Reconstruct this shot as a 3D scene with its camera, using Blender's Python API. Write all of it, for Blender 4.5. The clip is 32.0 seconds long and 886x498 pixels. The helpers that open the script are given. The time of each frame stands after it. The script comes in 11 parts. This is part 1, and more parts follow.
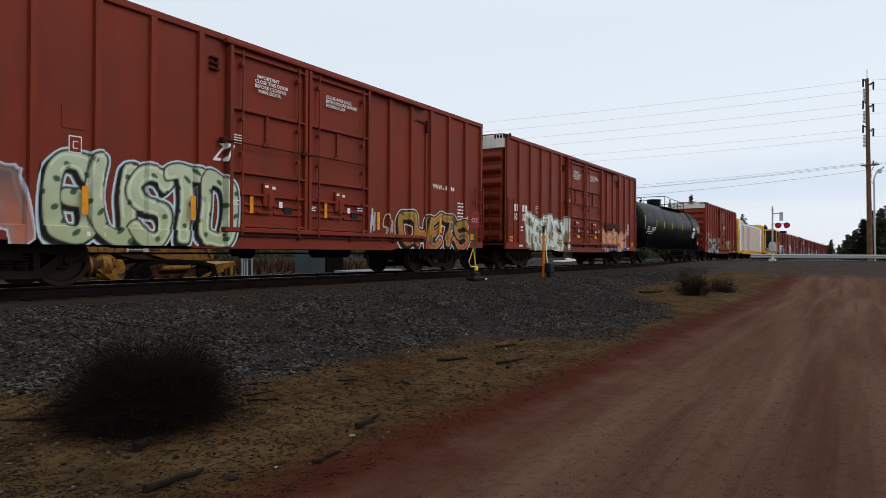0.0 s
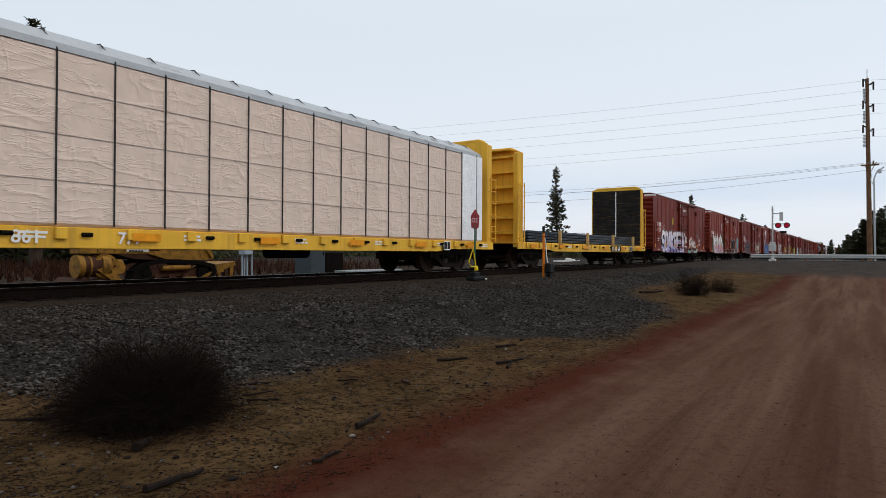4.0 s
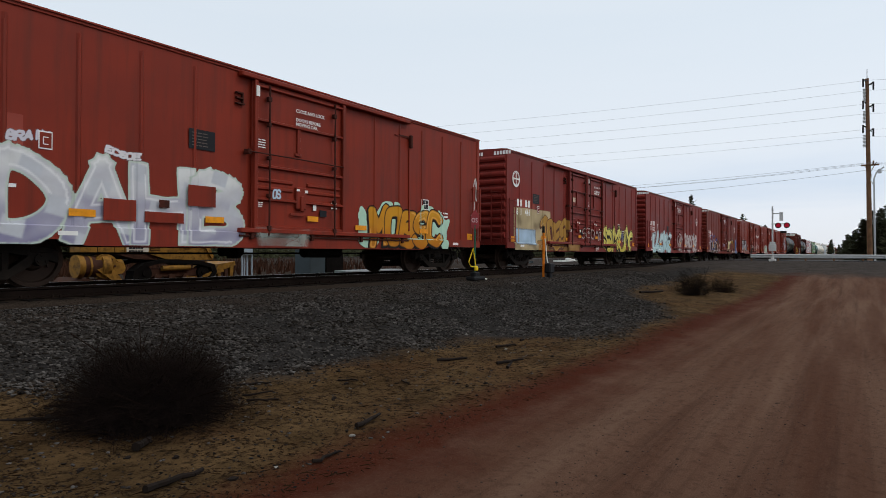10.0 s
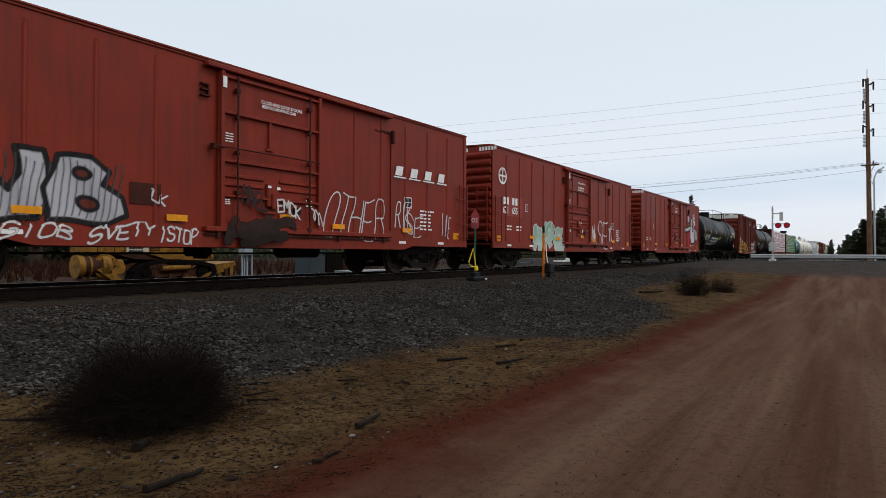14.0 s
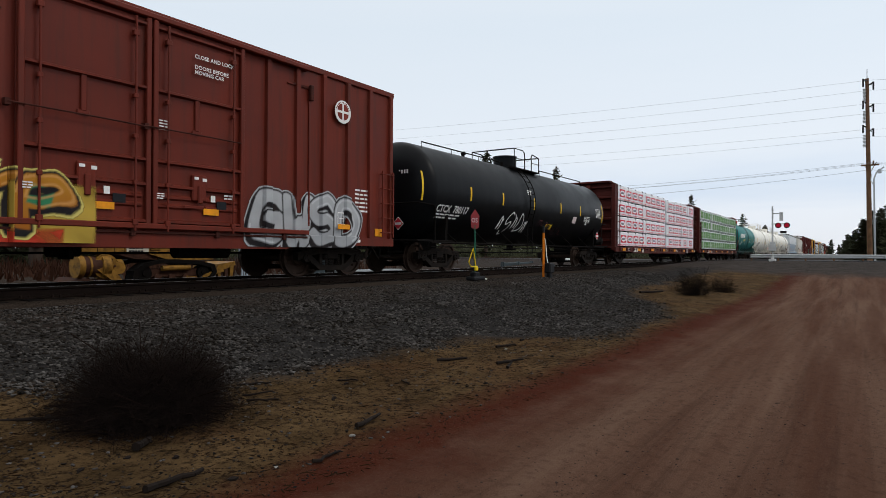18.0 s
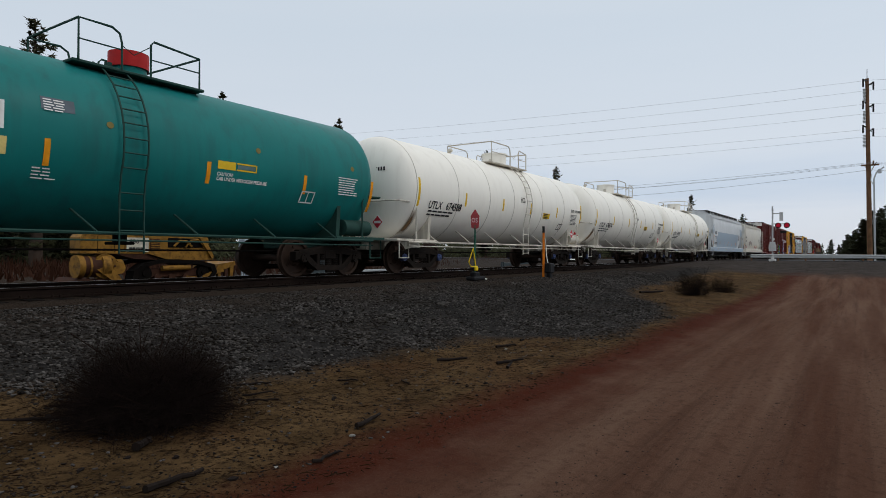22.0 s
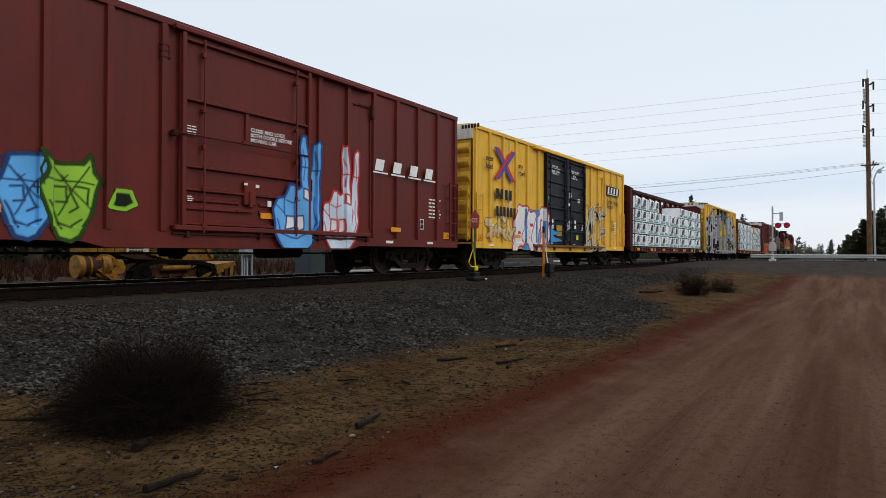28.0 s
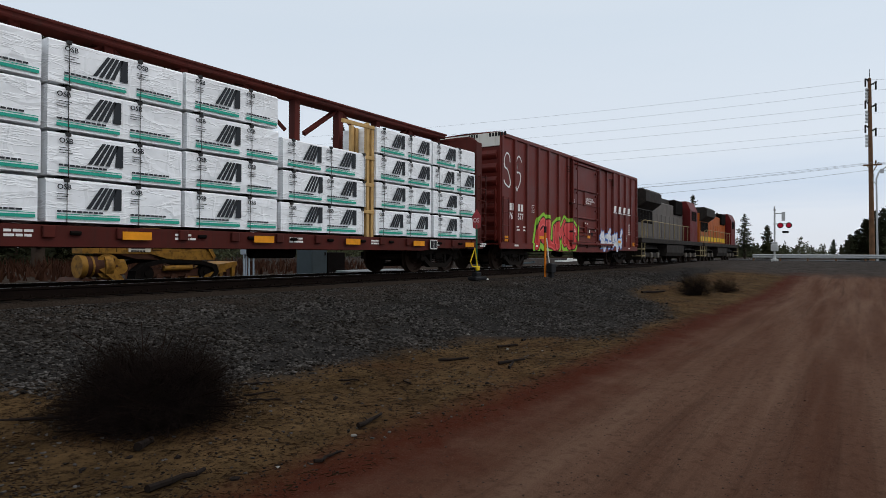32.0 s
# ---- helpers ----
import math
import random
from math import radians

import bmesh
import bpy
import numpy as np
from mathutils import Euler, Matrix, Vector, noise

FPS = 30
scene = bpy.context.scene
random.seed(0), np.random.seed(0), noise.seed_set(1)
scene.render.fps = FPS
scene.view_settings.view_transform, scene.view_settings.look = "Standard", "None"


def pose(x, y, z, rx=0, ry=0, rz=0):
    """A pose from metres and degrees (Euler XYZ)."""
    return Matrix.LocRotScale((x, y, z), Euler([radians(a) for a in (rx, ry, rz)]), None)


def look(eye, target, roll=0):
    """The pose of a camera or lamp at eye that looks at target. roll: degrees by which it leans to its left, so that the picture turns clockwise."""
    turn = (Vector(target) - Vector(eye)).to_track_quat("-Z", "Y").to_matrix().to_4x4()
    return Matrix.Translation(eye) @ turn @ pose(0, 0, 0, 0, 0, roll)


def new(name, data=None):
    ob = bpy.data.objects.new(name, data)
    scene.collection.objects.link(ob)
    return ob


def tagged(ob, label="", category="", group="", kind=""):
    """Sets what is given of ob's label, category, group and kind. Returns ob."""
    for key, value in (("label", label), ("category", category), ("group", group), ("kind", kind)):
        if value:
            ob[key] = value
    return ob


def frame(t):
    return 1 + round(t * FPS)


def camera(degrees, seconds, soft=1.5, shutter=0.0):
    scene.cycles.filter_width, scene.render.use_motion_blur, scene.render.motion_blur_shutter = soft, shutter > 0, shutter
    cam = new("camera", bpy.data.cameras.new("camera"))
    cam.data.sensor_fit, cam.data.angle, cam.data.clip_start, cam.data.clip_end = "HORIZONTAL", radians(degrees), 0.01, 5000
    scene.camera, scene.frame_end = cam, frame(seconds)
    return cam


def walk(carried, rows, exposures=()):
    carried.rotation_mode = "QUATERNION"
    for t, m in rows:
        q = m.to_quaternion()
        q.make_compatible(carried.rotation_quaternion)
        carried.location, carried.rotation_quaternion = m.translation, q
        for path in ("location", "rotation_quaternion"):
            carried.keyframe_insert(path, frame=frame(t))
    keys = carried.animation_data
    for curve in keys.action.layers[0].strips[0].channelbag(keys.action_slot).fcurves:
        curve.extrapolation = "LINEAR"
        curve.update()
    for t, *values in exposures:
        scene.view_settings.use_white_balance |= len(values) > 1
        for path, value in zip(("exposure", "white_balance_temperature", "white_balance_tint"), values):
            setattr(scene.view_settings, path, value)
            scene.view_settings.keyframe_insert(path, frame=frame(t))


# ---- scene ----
SECONDS = 32.0
EYE = (0.0, -11.976, 0.592)
FOV, YAW, PITCH, ROLL = 71.30, 33.866, 0.367, 0.28


def aim(yaw):
    """The camera's pose: yaw in degrees from the line of the track."""
    a, b = radians(yaw), radians(PITCH)
    way = Vector((math.cos(a) * math.cos(b), math.sin(a) * math.cos(b), math.sin(b)))
    return look(EYE, Vector(EYE) + way * 10, ROLL)


cam = camera(FOV, SECONDS, soft=0.6)
walk(cam, [(0.0, aim(YAW)), (30.4, aim(YAW)), (31.0, aim(YAW + 0.09)), (31.5, aim(YAW + 0.145)), (32.0, aim(YAW + 0.15))],
     exposures=[(0.0, 0.07, 6500, 10), (4.6, 0.02, 6500, 10), (5.6, -0.13, 6480, 10), (6.3, -0.1, 6480, 10), (7.5, 0.05, 6500, 10), (12.0, 0.02, 6500, 10), (19.2, 0.07, 6500, 10), (20.2, -0.20, 6360, 10), (21.0, -0.28, 6310, 10), (22.0, -0.20, 6360, 10), (23.0, -0.28, 6240, 10), (24.0, -0.34, 6140, 10), (25.2, -0.33, 6160, 10), (27.0, 0.0, 6450, 10), (28.0, 0.09, 6500, 10), (29.0, 0.07, 6500, 10), (30.0, -0.15, 6360, 10), (31.0, -0.09, 6360, 10), (32.0, -0.09, 6360, 10)])

# ---- sky and light: high thin overcast, the brighter part of the sky behind the camera ----
SUN_EL, SUN_AZ = 46.0, -70.0     # degrees; azimuth from +x
world = bpy.data.worlds.new("world")
scene.world = world
world.use_nodes = True


def sky():
    nt = world.node_tree
    n, ln = nt.nodes, nt.links
    n.clear()
    out, bg = n.new("ShaderNodeOutputWorld"), n.new("ShaderNodeBackground")
    tex = n.new("ShaderNodeTexSky")
    tex.sky_type, tex.sun_disc = "NISHITA", False
    tex.sun_elevation, tex.sun_rotation = radians(SUN_EL), radians(90 - SUN_AZ)
    tex.air_density, tex.dust_density, tex.ozone_density = 1.0, 2.0, 1.5
    gain = n.new("ShaderNodeVectorMath")
    gain.operation = "SCALE"
    gain.inputs["Scale"].default_value = 0.10
    ln.new(tex.outputs[0], gain.inputs[0])
    co = n.new("ShaderNodeTexCoord")
    sep = n.new("ShaderNodeSeparateXYZ")
    ln.new(co.outputs["Generated"], sep.inputs[0])
    # cloud sheet: pale, slightly blue overhead, whiter low down
    ramp = n.new("ShaderNodeValToRGB")
    e = ramp.color_ramp.elements
    e[0].position, e[0].color = 0.0, (0.79, 0.82, 0.87, 1)
    e[1].position, e[1].color = 0.9, (0.98, 1.0, 1.02, 1)
    for at, col in ((0.055, (0.79, 0.84, 0.91, 1)), (0.095, (0.66, 0.75, 0.87, 1)), (0.16, (0.78, 0.84, 0.91, 1)), (0.34, (0.72, 0.80, 0.88, 1)), (0.55, (0.80, 0.85, 0.90, 1))):
        k = e.new(at)
        k.color = col
    warp = n.new("ShaderNodeMapping")
    warp.inputs["Scale"].default_value = (1.6, 1.6, 13.0)
    warp.inputs["Rotation"].default_value = (0.05, -0.03, 0.6)
    ln.new(co.outputs["Generated"], warp.inputs[0])
    nz = n.new("ShaderNodeTexNoise")
    nz.inputs["Scale"].default_value, nz.inputs["Detail"].default_value, nz.inputs["Roughness"].default_value = 2.2, 5.0, 0.52
    ln.new(warp.outputs[0], nz.inputs["Vector"])
    low = n.new("ShaderNodeMath")
    low.operation = "MULTIPLY_ADD"
    low.inputs[1].default_value, low.inputs[2].default_value = 0.08, -0.04
    ln.new(nz.outputs[0], low.inputs[0])
    add = n.new("ShaderNodeMath")
    ln.new(sep.outputs["Z"], add.inputs[0])
    ln.new(low.outputs[0], add.inputs[1])
    ln.new(add.outputs[0], ramp.inputs[0])
    # the veil is brighter towards the hidden sun
    dot = n.new("ShaderNodeVectorMath")
    dot.operation = "DOT_PRODUCT"
    a, b = radians(SUN_AZ), radians(SUN_EL)
    dot.inputs[1].default_value = (math.cos(a) * math.cos(b), math.sin(a) * math.cos(b), math.sin(b))
    ln.new(co.outputs["Generated"], dot.inputs[0])
    lift = n.new("ShaderNodeMapRange")
    for key, v in (("From Min", -0.3), ("From Max", 1.0), ("To Min", 1.0), ("To Max", 1.06)):
        lift.inputs[key].default_value = v
    ln.new(dot.outputs["Value"], lift.inputs["Value"])
    bright = n.new("ShaderNodeVectorMath")
    bright.operation = "SCALE"
    ln.new(ramp.outputs[0], bright.inputs[0])
    ln.new(lift.outputs[0], bright.inputs["Scale"])
    mix = n.new("ShaderNodeMix")
    mix.data_type = "RGBA"
    mix.inputs["Factor"].default_value = 0.93
    ln.new(gain.outputs[0], mix.inputs["A"])
    ln.new(bright.outputs[0], mix.inputs["B"])
    ln.new(mix.outputs["Result"], bg.inputs[0])
    bg.inputs[1].default_value = 1.0
    ln.new(bg.outputs[0], out.inputs[0])


sky()
sun = new("sun", bpy.data.lights.new("sun", "SUN"))
sun.data.energy, sun.data.angle, sun.data.color = 0.75, radians(14), (1.0, 0.96, 0.9)
sun.matrix_world = look((0, 0, 0), (-math.cos(radians(SUN_AZ)) * math.cos(radians(SUN_EL)), -math.sin(radians(SUN_AZ)) * math.cos(radians(SUN_EL)), -math.sin(radians(SUN_EL))))

# ---- materials ----
MATS = {}


def nodes_of(name):
    m = bpy.data.materials.new(name)
    m.use_nodes = True
    nt = m.node_tree
    return m, nt, nt.nodes["Principled BSDF"]


def coords(nt, scale=(1, 1, 1), shift=True):
    """Object coordinates in metres, moved by a random amount for each object."""
    co, mp = nt.nodes.new("ShaderNodeTexCoord"), nt.nodes.new("ShaderNodeMapping")
    nt.links.new(co.outputs["Object"], mp.inputs[0])
    mp.inputs["Scale"].default_value = scale
    if shift:
        info, mul = nt.nodes.new("ShaderNodeObjectInfo"), nt.nodes.new("ShaderNodeMath")
        mul.operation = "MULTIPLY"
        mul.inputs[1].default_value = 37.0
        nt.links.new(info.outputs["Random"], mul.inputs[0])
        nt.links.new(mul.outputs[0], mp.inputs["Location"])
    return mp.outputs[0]


def noise_of(nt, vec, scale, detail=4.0, rough=0.55):
    t = nt.nodes.new("ShaderNodeTexNoise")
    t.inputs["Scale"].default_value, t.inputs["Detail"].default_value, t.inputs["Roughness"].default_value = scale, detail, rough
    nt.links.new(vec, t.inputs["Vector"])
    return t.outputs[0]


def stretch(nt, val, a, b, lo=0.0, hi=1.0):
    t = nt.nodes.new("ShaderNodeMapRange")
    for key, v in (("From Min", a), ("From Max", b), ("To Min", lo), ("To Max", hi)):
        t.inputs[key].default_value = v
    nt.links.new(val, t.inputs["Value"])
    return t.outputs[0]


def blend(nt, fac, a, b, mode="MIX"):
    t = nt.nodes.new("ShaderNodeMix")
    t.data_type, t.blend_type = "RGBA", mode
    for key, v in (("Factor", fac), ("A", a), ("B", b)):
        if isinstance(v, (int, float)):
            t.inputs[key].default_value = v
        elif isinstance(v, tuple):
            t.inputs[key].default_value = (*v[:3], 1)
        else:
            nt.links.new(v, t.inputs[key])
    return t.outputs["Result"]


def bumped(nt, bsdf, height, strength=0.3, dist=0.01):
    b = nt.nodes.new("ShaderNodeBump")
    b.inputs["Strength"].default_value, b.inputs["Distance"].default_value = strength, dist
    nt.links.new(height, b.inputs["Height"])
    nt.links.new(b.outputs[0], bsdf.inputs["Normal"])


def surface(name, rgb, rough=0.6, metal=0.0, var=0.25, scale=3.0, dust=None, dusty=0.3, streak=0.0, bump=0.15, dist=0.004, fine=40.0, glow=0.0, spec=0.12):
    """A worn surface: two scales of colour change, dust or rust in streaks or patches, fine relief."""
    if name in MATS:
        return MATS[name]
    m, nt, b = nodes_of(name)
    vec = coords(nt)
    big, small = noise_of(nt, vec, scale, 5), noise_of(nt, vec, fine, 3)
    dark, light = tuple(c * (1 - var) for c in rgb), tuple(min(1.0, c * (1 + var)) for c in rgb)
    col = blend(nt, stretch(nt, big, 0.3, 0.7), dark, light)
    col = blend(nt, stretch(nt, small, 0.35, 0.65, 0, var * 0.8), col, dark)
    if dust:
        if streak:
            svec = coords(nt, (5.0, 5.0, 0.35))
            patch = noise_of(nt, svec, streak, 6, 0.6)
        else:
            patch = noise_of(nt, vec, scale * 2.3, 6, 0.65)
        col = blend(nt, stretch(nt, patch, 0.48, 0.75, 0, dusty), col, dust)
    nt.links.new(col, b.inputs["Base Color"])
    nt.links.new(stretch(nt, big, 0.3, 0.7, max(0.05, rough - 0.1), min(1.0, rough + 0.1)), b.inputs["Roughness"])
    b.inputs["Metallic"].default_value = metal
    b.inputs["Specular IOR Level"].default_value = spec
    if bump:
        bumped(nt, b, small, bump, dist)
    if glow:
        nt.links.new(col, b.inputs["Emission Color"])
        b.inputs["Emission Strength"].default_value = glow
    MATS[name] = m
    return m


def wrap_mat(name, rgb, crease=0.4):
    """Plastic sheeting: pale, slightly glossy, with sharp creases and slack folds."""
    m, nt, b = nodes_of(name)
    vec = coords(nt)
    skew = coords(nt, (0.9, 1.0, 2.4))
    big = noise_of(nt, skew, 0.6, 2, 0.5)
    fold = noise_of(nt, coords(nt, (2.2, 1.0, 0.9)), 0.8, 2, 0.5)

    def ridge(n):
        t = nt.nodes.new("ShaderNodeMath")
        t.operation = "SUBTRACT"
        nt.links.new(n, t.inputs[0])
        t.inputs[1].default_value = 0.5
        c = nt.nodes.new("ShaderNodeMath")
        c.operation = "ABSOLUTE"
        nt.links.new(t.outputs[0], c.inputs[0])
        return stretch(nt, c.outputs[0], 0.0, 0.04, 1.0, 0.0)

    add = nt.nodes.new("ShaderNodeMath")
    nt.links.new(ridge(big), add.inputs[0])
    nt.links.new(ridge(fold), add.inputs[1])
    both = nt.nodes.new("ShaderNodeMath")
    nt.links.new(add.outputs[0], both.inputs[0])
    # short slanting creases
    slant = nt.nodes.new("ShaderNodeMapping")
    slant.inputs["Rotation"].default_value = (0.0, 0.75, 0.0)
    slant.inputs["Scale"].default_value = (0.8, 1.0, 4.5)
    nt.links.new(vec, slant.inputs[0])
    fine = nt.nodes.new("ShaderNodeMath")
    fine.operation = "MULTIPLY_ADD"
    nt.links.new(ridge(noise_of(nt, slant.outputs[0], 1.6, 3, 0.55)), fine.inputs[0])
    fine.inputs[1].default_value = 0.8
    nt.links.new(stretch(nt, noise_of(nt, vec, 1.1, 3), 0.2, 0.8, 0, 1.8), fine.inputs[2])
    nt.links.new(fine.outputs[0], both.inputs[1])
    tone = blend(nt, stretch(nt, noise_of(nt, vec, 2.6, 6, 0.65), 0.35, 0.65), tuple(c * 0.9 for c in rgb), rgb)
    nt.links.new(tone, b.inputs["Base Color"])
    b.inputs["Roughness"].default_value = 0.38
    b.inputs["Specular IOR Level"].default_value = 0.3
    bumped(nt, b, both.outputs[0], crease, 0.02)
    MATS[name] = m
    return m


def spray_mat():
    """Spray paint: colour and cover from the mesh's own colour layer."""
    m, nt, b = nodes_of("spray_paint")
    a = nt.nodes.new("ShaderNodeVertexColor")
    a.layer_name = "paint"
    vec = coords(nt)
    col = blend(nt, stretch(nt, noise_of(nt, vec, 5, 5), 0.3, 0.7, 0, 0.13), a.outputs["Color"], (0.12, 0.08, 0.06))
    nt.links.new(col, b.inputs["Base Color"])
    b.inputs["Roughness"].default_value = 0.6
    b.inputs["Specular IOR Level"].default_value = 0.06
    cover = stretch(nt, a.outputs["Alpha"], 0.2, 0.7)
    nt.links.new(cover, b.inputs["Alpha"])
    return m


RED = surface("boxcar_red", (0.205, 0.0235, 0.0105), 0.5, var=0.16, scale=0.7, dust=(0.075, 0.020, 0.012), dusty=0.6, streak=1.2, spec=0.16)
RED_OLD = surface("faded_boxcar_red", (0.186, 0.0255, 0.0108), 0.5, var=0.16, scale=0.7, dust=(0.10, 0.030, 0.017), dusty=0.55, streak=1.3, spec=0.16)
RED_WORN = surface("worn_boxcar_red", (0.128, 0.0185, 0.0092), 0.5, var=0.2, scale=0.7, dust=(0.055, 0.018, 0.011), dusty=0.6, streak=1.3, spec=0.16)
RED_BROWN = surface("boxcar_red_brown", (0.158, 0.0198, 0.0108), 0.52, var=0.18, scale=0.6, dust=(0.065, 0.020, 0.013), dusty=0.6, streak=1.1, spec=0.16)
RED_MAROON = surface("boxcar_maroon", (0.178, 0.0205, 0.0145), 0.52, var=0.16, scale=0.6, dust=(0.075, 0.020, 0.015), dusty=0.6, streak=1.4, spec=0.16)
BROWN = surface("boxcar_brown", (0.122, 0.0162, 0.0108), 0.48, var=0.16, scale=0.8, dust=(0.06, 0.016, 0.012), dusty=0.5, streak=1.2, spec=0.2)
YELLOW = surface("railcar_yellow", (0.78, 0.44, 0.048), 0.5, var=0.14, scale=0.8, dust=(0.25, 0.14, 0.05), dusty=0.45, streak=1.4)
DECKRED = surface("flatcar_red", (0.076, 0.0145, 0.0105), 0.6, var=0.25, scale=0.9, dust=(0.035, 0.016, 0.012), dusty=0.6, streak=1.4)
BLACK = surface("tank_black", (0.0045, 0.005, 0.0058), 0.40, var=0.2, scale=0.5, dust=(0.010, 0.010, 0.010), dusty=0.5, streak=0.7, bump=0.05, spec=0.09)
DOORBLACK = surface("door_black", (0.010, 0.0105, 0.0135), 0.55, var=0.3, scale=1.0, dust=(0.014, 0.014, 0.016), dusty=0.5, spec=0.18)
WHITE = surface("tank_white", (0.87, 0.84, 0.76), 0.45, var=0.035, scale=0.35, dust=(0.50, 0.45, 0.37), dusty=0.16, streak=0.8, bump=0.05)
GREEN = surface("tank_green", (0.010, 0.160, 0.150), 0.45, var=0.12, scale=0.6, dust=(0.02, 0.085, 0.08), dusty=0.5, streak=0.8, bump=0.05)
SEAM = surface("seam_grime", (0.50, 0.46, 0.39), 0.6, var=0.2, scale=3.0)
HOPPER = surface("hopper_pale_grey", (0.62, 0.64, 0.65), 0.5, var=0.06, scale=0.6, dust=(0.35, 0.34, 0.32), dusty=0.4, streak=0.9, bump=0.05)
HOPPERBLUE = surface("patch_blue_grey", (0.33, 0.40, 0.47), 0.5, var=0.06, scale=0.7, bump=0.05)
HOPPERCREAM = surface("hopper_cream", (0.63, 0.60, 0.53), 0.5, var=0.08, scale=0.6, dust=(0.35, 0.28, 0.2), dusty=0.4, streak=0.9, bump=0.05)
ENDWHITE = surface("end_band_white", (0.72, 0.70, 0.64), 0.6, var=0.1, scale=1.0, dust=(0.4, 0.33, 0.26), dusty=0.5, streak=1.5)
STEEL = surface("grimy_steel", (0.014, 0.011, 0.009), 0.7, var=0.35, scale=4.0, dust=(0.03, 0.019, 0.013), dusty=0.6, spec=0.06)
UNDER = surface("underframe_black", (0.007, 0.006, 0.0055), 0.85, var=0.3, scale=3.0, dust=(0.014, 0.010, 0.008), dusty=0.5, spec=0.03)
WHEEL = surface("wheel_steel", (0.042, 0.026, 0.019), 0.6, 0.3, var=0.3, scale=5.0, dust=(0.05, 0.03, 0.02), dusty=0.5)
CAPBLUE = surface("bearing_cap_blue", (0.05, 0.07, 0.16), 0.5, var=0.3, scale=9.0)
ROOFMAT = surface("roof_galvanised", (0.16, 0.12, 0.11), 0.6, 0.2, var=0.25, scale=1.5, dust=(0.16, 0.06, 0.04), dusty=0.7)
TEXTW = surface("lettering_white", (0.78, 0.77, 0.74), 0.6, var=0.1, scale=6.0)
TEXTK = surface("lettering_black", (0.02, 0.02, 0.022), 0.6, var=0.1, scale=6.0)
TEXTY = surface("lettering_yellow", (0.75, 0.5, 0.03), 0.6, var=0.1, scale=6.0)
REFLECT = surface("reflector_amber", (0.78, 0.30, 0.015), 0.4, var=0.15, scale=5.0, dust=(0.3, 0.15, 0.03), dusty=0.4)
STRIPE = surface("stripe_yellow", (0.72, 0.46, 0.02), 0.45, var=0.15, scale=4.0)
OCHREPLATE = surface("plate_ochre", (0.42, 0.26, 0.03), 0.6, var=0.3, scale=3.0)
SILLSILVER = surface("sill_overpainted_silver", (0.20, 0.20, 0.205), 0.6, var=0.35, scale=0.9, dust=(0.03, 0.03, 0.03), dusty=0.6)
LIMEPLATE = surface("plate_lime", (0.55, 0.62, 0.05), 0.6, var=0.2, scale=6.0)
PINKPATCH = surface("faded_patch", (0.28, 0.055, 0.038), 0.6, var=0.1, scale=2.0)
HARDWARE = surface("door_hardware", (0.055, 0.014, 0.009), 0.7, var=0.3, scale=4.0, dust=(0.02, 0.012, 0.01), dusty=0.6)
SIGNRED = surface("sign_red", (0.50, 0.03, 0.045), 0.5, var=0.15, scale=6.0)
WRAP = wrap_mat("lumber_wrap_white", (0.93, 0.945, 0.96), 0.42)
WRAPPINK = wrap_mat("lumber_wrap_clear", (0.76, 0.60, 0.50), 0.38)
WRAPGREY = surface("lumber_wrap_grey", (0.36, 0.38, 0.40), 0.35, var=0.15, scale=1.6, bump=0.7, dist=0.03, fine=6.0)
SIGNBLUE = surface("emblem_blue", (0.06, 0.07, 0.36), 0.5, var=0.15, scale=6.0)
TRIMIVORY = surface("tank_trim_ivory", (0.58, 0.54, 0.46), 0.55, var=0.2, scale=3.0, dust=(0.14, 0.10, 0.07), dusty=0.6, streak=1.0)
LOGORED = surface("wrap_print_red", (0.62, 0.02, 0.045), 0.5, var=0.06, scale=4.0)
LOGOPALE = surface("wrap_print_pale_green", (0.42, 0.58, 0.34), 0.5, var=0.08, scale=4.0)
LOGONAVY = surface("wrap_print_navy", (0.05, 0.055, 0.08), 0.5, var=0.08, scale=4.0)
LOGOGREEN = surface("wrap_print_green", (0.075, 0.235, 0.03), 0.5, var=0.08, scale=4.0)
LOGOTEAL = surface("wrap_print_teal", (0.03, 0.36, 0.26), 0.5, var=0.08, scale=4.0)
LOGOGREY = surface("wrap_print_charcoal", (0.03, 0.033, 0.038), 0.5, var=0.08, scale=4.0)
ROD_SILVER = surface("rod_silver_paint", (0.30, 0.30, 0.31), 0.5, var=0.3, scale=2.0)
RAIL_RUST = surface("rail_rust_yellow", (0.20, 0.085, 0.025), 0.7, var=0.35, scale=2.0, dust=(0.04, 0.02, 0.012), dusty=0.7)
STRAP = surface("strap_black", (0.03, 0.03, 0.03), 0.5, var=0.2, scale=8.0)
TIMBER = surface("raw_timber", (0.50, 0.32, 0.13), 0.7, var=0.2, scale=5.0)
RAILMAT = surface("rail_steel", (0.014, 0.009, 0.007), 0.8, 0.0, var=0.3, scale=3.0, spec=0.04)
RAILTOP = surface("rail_polished", (0.30, 0.29, 0.28), 0.3, 0.8, var=0.1, scale=3.0)
TIEMAT = surface("tie_wood", (0.010, 0.008, 0.007), 0.85, var=0.4, scale=6.0, bump=0.5, dist=0.01, spec=0.03)
SPRAY = spray_mat()
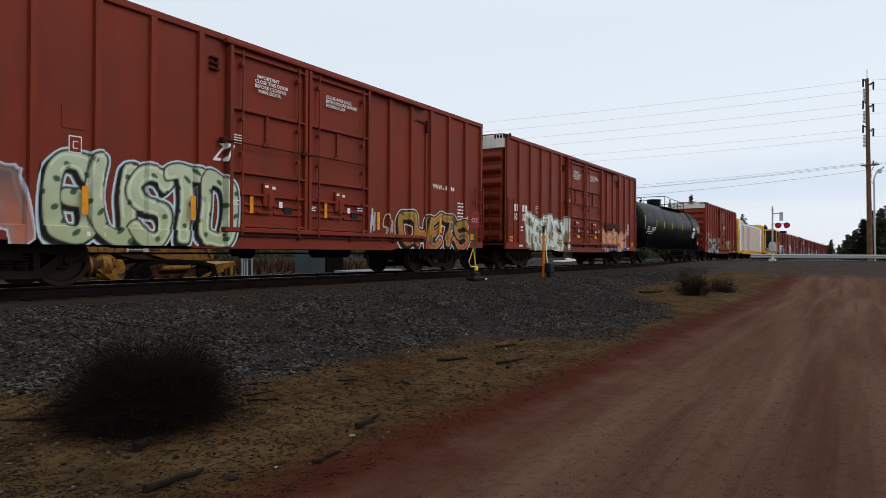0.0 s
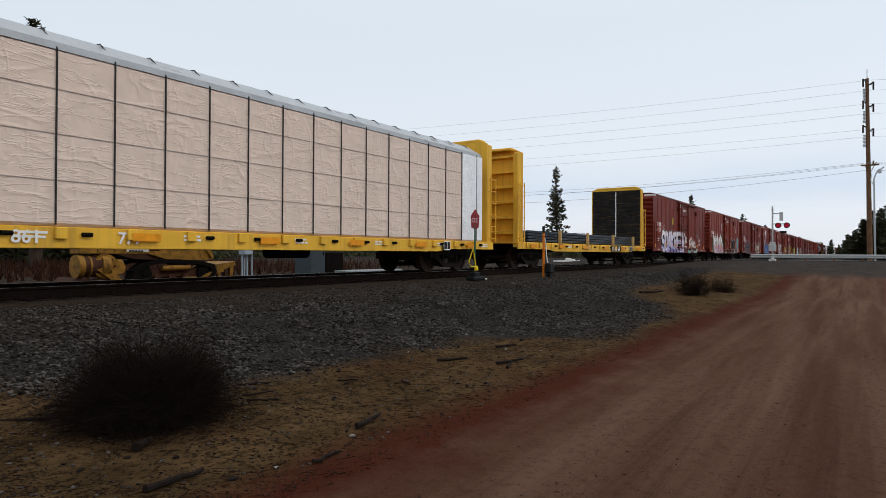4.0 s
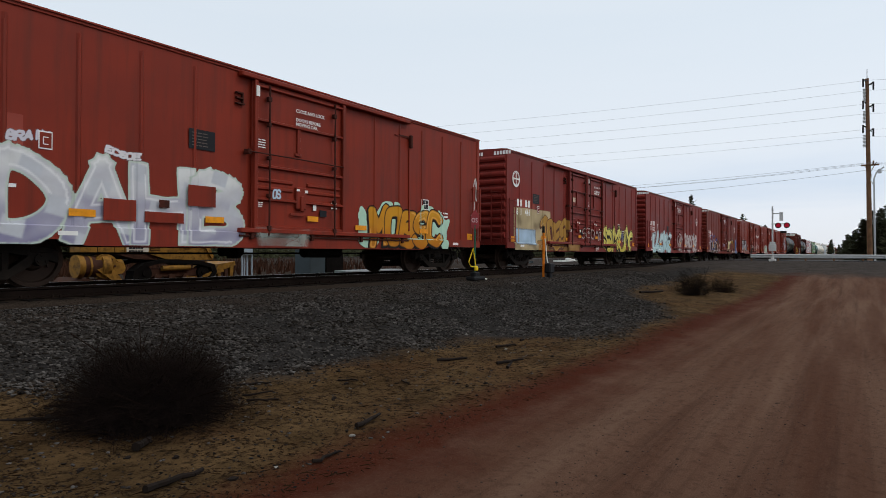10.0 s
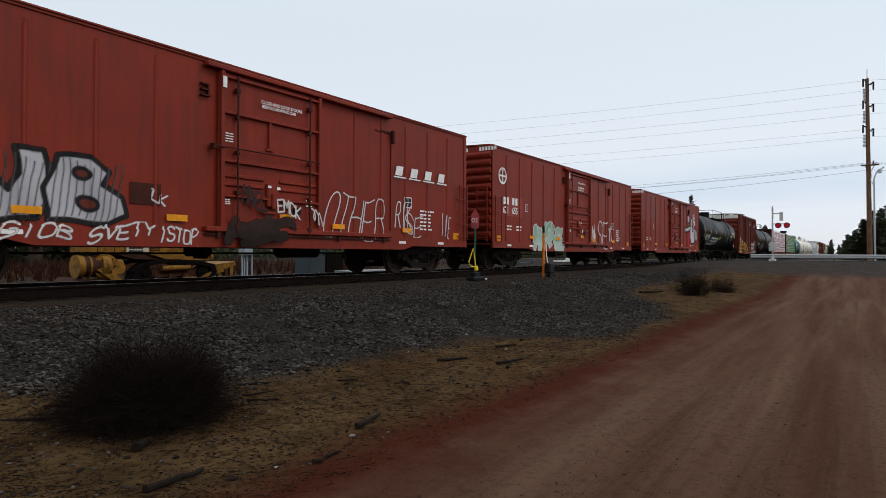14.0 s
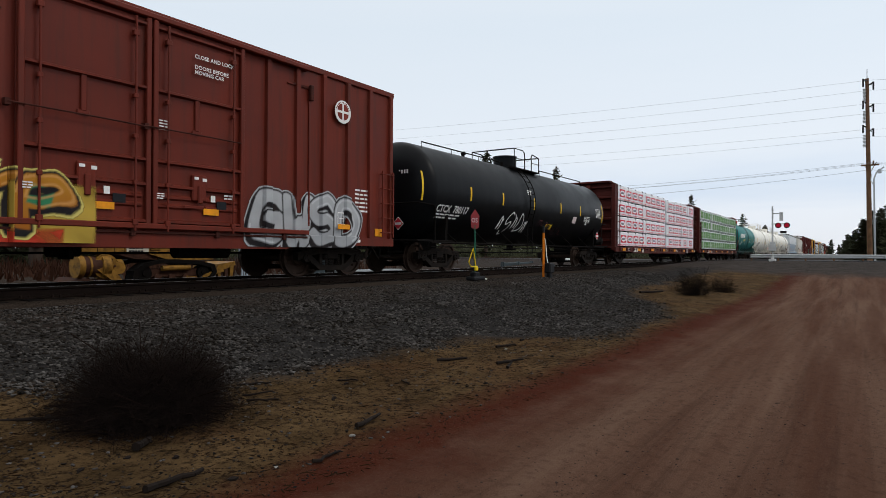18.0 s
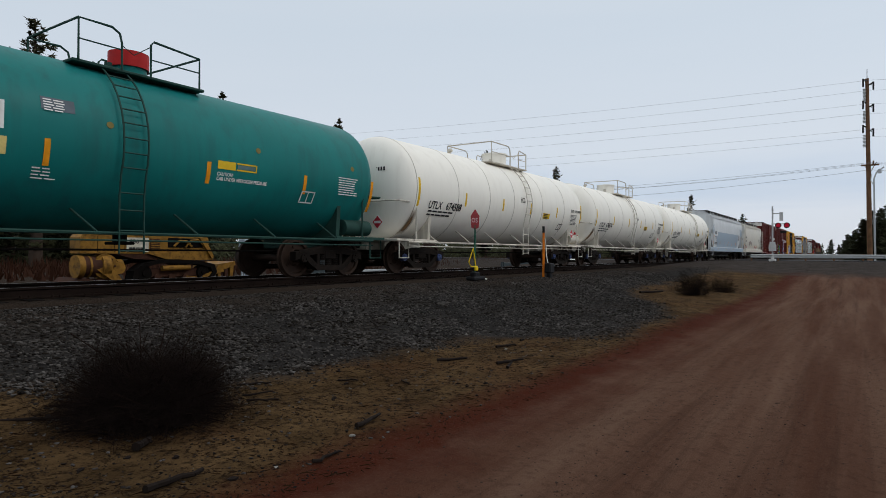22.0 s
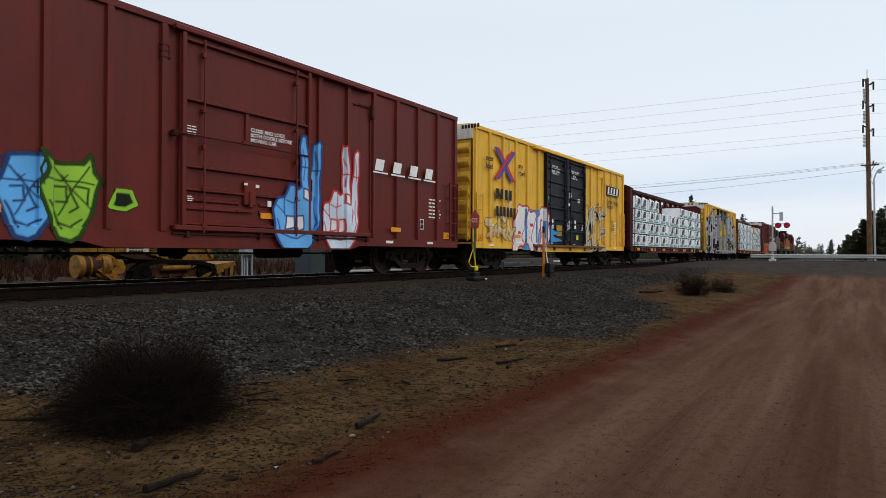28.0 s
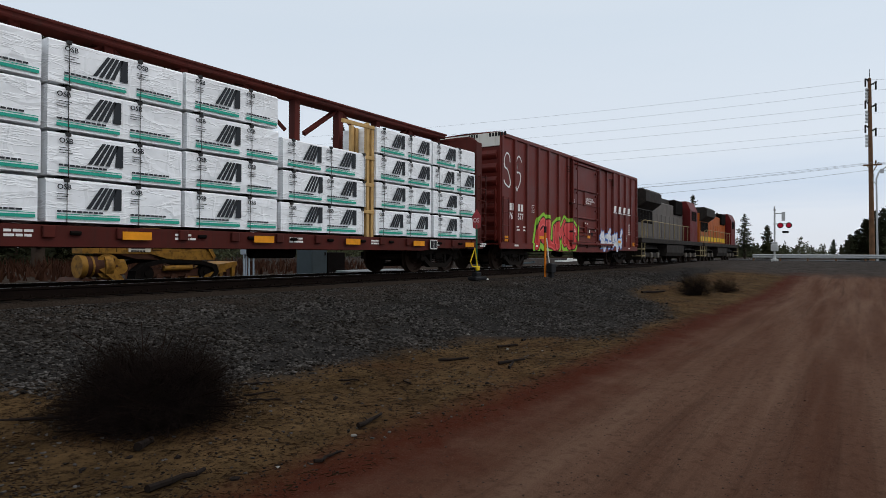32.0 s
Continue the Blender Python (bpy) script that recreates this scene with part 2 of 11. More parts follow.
# ---- building helpers ----
class Shape:
    """Vertices and faces of one mesh, collected from simple solids."""

    def __init__(self):
        self.v, self.f = [], []

    def add(self, vs, fs):
        k = len(self.v)
        self.v += [tuple(p) for p in vs]
        self.f += [tuple(i + k for i in face) for face in fs]
        return self

    def box(self, x0, x1, y0, y1, z0, z1, c=0.0):
        if c <= 0:
            vs = [(x, y, z) for x in (x0, x1) for y in (y0, y1) for z in (z0, z1)]
            return self.add(vs, [(0, 1, 3, 2), (4, 6, 7, 5), (0, 4, 5, 1), (2, 3, 7, 6), (0, 2, 6, 4), (1, 5, 7, 3)])
        c = min(c, (x1 - x0) / 3, (y1 - y0) / 3, (z1 - z0) / 3)
        lo, hi, vs, idx = (x0, y0, z0), (x1, y1, z1), [], {}
        for s in ((a, b, d) for a in (0, 1) for b in (0, 1) for d in (0, 1)):
            for ax in range(3):
                p = [(hi if s[i] else lo)[i] + (0 if i == ax else (-c if s[i] else c)) for i in range(3)]
                idx[s, ax] = len(vs)
                vs.append(p)
        fs = []
        for ax in range(3):
            u, w = (ax + 1) % 3, (ax + 2) % 3
            for side in (0, 1):
                ring = []
                for a, b in ((0, 0), (1, 0), (1, 1), (0, 1)):
                    s = [0, 0, 0]
                    s[ax], s[u], s[w] = side, a, b
                    ring.append(idx[tuple(s), ax])
                fs.append(tuple(ring if side else ring[::-1]))
            for a in (0, 1):
                for b in (0, 1):
                    s0, s1 = [0, 0, 0], [0, 0, 0]
                    s0[u] = s1[u] = a
                    s0[w] = s1[w] = b
                    s1[ax] = 1
                    q = (idx[tuple(s0), u], idx[tuple(s1), u], idx[tuple(s1), w], idx[tuple(s0), w])
                    fs.append(q if (a + b) % 2 == 0 else q[::-1])
        for s in ((a, b, d) for a in (0, 1) for b in (0, 1) for d in (0, 1)):
            t = (idx[s, 0], idx[s, 1], idx[s, 2])
            fs.append(t if sum(s) % 2 else t[::-1])
        return self.add(vs, fs)

    def cyl(self, p, q, r, r2=None, n=10, caps=True):
        p, q = Vector(p), Vector(q)
        r2 = r if r2 is None else r2
        d = (q - p).normalized()
        a = d.orthogonal().normalized()
        b = d.cross(a)
        vs = []
        for k in range(n):
            w = math.cos(2 * math.pi * k / n) * a + math.sin(2 * math.pi * k / n) * b
            vs += [p + w * r, q + w * r2]
        fs = [(2 * k, 2 * ((k + 1) % n), 2 * ((k + 1) % n) + 1, 2 * k + 1) for k in range(n)]
        if caps:
            fs += [tuple(2 * k for k in reversed(range(n))), tuple(2 * k + 1 for k in range(n))]
        return self.add(vs, fs)

    def tube(self, pts, r, n=6):
        pts = [Vector(p) for p in pts]
        vs, fs = [], []
        for i, p in enumerate(pts):
            d = (pts[min(i + 1, len(pts) - 1)] - pts[max(i - 1, 0)]).normalized()
            a = d.cross(Vector((0.31, 0.17, 0.93))).normalized()
            b = d.cross(a)
            vs += [p + (math.cos(2 * math.pi * k / n) * a + math.sin(2 * math.pi * k / n) * b) * r for k in range(n)]
        for i in range(len(pts) - 1):
            fs += [(i * n + k, i * n + (k + 1) % n, (i + 1) * n + (k + 1) % n, (i + 1) * n + k) for k in range(n)]
        fs += [tuple(reversed(range(n))), tuple((len(pts) - 1) * n + k for k in range(n))]
        return self.add(vs, fs)

    def prism(self, poly, axis, a, b):
        """A polygon pulled along an axis; its two coordinates are the other axes in order."""
        n = len(poly)

        def at(p, t):
            return {"x": (t, p[0], p[1]), "y": (p[0], t, p[1]), "z": (p[0], p[1], t)}[axis]

        vs = [at(p, a) for p in poly] + [at(p, b) for p in poly]
        fs = [(k, (k + 1) % n, n + (k + 1) % n, n + k) for k in range(n)] + [tuple(range(n))[::-1], tuple(range(n, 2 * n))]
        return self.add(vs, fs)

    def lathe(self, prof, n=32, y=0.0, z=0.0):
        """(x, radius) pairs turned round the x axis."""
        vs = [(x, y + r * math.cos(2 * math.pi * k / n), z + r * math.sin(2 * math.pi * k / n)) for x, r in prof for k in range(n)]
        fs = [(i * n + k, i * n + (k + 1) % n, (i + 1) * n + (k + 1) % n, (i + 1) * n + k) for i in range(len(prof) - 1) for k in range(n)]
        return self.add(vs, fs)

    def move(self, m):
        self.v = [tuple(m @ Vector(p)) for p in self.v]
        return self

    def mesh(self, name, smooth=None):
        me = bpy.data.meshes.new(name)
        me.from_pydata(self.v, [], self.f)
        bm = bmesh.new()
        bm.from_mesh(me)
        bmesh.ops.recalc_face_normals(bm, faces=bm.faces)
        bm.to_mesh(me)
        bm.free()
        if smooth:
            me.polygons.foreach_set("use_smooth", [True] * len(me.polygons))
            me.set_sharp_from_angle(angle=radians(smooth))
        return me


CACHE = {}


def shared(key, build, smooth=None):
    """One mesh for all pieces of the same key; build() gives its Shape."""
    if key not in CACHE:
        CACHE[key] = build().mesh(key, smooth)
        CACHE[key].materials.append(None)
    return CACHE[key]


def piece(name, me, mat, parent=None, m=None, label=""):
    """Links a mesh under a thing or a part, with a material of its own."""
    ob = new(name, me)
    if not me.materials:
        me.materials.append(None)
    ob.material_slots[0].link = "OBJECT"
    ob.material_slots[0].material = mat
    ob.parent = parent
    if m is not None:
        ob.matrix_basis = m
    return tagged(ob, label) if label else ob


def part(name, shape, mat, parent=None, label="", smooth=None, m=None):
    return piece(name, shape.mesh(name, smooth), mat, parent, m, label)


def thing(name, m, label, category, group=""):
    ob = new(name)
    ob.empty_display_size = 0.2
    ob.matrix_basis = m
    return tagged(ob, label, category, group)


NEAR = pose(0, 0, 0, 90)                 # writing on the side towards -y
FRONT = pose(0, 0, 0, 90, 0, -90)        # writing on the end towards -x


def writing(name, body, size, mat, parent, x, y, z, turn=NEAR, stretch_x=1.0, label="", spacing=1.0):
    """Letters with a little thickness, their lower left corner at (x, y, z)."""
    key = ("text", body, size, stretch_x, spacing)
    if key not in CACHE:
        cu = bpy.data.curves.new(name, "FONT")
        cu.body, cu.size, cu.resolution_u, cu.space_line, cu.space_character = body, size, 2, 0.95, spacing
        cu.extrude, cu.offset = 0.001, size * 0.018
        tmp = bpy.data.objects.new("tmp", cu)
        scene.collection.objects.link(tmp)
        me = bpy.data.meshes.new_from_object(tmp.evaluated_get(bpy.context.evaluated_depsgraph_get()))
        bpy.data.objects.remove(tmp)
        me.transform(Matrix.Diagonal((stretch_x, 1, 1, 1)))
        me.materials.clear()
        me.materials.append(None)
        CACHE[key] = me
    return piece(name, CACHE[key], mat, parent, Matrix.Translation((x, y, z)) @ turn, label)


def bars(name, rows, mat, parent, x, y, z, turn=NEAR, label=""):
    """Lines of writing too small to read, as plain bars: rows of (x, z, length, height)."""
    sh = Shape()
    for bx, bz, w, h in rows:
        sh.box(bx, bx + w, bz, bz + h, 0, 0.002)
    ob = piece(name, sh.mesh(name), mat, parent, Matrix.Translation((x, y, z)) @ turn, label)
    return tagged(ob, kind="stuff") if len(rows) > 1 else ob


def lines(n, w, h, gap, seed=0, words=3):
    """n lines of broken bars, about w wide."""
    rng, rows = random.Random(seed), []
    for i in range(n):
        at = 0.0
        for _ in range(words):
            k = w / words * rng.uniform(0.5, 0.88)
            rows.append((at, -i * (h + gap), k, h))
            at += k + w / words * 0.13
    return rows


def marks(count, h, w=None, gap=None):
    """A company's initials as plain upright blocks."""
    w, gap = w or h * 0.5, gap or h * 0.3
    return [(i * (w + gap), 0, w, h) for i in range(count)]


# ---- spray-painted pictures: stroke shapes with fill, outline and halo on a fine sheet of paint ----
LETTERS = {
    "A": "00 26 40|12 32", "B": "00 06 36 45 34 03 33 42 41 30 00", "C": "45 36 16 05 01 10 30 41", "D": "00 06 26 44 42 20 00",
    "E": "46 06 00 40|03 33", "F": "46 06 00|03 33", "G": "45 36 16 05 01 10 30 41 43 23", "H": "00 06|46 40|03 43", "I": "20 26",
    "K": "00 06|46 03 40", "L": "06 00 40", "M": "00 06 23 46 40", "N": "00 06 40 46", "O": "10 01 05 16 36 45 41 30 10",
    "P": "00 06 36 45 44 33 03", "R": "00 06 36 45 44 33 03|23 40", "S": "45 36 16 05 04 13 33 42 41 30 10 01", "T": "06 46|26 20",
    "U": "06 01 10 30 41 46", "V": "06 20 46", "W": "06 10 23 30 46", "X": "00 46|06 40", "Y": "06 23 46|23 20", "Z": "06 46 00 40"}


def mural(parent, depth, seed, step=0.024):
    """A wall-sized silver piece of swirling shapes with black strokes and curls."""
    rng = random.Random(seed)
    u0, u1, v0, v1 = -7.75, 7.8, 0.70, 4.78
    nu, nv = int((u1 - u0) / step) + 1, int((v1 - v0) / step) + 1
    U, V = np.meshgrid(np.linspace(u0, u1, nu), np.linspace(v0, v1, nv))
    ph = [rng.uniform(0, 6.28) for _ in range(8)]
    A = U + 0.45 * np.sin(V * 1.9 + ph[0]) + 0.20 * np.sin(U * 2.3 + V * 2.9 + ph[1])
    B = V + 0.40 * np.sin(U * 1.5 + ph[2]) + 0.20 * np.sin(V * 3.7 - U * 2.1 + ph[3])
    # the pattern is wound up round a number of points
    for _ in range(22):
        cx, cy, reach, turn = rng.uniform(u0, u1), rng.uniform(v0, v1), rng.uniform(0.3, 0.7), rng.choice((-1, 1)) * rng.uniform(2.5, 5.0)
        dx, dy = U - cx, V - cy
        a = turn * np.exp(-(dx * dx + dy * dy) / (reach * reach))
        fade = np.exp(-(dx * dx + dy * dy) / (2.2 * reach * reach))
        A, B = A + fade * (dx * np.cos(a) - dy * np.sin(a) - dx), B + fade * (dx * np.sin(a) + dy * np.cos(a) - dy)
    F = np.sin(A * 2.4 + ph[4]) + np.sin(B * 1.5 + ph[5]) + 0.5 * np.sin(A * 4.1 - B * 1.7 + ph[6])
    G = np.sin(A * 2.9 + 1.6 * np.sin(B * 3.0) + ph[7])
    k = np.clip(0.5 + 0.25 * F + 0.12 * np.sin(U * 0.9) * np.sin(V * 1.3 + 1), 0, 1)[..., None]
    low = np.clip((V - 0.7) / 1.6, 0, 1)[..., None]
    col = (1 - k) * np.array((0.25, 0.255, 0.275)) + k * np.array((0.44, 0.44, 0.46))
    col = col * (0.72 + 0.28 * low)
    gy, gx = np.gradient(F, step)
    slope = np.hypot(gx, gy) + 0.25
    inks, pale = (0.008, 0.008, 0.010), (0.68, 0.68, 0.70)

    def lay(col, k, ink):
        return col + (np.array(ink) - col) * np.clip(k, 0, 1)[..., None]

    def near_level(level, wide):
        return np.clip((wide - np.abs(F - level) / slope) / step + 0.5, 0, 1)

    col = lay(col, near_level(0.15, 0.07) * np.clip(0.4 + G, 0, 0.7), pale)
    for level, wide, ink in ((-1.5, 0.035, inks), (-0.7, 0.012, (0.10, 0.10, 0.11)), (0.0, 0.020, inks), (0.8, 0.012, (0.12, 0.12, 0.13)), (1.5, 0.022, inks)):
        col = lay(col, near_level(level, wide) * np.clip(0.3 + 1.6 * G, 0, 1), ink)
    # brush strokes: (half width in the middle, points run through), each with a pale line beside it
    P, Q = U + 0.05 * np.sin(V * 5.3 + 1), V + 0.05 * np.sin(U * 4.7)

    def stroke(col, wide, pts, tip=0.25):
        pts = rounded(pts, 2)
        d, w = np.full(U.shape, 9.0), np.zeros(U.shape)
        n = len(pts) - 1
        for i, ((ax, ay), (bx, by)) in enumerate(zip(pts[:-1], pts[1:])):
            t = np.clip(((P - ax) * (bx - ax) + (Q - ay) * (by - ay)) / ((bx - ax) ** 2 + (by - ay) ** 2 + 1e-9), 0, 1)
            here = np.hypot(P - ax - t * (bx - ax), Q - ay - t * (by - ay)) - wide * (tip + (1 - tip) * np.sin(np.pi * (i + t) / n))
            d = np.minimum(d, here)
        col = lay(col, 0.5 - (np.abs(d - 0.045) - 0.018) / step, pale)
        return lay(col, 0.5 - d / step, inks)

    def spiral(cx, cy, r, turns, turn0, way):
        return [(cx + r * (1 - 0.8 * j / (turns * 9)) * math.cos(turn0 + way * j * 0.698), cy + r * (1 - 0.8 * j / (turns * 9)) * math.sin(turn0 + way * j * 0.698)) for j in range(int(turns * 9) + 1)]

    for wide, pts in ((0.20, spiral(-3.55, 1.60, 0.55, 1.6, 0.6, 1)), (0.30, [(-3.4, 1.05), (-2.9, 1.25), (-2.3, 0.95), (-1.9, 0.72)]), (0.26, [(-2.75, 1.95), (-2.45, 1.6), (-2.0, 1.35)]), (0.16, [(-4.5, 0.95), (-3.9, 0.82), (-3.2, 0.90), (-2.6, 0.72)]),
                      (0.17, [(-3.45, 4.5), (-3.38, 3.9), (-3.3, 3.4), (-3.5, 3.05)]), (0.09, [(-4.6, 3.3), (-4.1, 2.85), (-3.6, 2.95), (-3.3, 3.3)]), (0.10, spiral(-3.05, 3.3, 0.32, 1.2, 2.0, -1)), (0.07, [(-2.72, 3.7), (-2.6, 3.0), (-2.5, 2.4), (-2.66, 2.1)]),
                      (0.10, spiral(-1.62, 4.05, 0.30, 1.2, 0.2, 1)), (0.11, [(-1.3, 4.2), (-1.05, 3.6), (-1.0, 3.0), (-1.4, 2.7)]), (0.12, [(-1.4, 2.1), (-1.15, 2.0), (-0.95, 1.5), (-1.2, 1.0)]), (0.12, [(-0.3, 2.2), (-0.15, 1.7), (0.15, 1.3), (0.1, 0.9)]), (0.09, [(0.6, 2.2), (0.8, 1.5), (1.3, 1.1)]),
                      (0.16, [(3.1, 4.1), (3.35, 3.7), (3.2, 3.2), (3.5, 2.75)]), (0.07, [(2.3, 4.1), (2.45, 3.4), (2.2, 2.6), (2.5, 1.9)]), (0.10, [(2.2, 1.3), (2.6, 1.9), (3.0, 1.7), (3.2, 1.2)]), (0.24, [(3.55, 2.1), (3.8, 1.7), (4.0, 1.3), (3.8, 0.8)]), (0.22, [(4.2, 1.6), (4.9, 1.75), (5.5, 1.55), (5.95, 1.1)]), (0.12, spiral(4.85, 1.05, 0.38, 1.3, 0.3, 1)),
                      (0.07, [(4.4, 4.2), (4.5, 3.5), (4.3, 2.8), (4.6, 2.3)]), (0.09, [(5.5, 4.0), (5.6, 3.4), (5.9, 3.0), (5.7, 2.4)]), (0.10, [(6.2, 3.6), (6.1, 2.8), (6.5, 2.2), (6.4, 1.5)]), (0.16, [(6.7, 3.2), (6.9, 2.6), (7.2, 2.1), (7.1, 1.4)]),
                      (0.20, spiral(-6.3, 1.7, 0.6, 1.5, 2.4, -1)), (0.24, [(-7.3, 1.2), (-6.7, 0.85), (-5.8, 0.9), (-5.1, 1.3)]), (0.14, [(-5.0, 4.2), (-5.2, 3.4), (-4.9, 2.7), (-5.3, 2.1)]), (0.16, [(-6.9, 3.8), (-6.6, 3.1), (-6.9, 2.5)]), (0.10, [(-6.0, 4.0), (-5.9, 3.3), (-6.2, 2.8)])):
        col = stroke(col, wide, pts)
    edge_u = (-7.75, -7.2, -6.5, -5.8, -5.0, -4.3, -3.8, -3.4, -3.1, -2.85, -2.7, -2.45, -1.9, -1.4, -1.0, -0.9, 1.15, 1.3, 1.9, 2.2, 2.6, 3.5, 4.35, 5.4, 5.75, 5.95, 6.1, 6.5, 7.0, 7.4, 7.8)
    edge_v = (2.6, 3.4, 3.9, 3.7, 4.3, 4.5, 4.6, 4.4, 3.9, 4.1, 3.7, 4.1, 4.38, 4.3, 3.5, 2.4, 2.4, 4.1, 4.0, 3.9, 4.15, 4.22, 4.32, 4.1, 4.3, 4.75, 4.35, 3.65, 3.0, 2.5, 2.1)
    top = np.interp(U, edge_u, edge_v) + 0.04 * np.sin(U * 7) + 0.03 * np.sin(U * 17)
    rim = top - V
    fall = 1 + np.abs(np.gradient(top, step, axis=1)) * 0.8
    col = lay(col, 0.5 - (rim / fall - 0.07 - 0.04 * np.sin(U * 3.1)) / step, inks)
    # a yellow-green mist beyond the edge
    col = lay(col, -rim / 0.03, (0.62, 0.58, 0.10))
    alpha = np.where(rim > 0, 1.0, np.clip(0.5 + rim / fall / 0.25, 0, 0.5) * (np.abs(U + 0.15) > 2.2))
    return paint_sheet(parent, "graffiti", U, V, depth(U, V) - layer_of(parent), col, alpha, "silver and black swirling graffiti")


K_INK = (0.010, 0.010, 0.012)


LAYERS = {}


def layer_of(parent):
    """Each coat of paint on a car lies a little over the one before."""
    LAYERS[parent.name] = LAYERS.get(parent.name, 0) + 1
    return 0.0015 * LAYERS[parent.name]


def rounded(run, times=2):
    """Corners cut, for round letters."""
    for _ in range(times):
        out = [run[0]]
        for (ax, ay), (bx, by) in zip(run[:-1], run[1:]):
            out += [(ax * 0.75 + bx * 0.25, ay * 0.75 + by * 0.25), (ax * 0.25 + bx * 0.75, ay * 0.25 + by * 0.75)]
        run = out + [run[-1]]
    return run


def strokes_of(word, rng):
    """Line pieces in a unit box for letters; '~' is a free shape of no letter, '-' a scrawl."""
    segs, n = [], len(word)
    for i, ch in enumerate(word):
        x0, w = (i + 0.08) / n, 0.84 / n
        if ch in LETTERS:
            runs = [[(x0 + int(p[0]) / 4 * w, int(p[1]) / 6) for p in run.split()] for run in LETTERS[ch].split("|")]
            if ch in "BCDGOPRSUQ":
                runs = [rounded(run) for run in runs]
        elif ch == "-":
            k = rng.randint(9, 13)
            f, g = rng.uniform(1.2, 2.4), rng.uniform(0, 6.28)
            run = [(x0 + w * (j / k + 0.16 * math.sin(j * f + g)), 0.5 + 0.42 * math.cos(j * f * 1.1 + g) * rng.uniform(0.5, 1.0)) for j in range(k)]
            runs = [[tuple(0.5 * (2 * run[j][m] + (run[j + 1][m] - run[j - 1][m]) * t + (2 * run[j - 1][m] - 5 * run[j][m] + 4 * run[j + 1][m] - run[j + 2][m]) * t * t + (3 * run[j][m] - run[j - 1][m] - 3 * run[j + 1][m] + run[j + 2][m]) * t ** 3) for m in (0, 1))
                     for j in range(1, k - 2) for t in (0, 0.33, 0.66)]]
        else:
            runs = []
            for q in range(4):
                cx, cy = rng.uniform(0.1, 0.9), (0.12, 0.85, 0.5, 0.3)[q] + rng.uniform(-0.1, 0.1)
                run = [(x0 + w * (cx + rng.uniform(-0.5, 0.5)), min(1, max(0, cy + rng.uniform(-0.35, 0.35)))), (x0 + w * cx, min(1, max(0, cy))), (x0 + w * (cx + rng.uniform(-0.55, 0.55)), min(1, max(0, cy + rng.uniform(-0.45, 0.45))))]
                runs.append(run)
            runs.append([(x0 + w * 0.15, 0.02), (x0 + w * rng.uniform(0.1, 0.35), 0.97)])
        for run in runs:
            segs += list(zip(run[:-1], run[1:]))
    return segs


def strokes_by_letter(word, rng):
    """The strokes letter by letter, so that each letter's outline crosses the one before."""
    n = len(word)
    out = []
    for i, ch in enumerate(word):
        out.append([(((a + i) / n, b), ((c + i) / n, e)) for (a, b), (c, e) in strokes_of(ch, rng)])
    return out


def paint_sheet(parent, name, U, V, Y, col, alpha, label):
    """A thin sheet of paint over the cells that are covered; colour and cover are kept at its corners."""
    nv, nu = U.shape
    keep = alpha > 0.02
    cell = keep[:-1, :-1] | keep[1:, :-1] | keep[:-1, 1:] | keep[1:, 1:]
    ids = np.arange(nu * nv).reshape(nv, nu)
    q = np.stack([ids[:-1, :-1], ids[:-1, 1:], ids[1:, 1:], ids[1:, :-1]], -1)[cell]
    used, inv = np.unique(q, return_inverse=True)
    me = bpy.data.meshes.new(name)
    me.from_pydata(np.stack([U, Y, V], -1).reshape(-1, 3)[used].tolist(), [], inv.reshape(-1, 4).tolist())
    layer = me.color_attributes.new("paint", "FLOAT_COLOR", "POINT")
    layer.data.foreach_set("color", np.concatenate([np.clip(col, 0, 0.9), alpha[..., None]], -1).reshape(-1, 4)[used].astype(np.float32).ravel())
    return piece(name, me, SPRAY, parent, None, label)


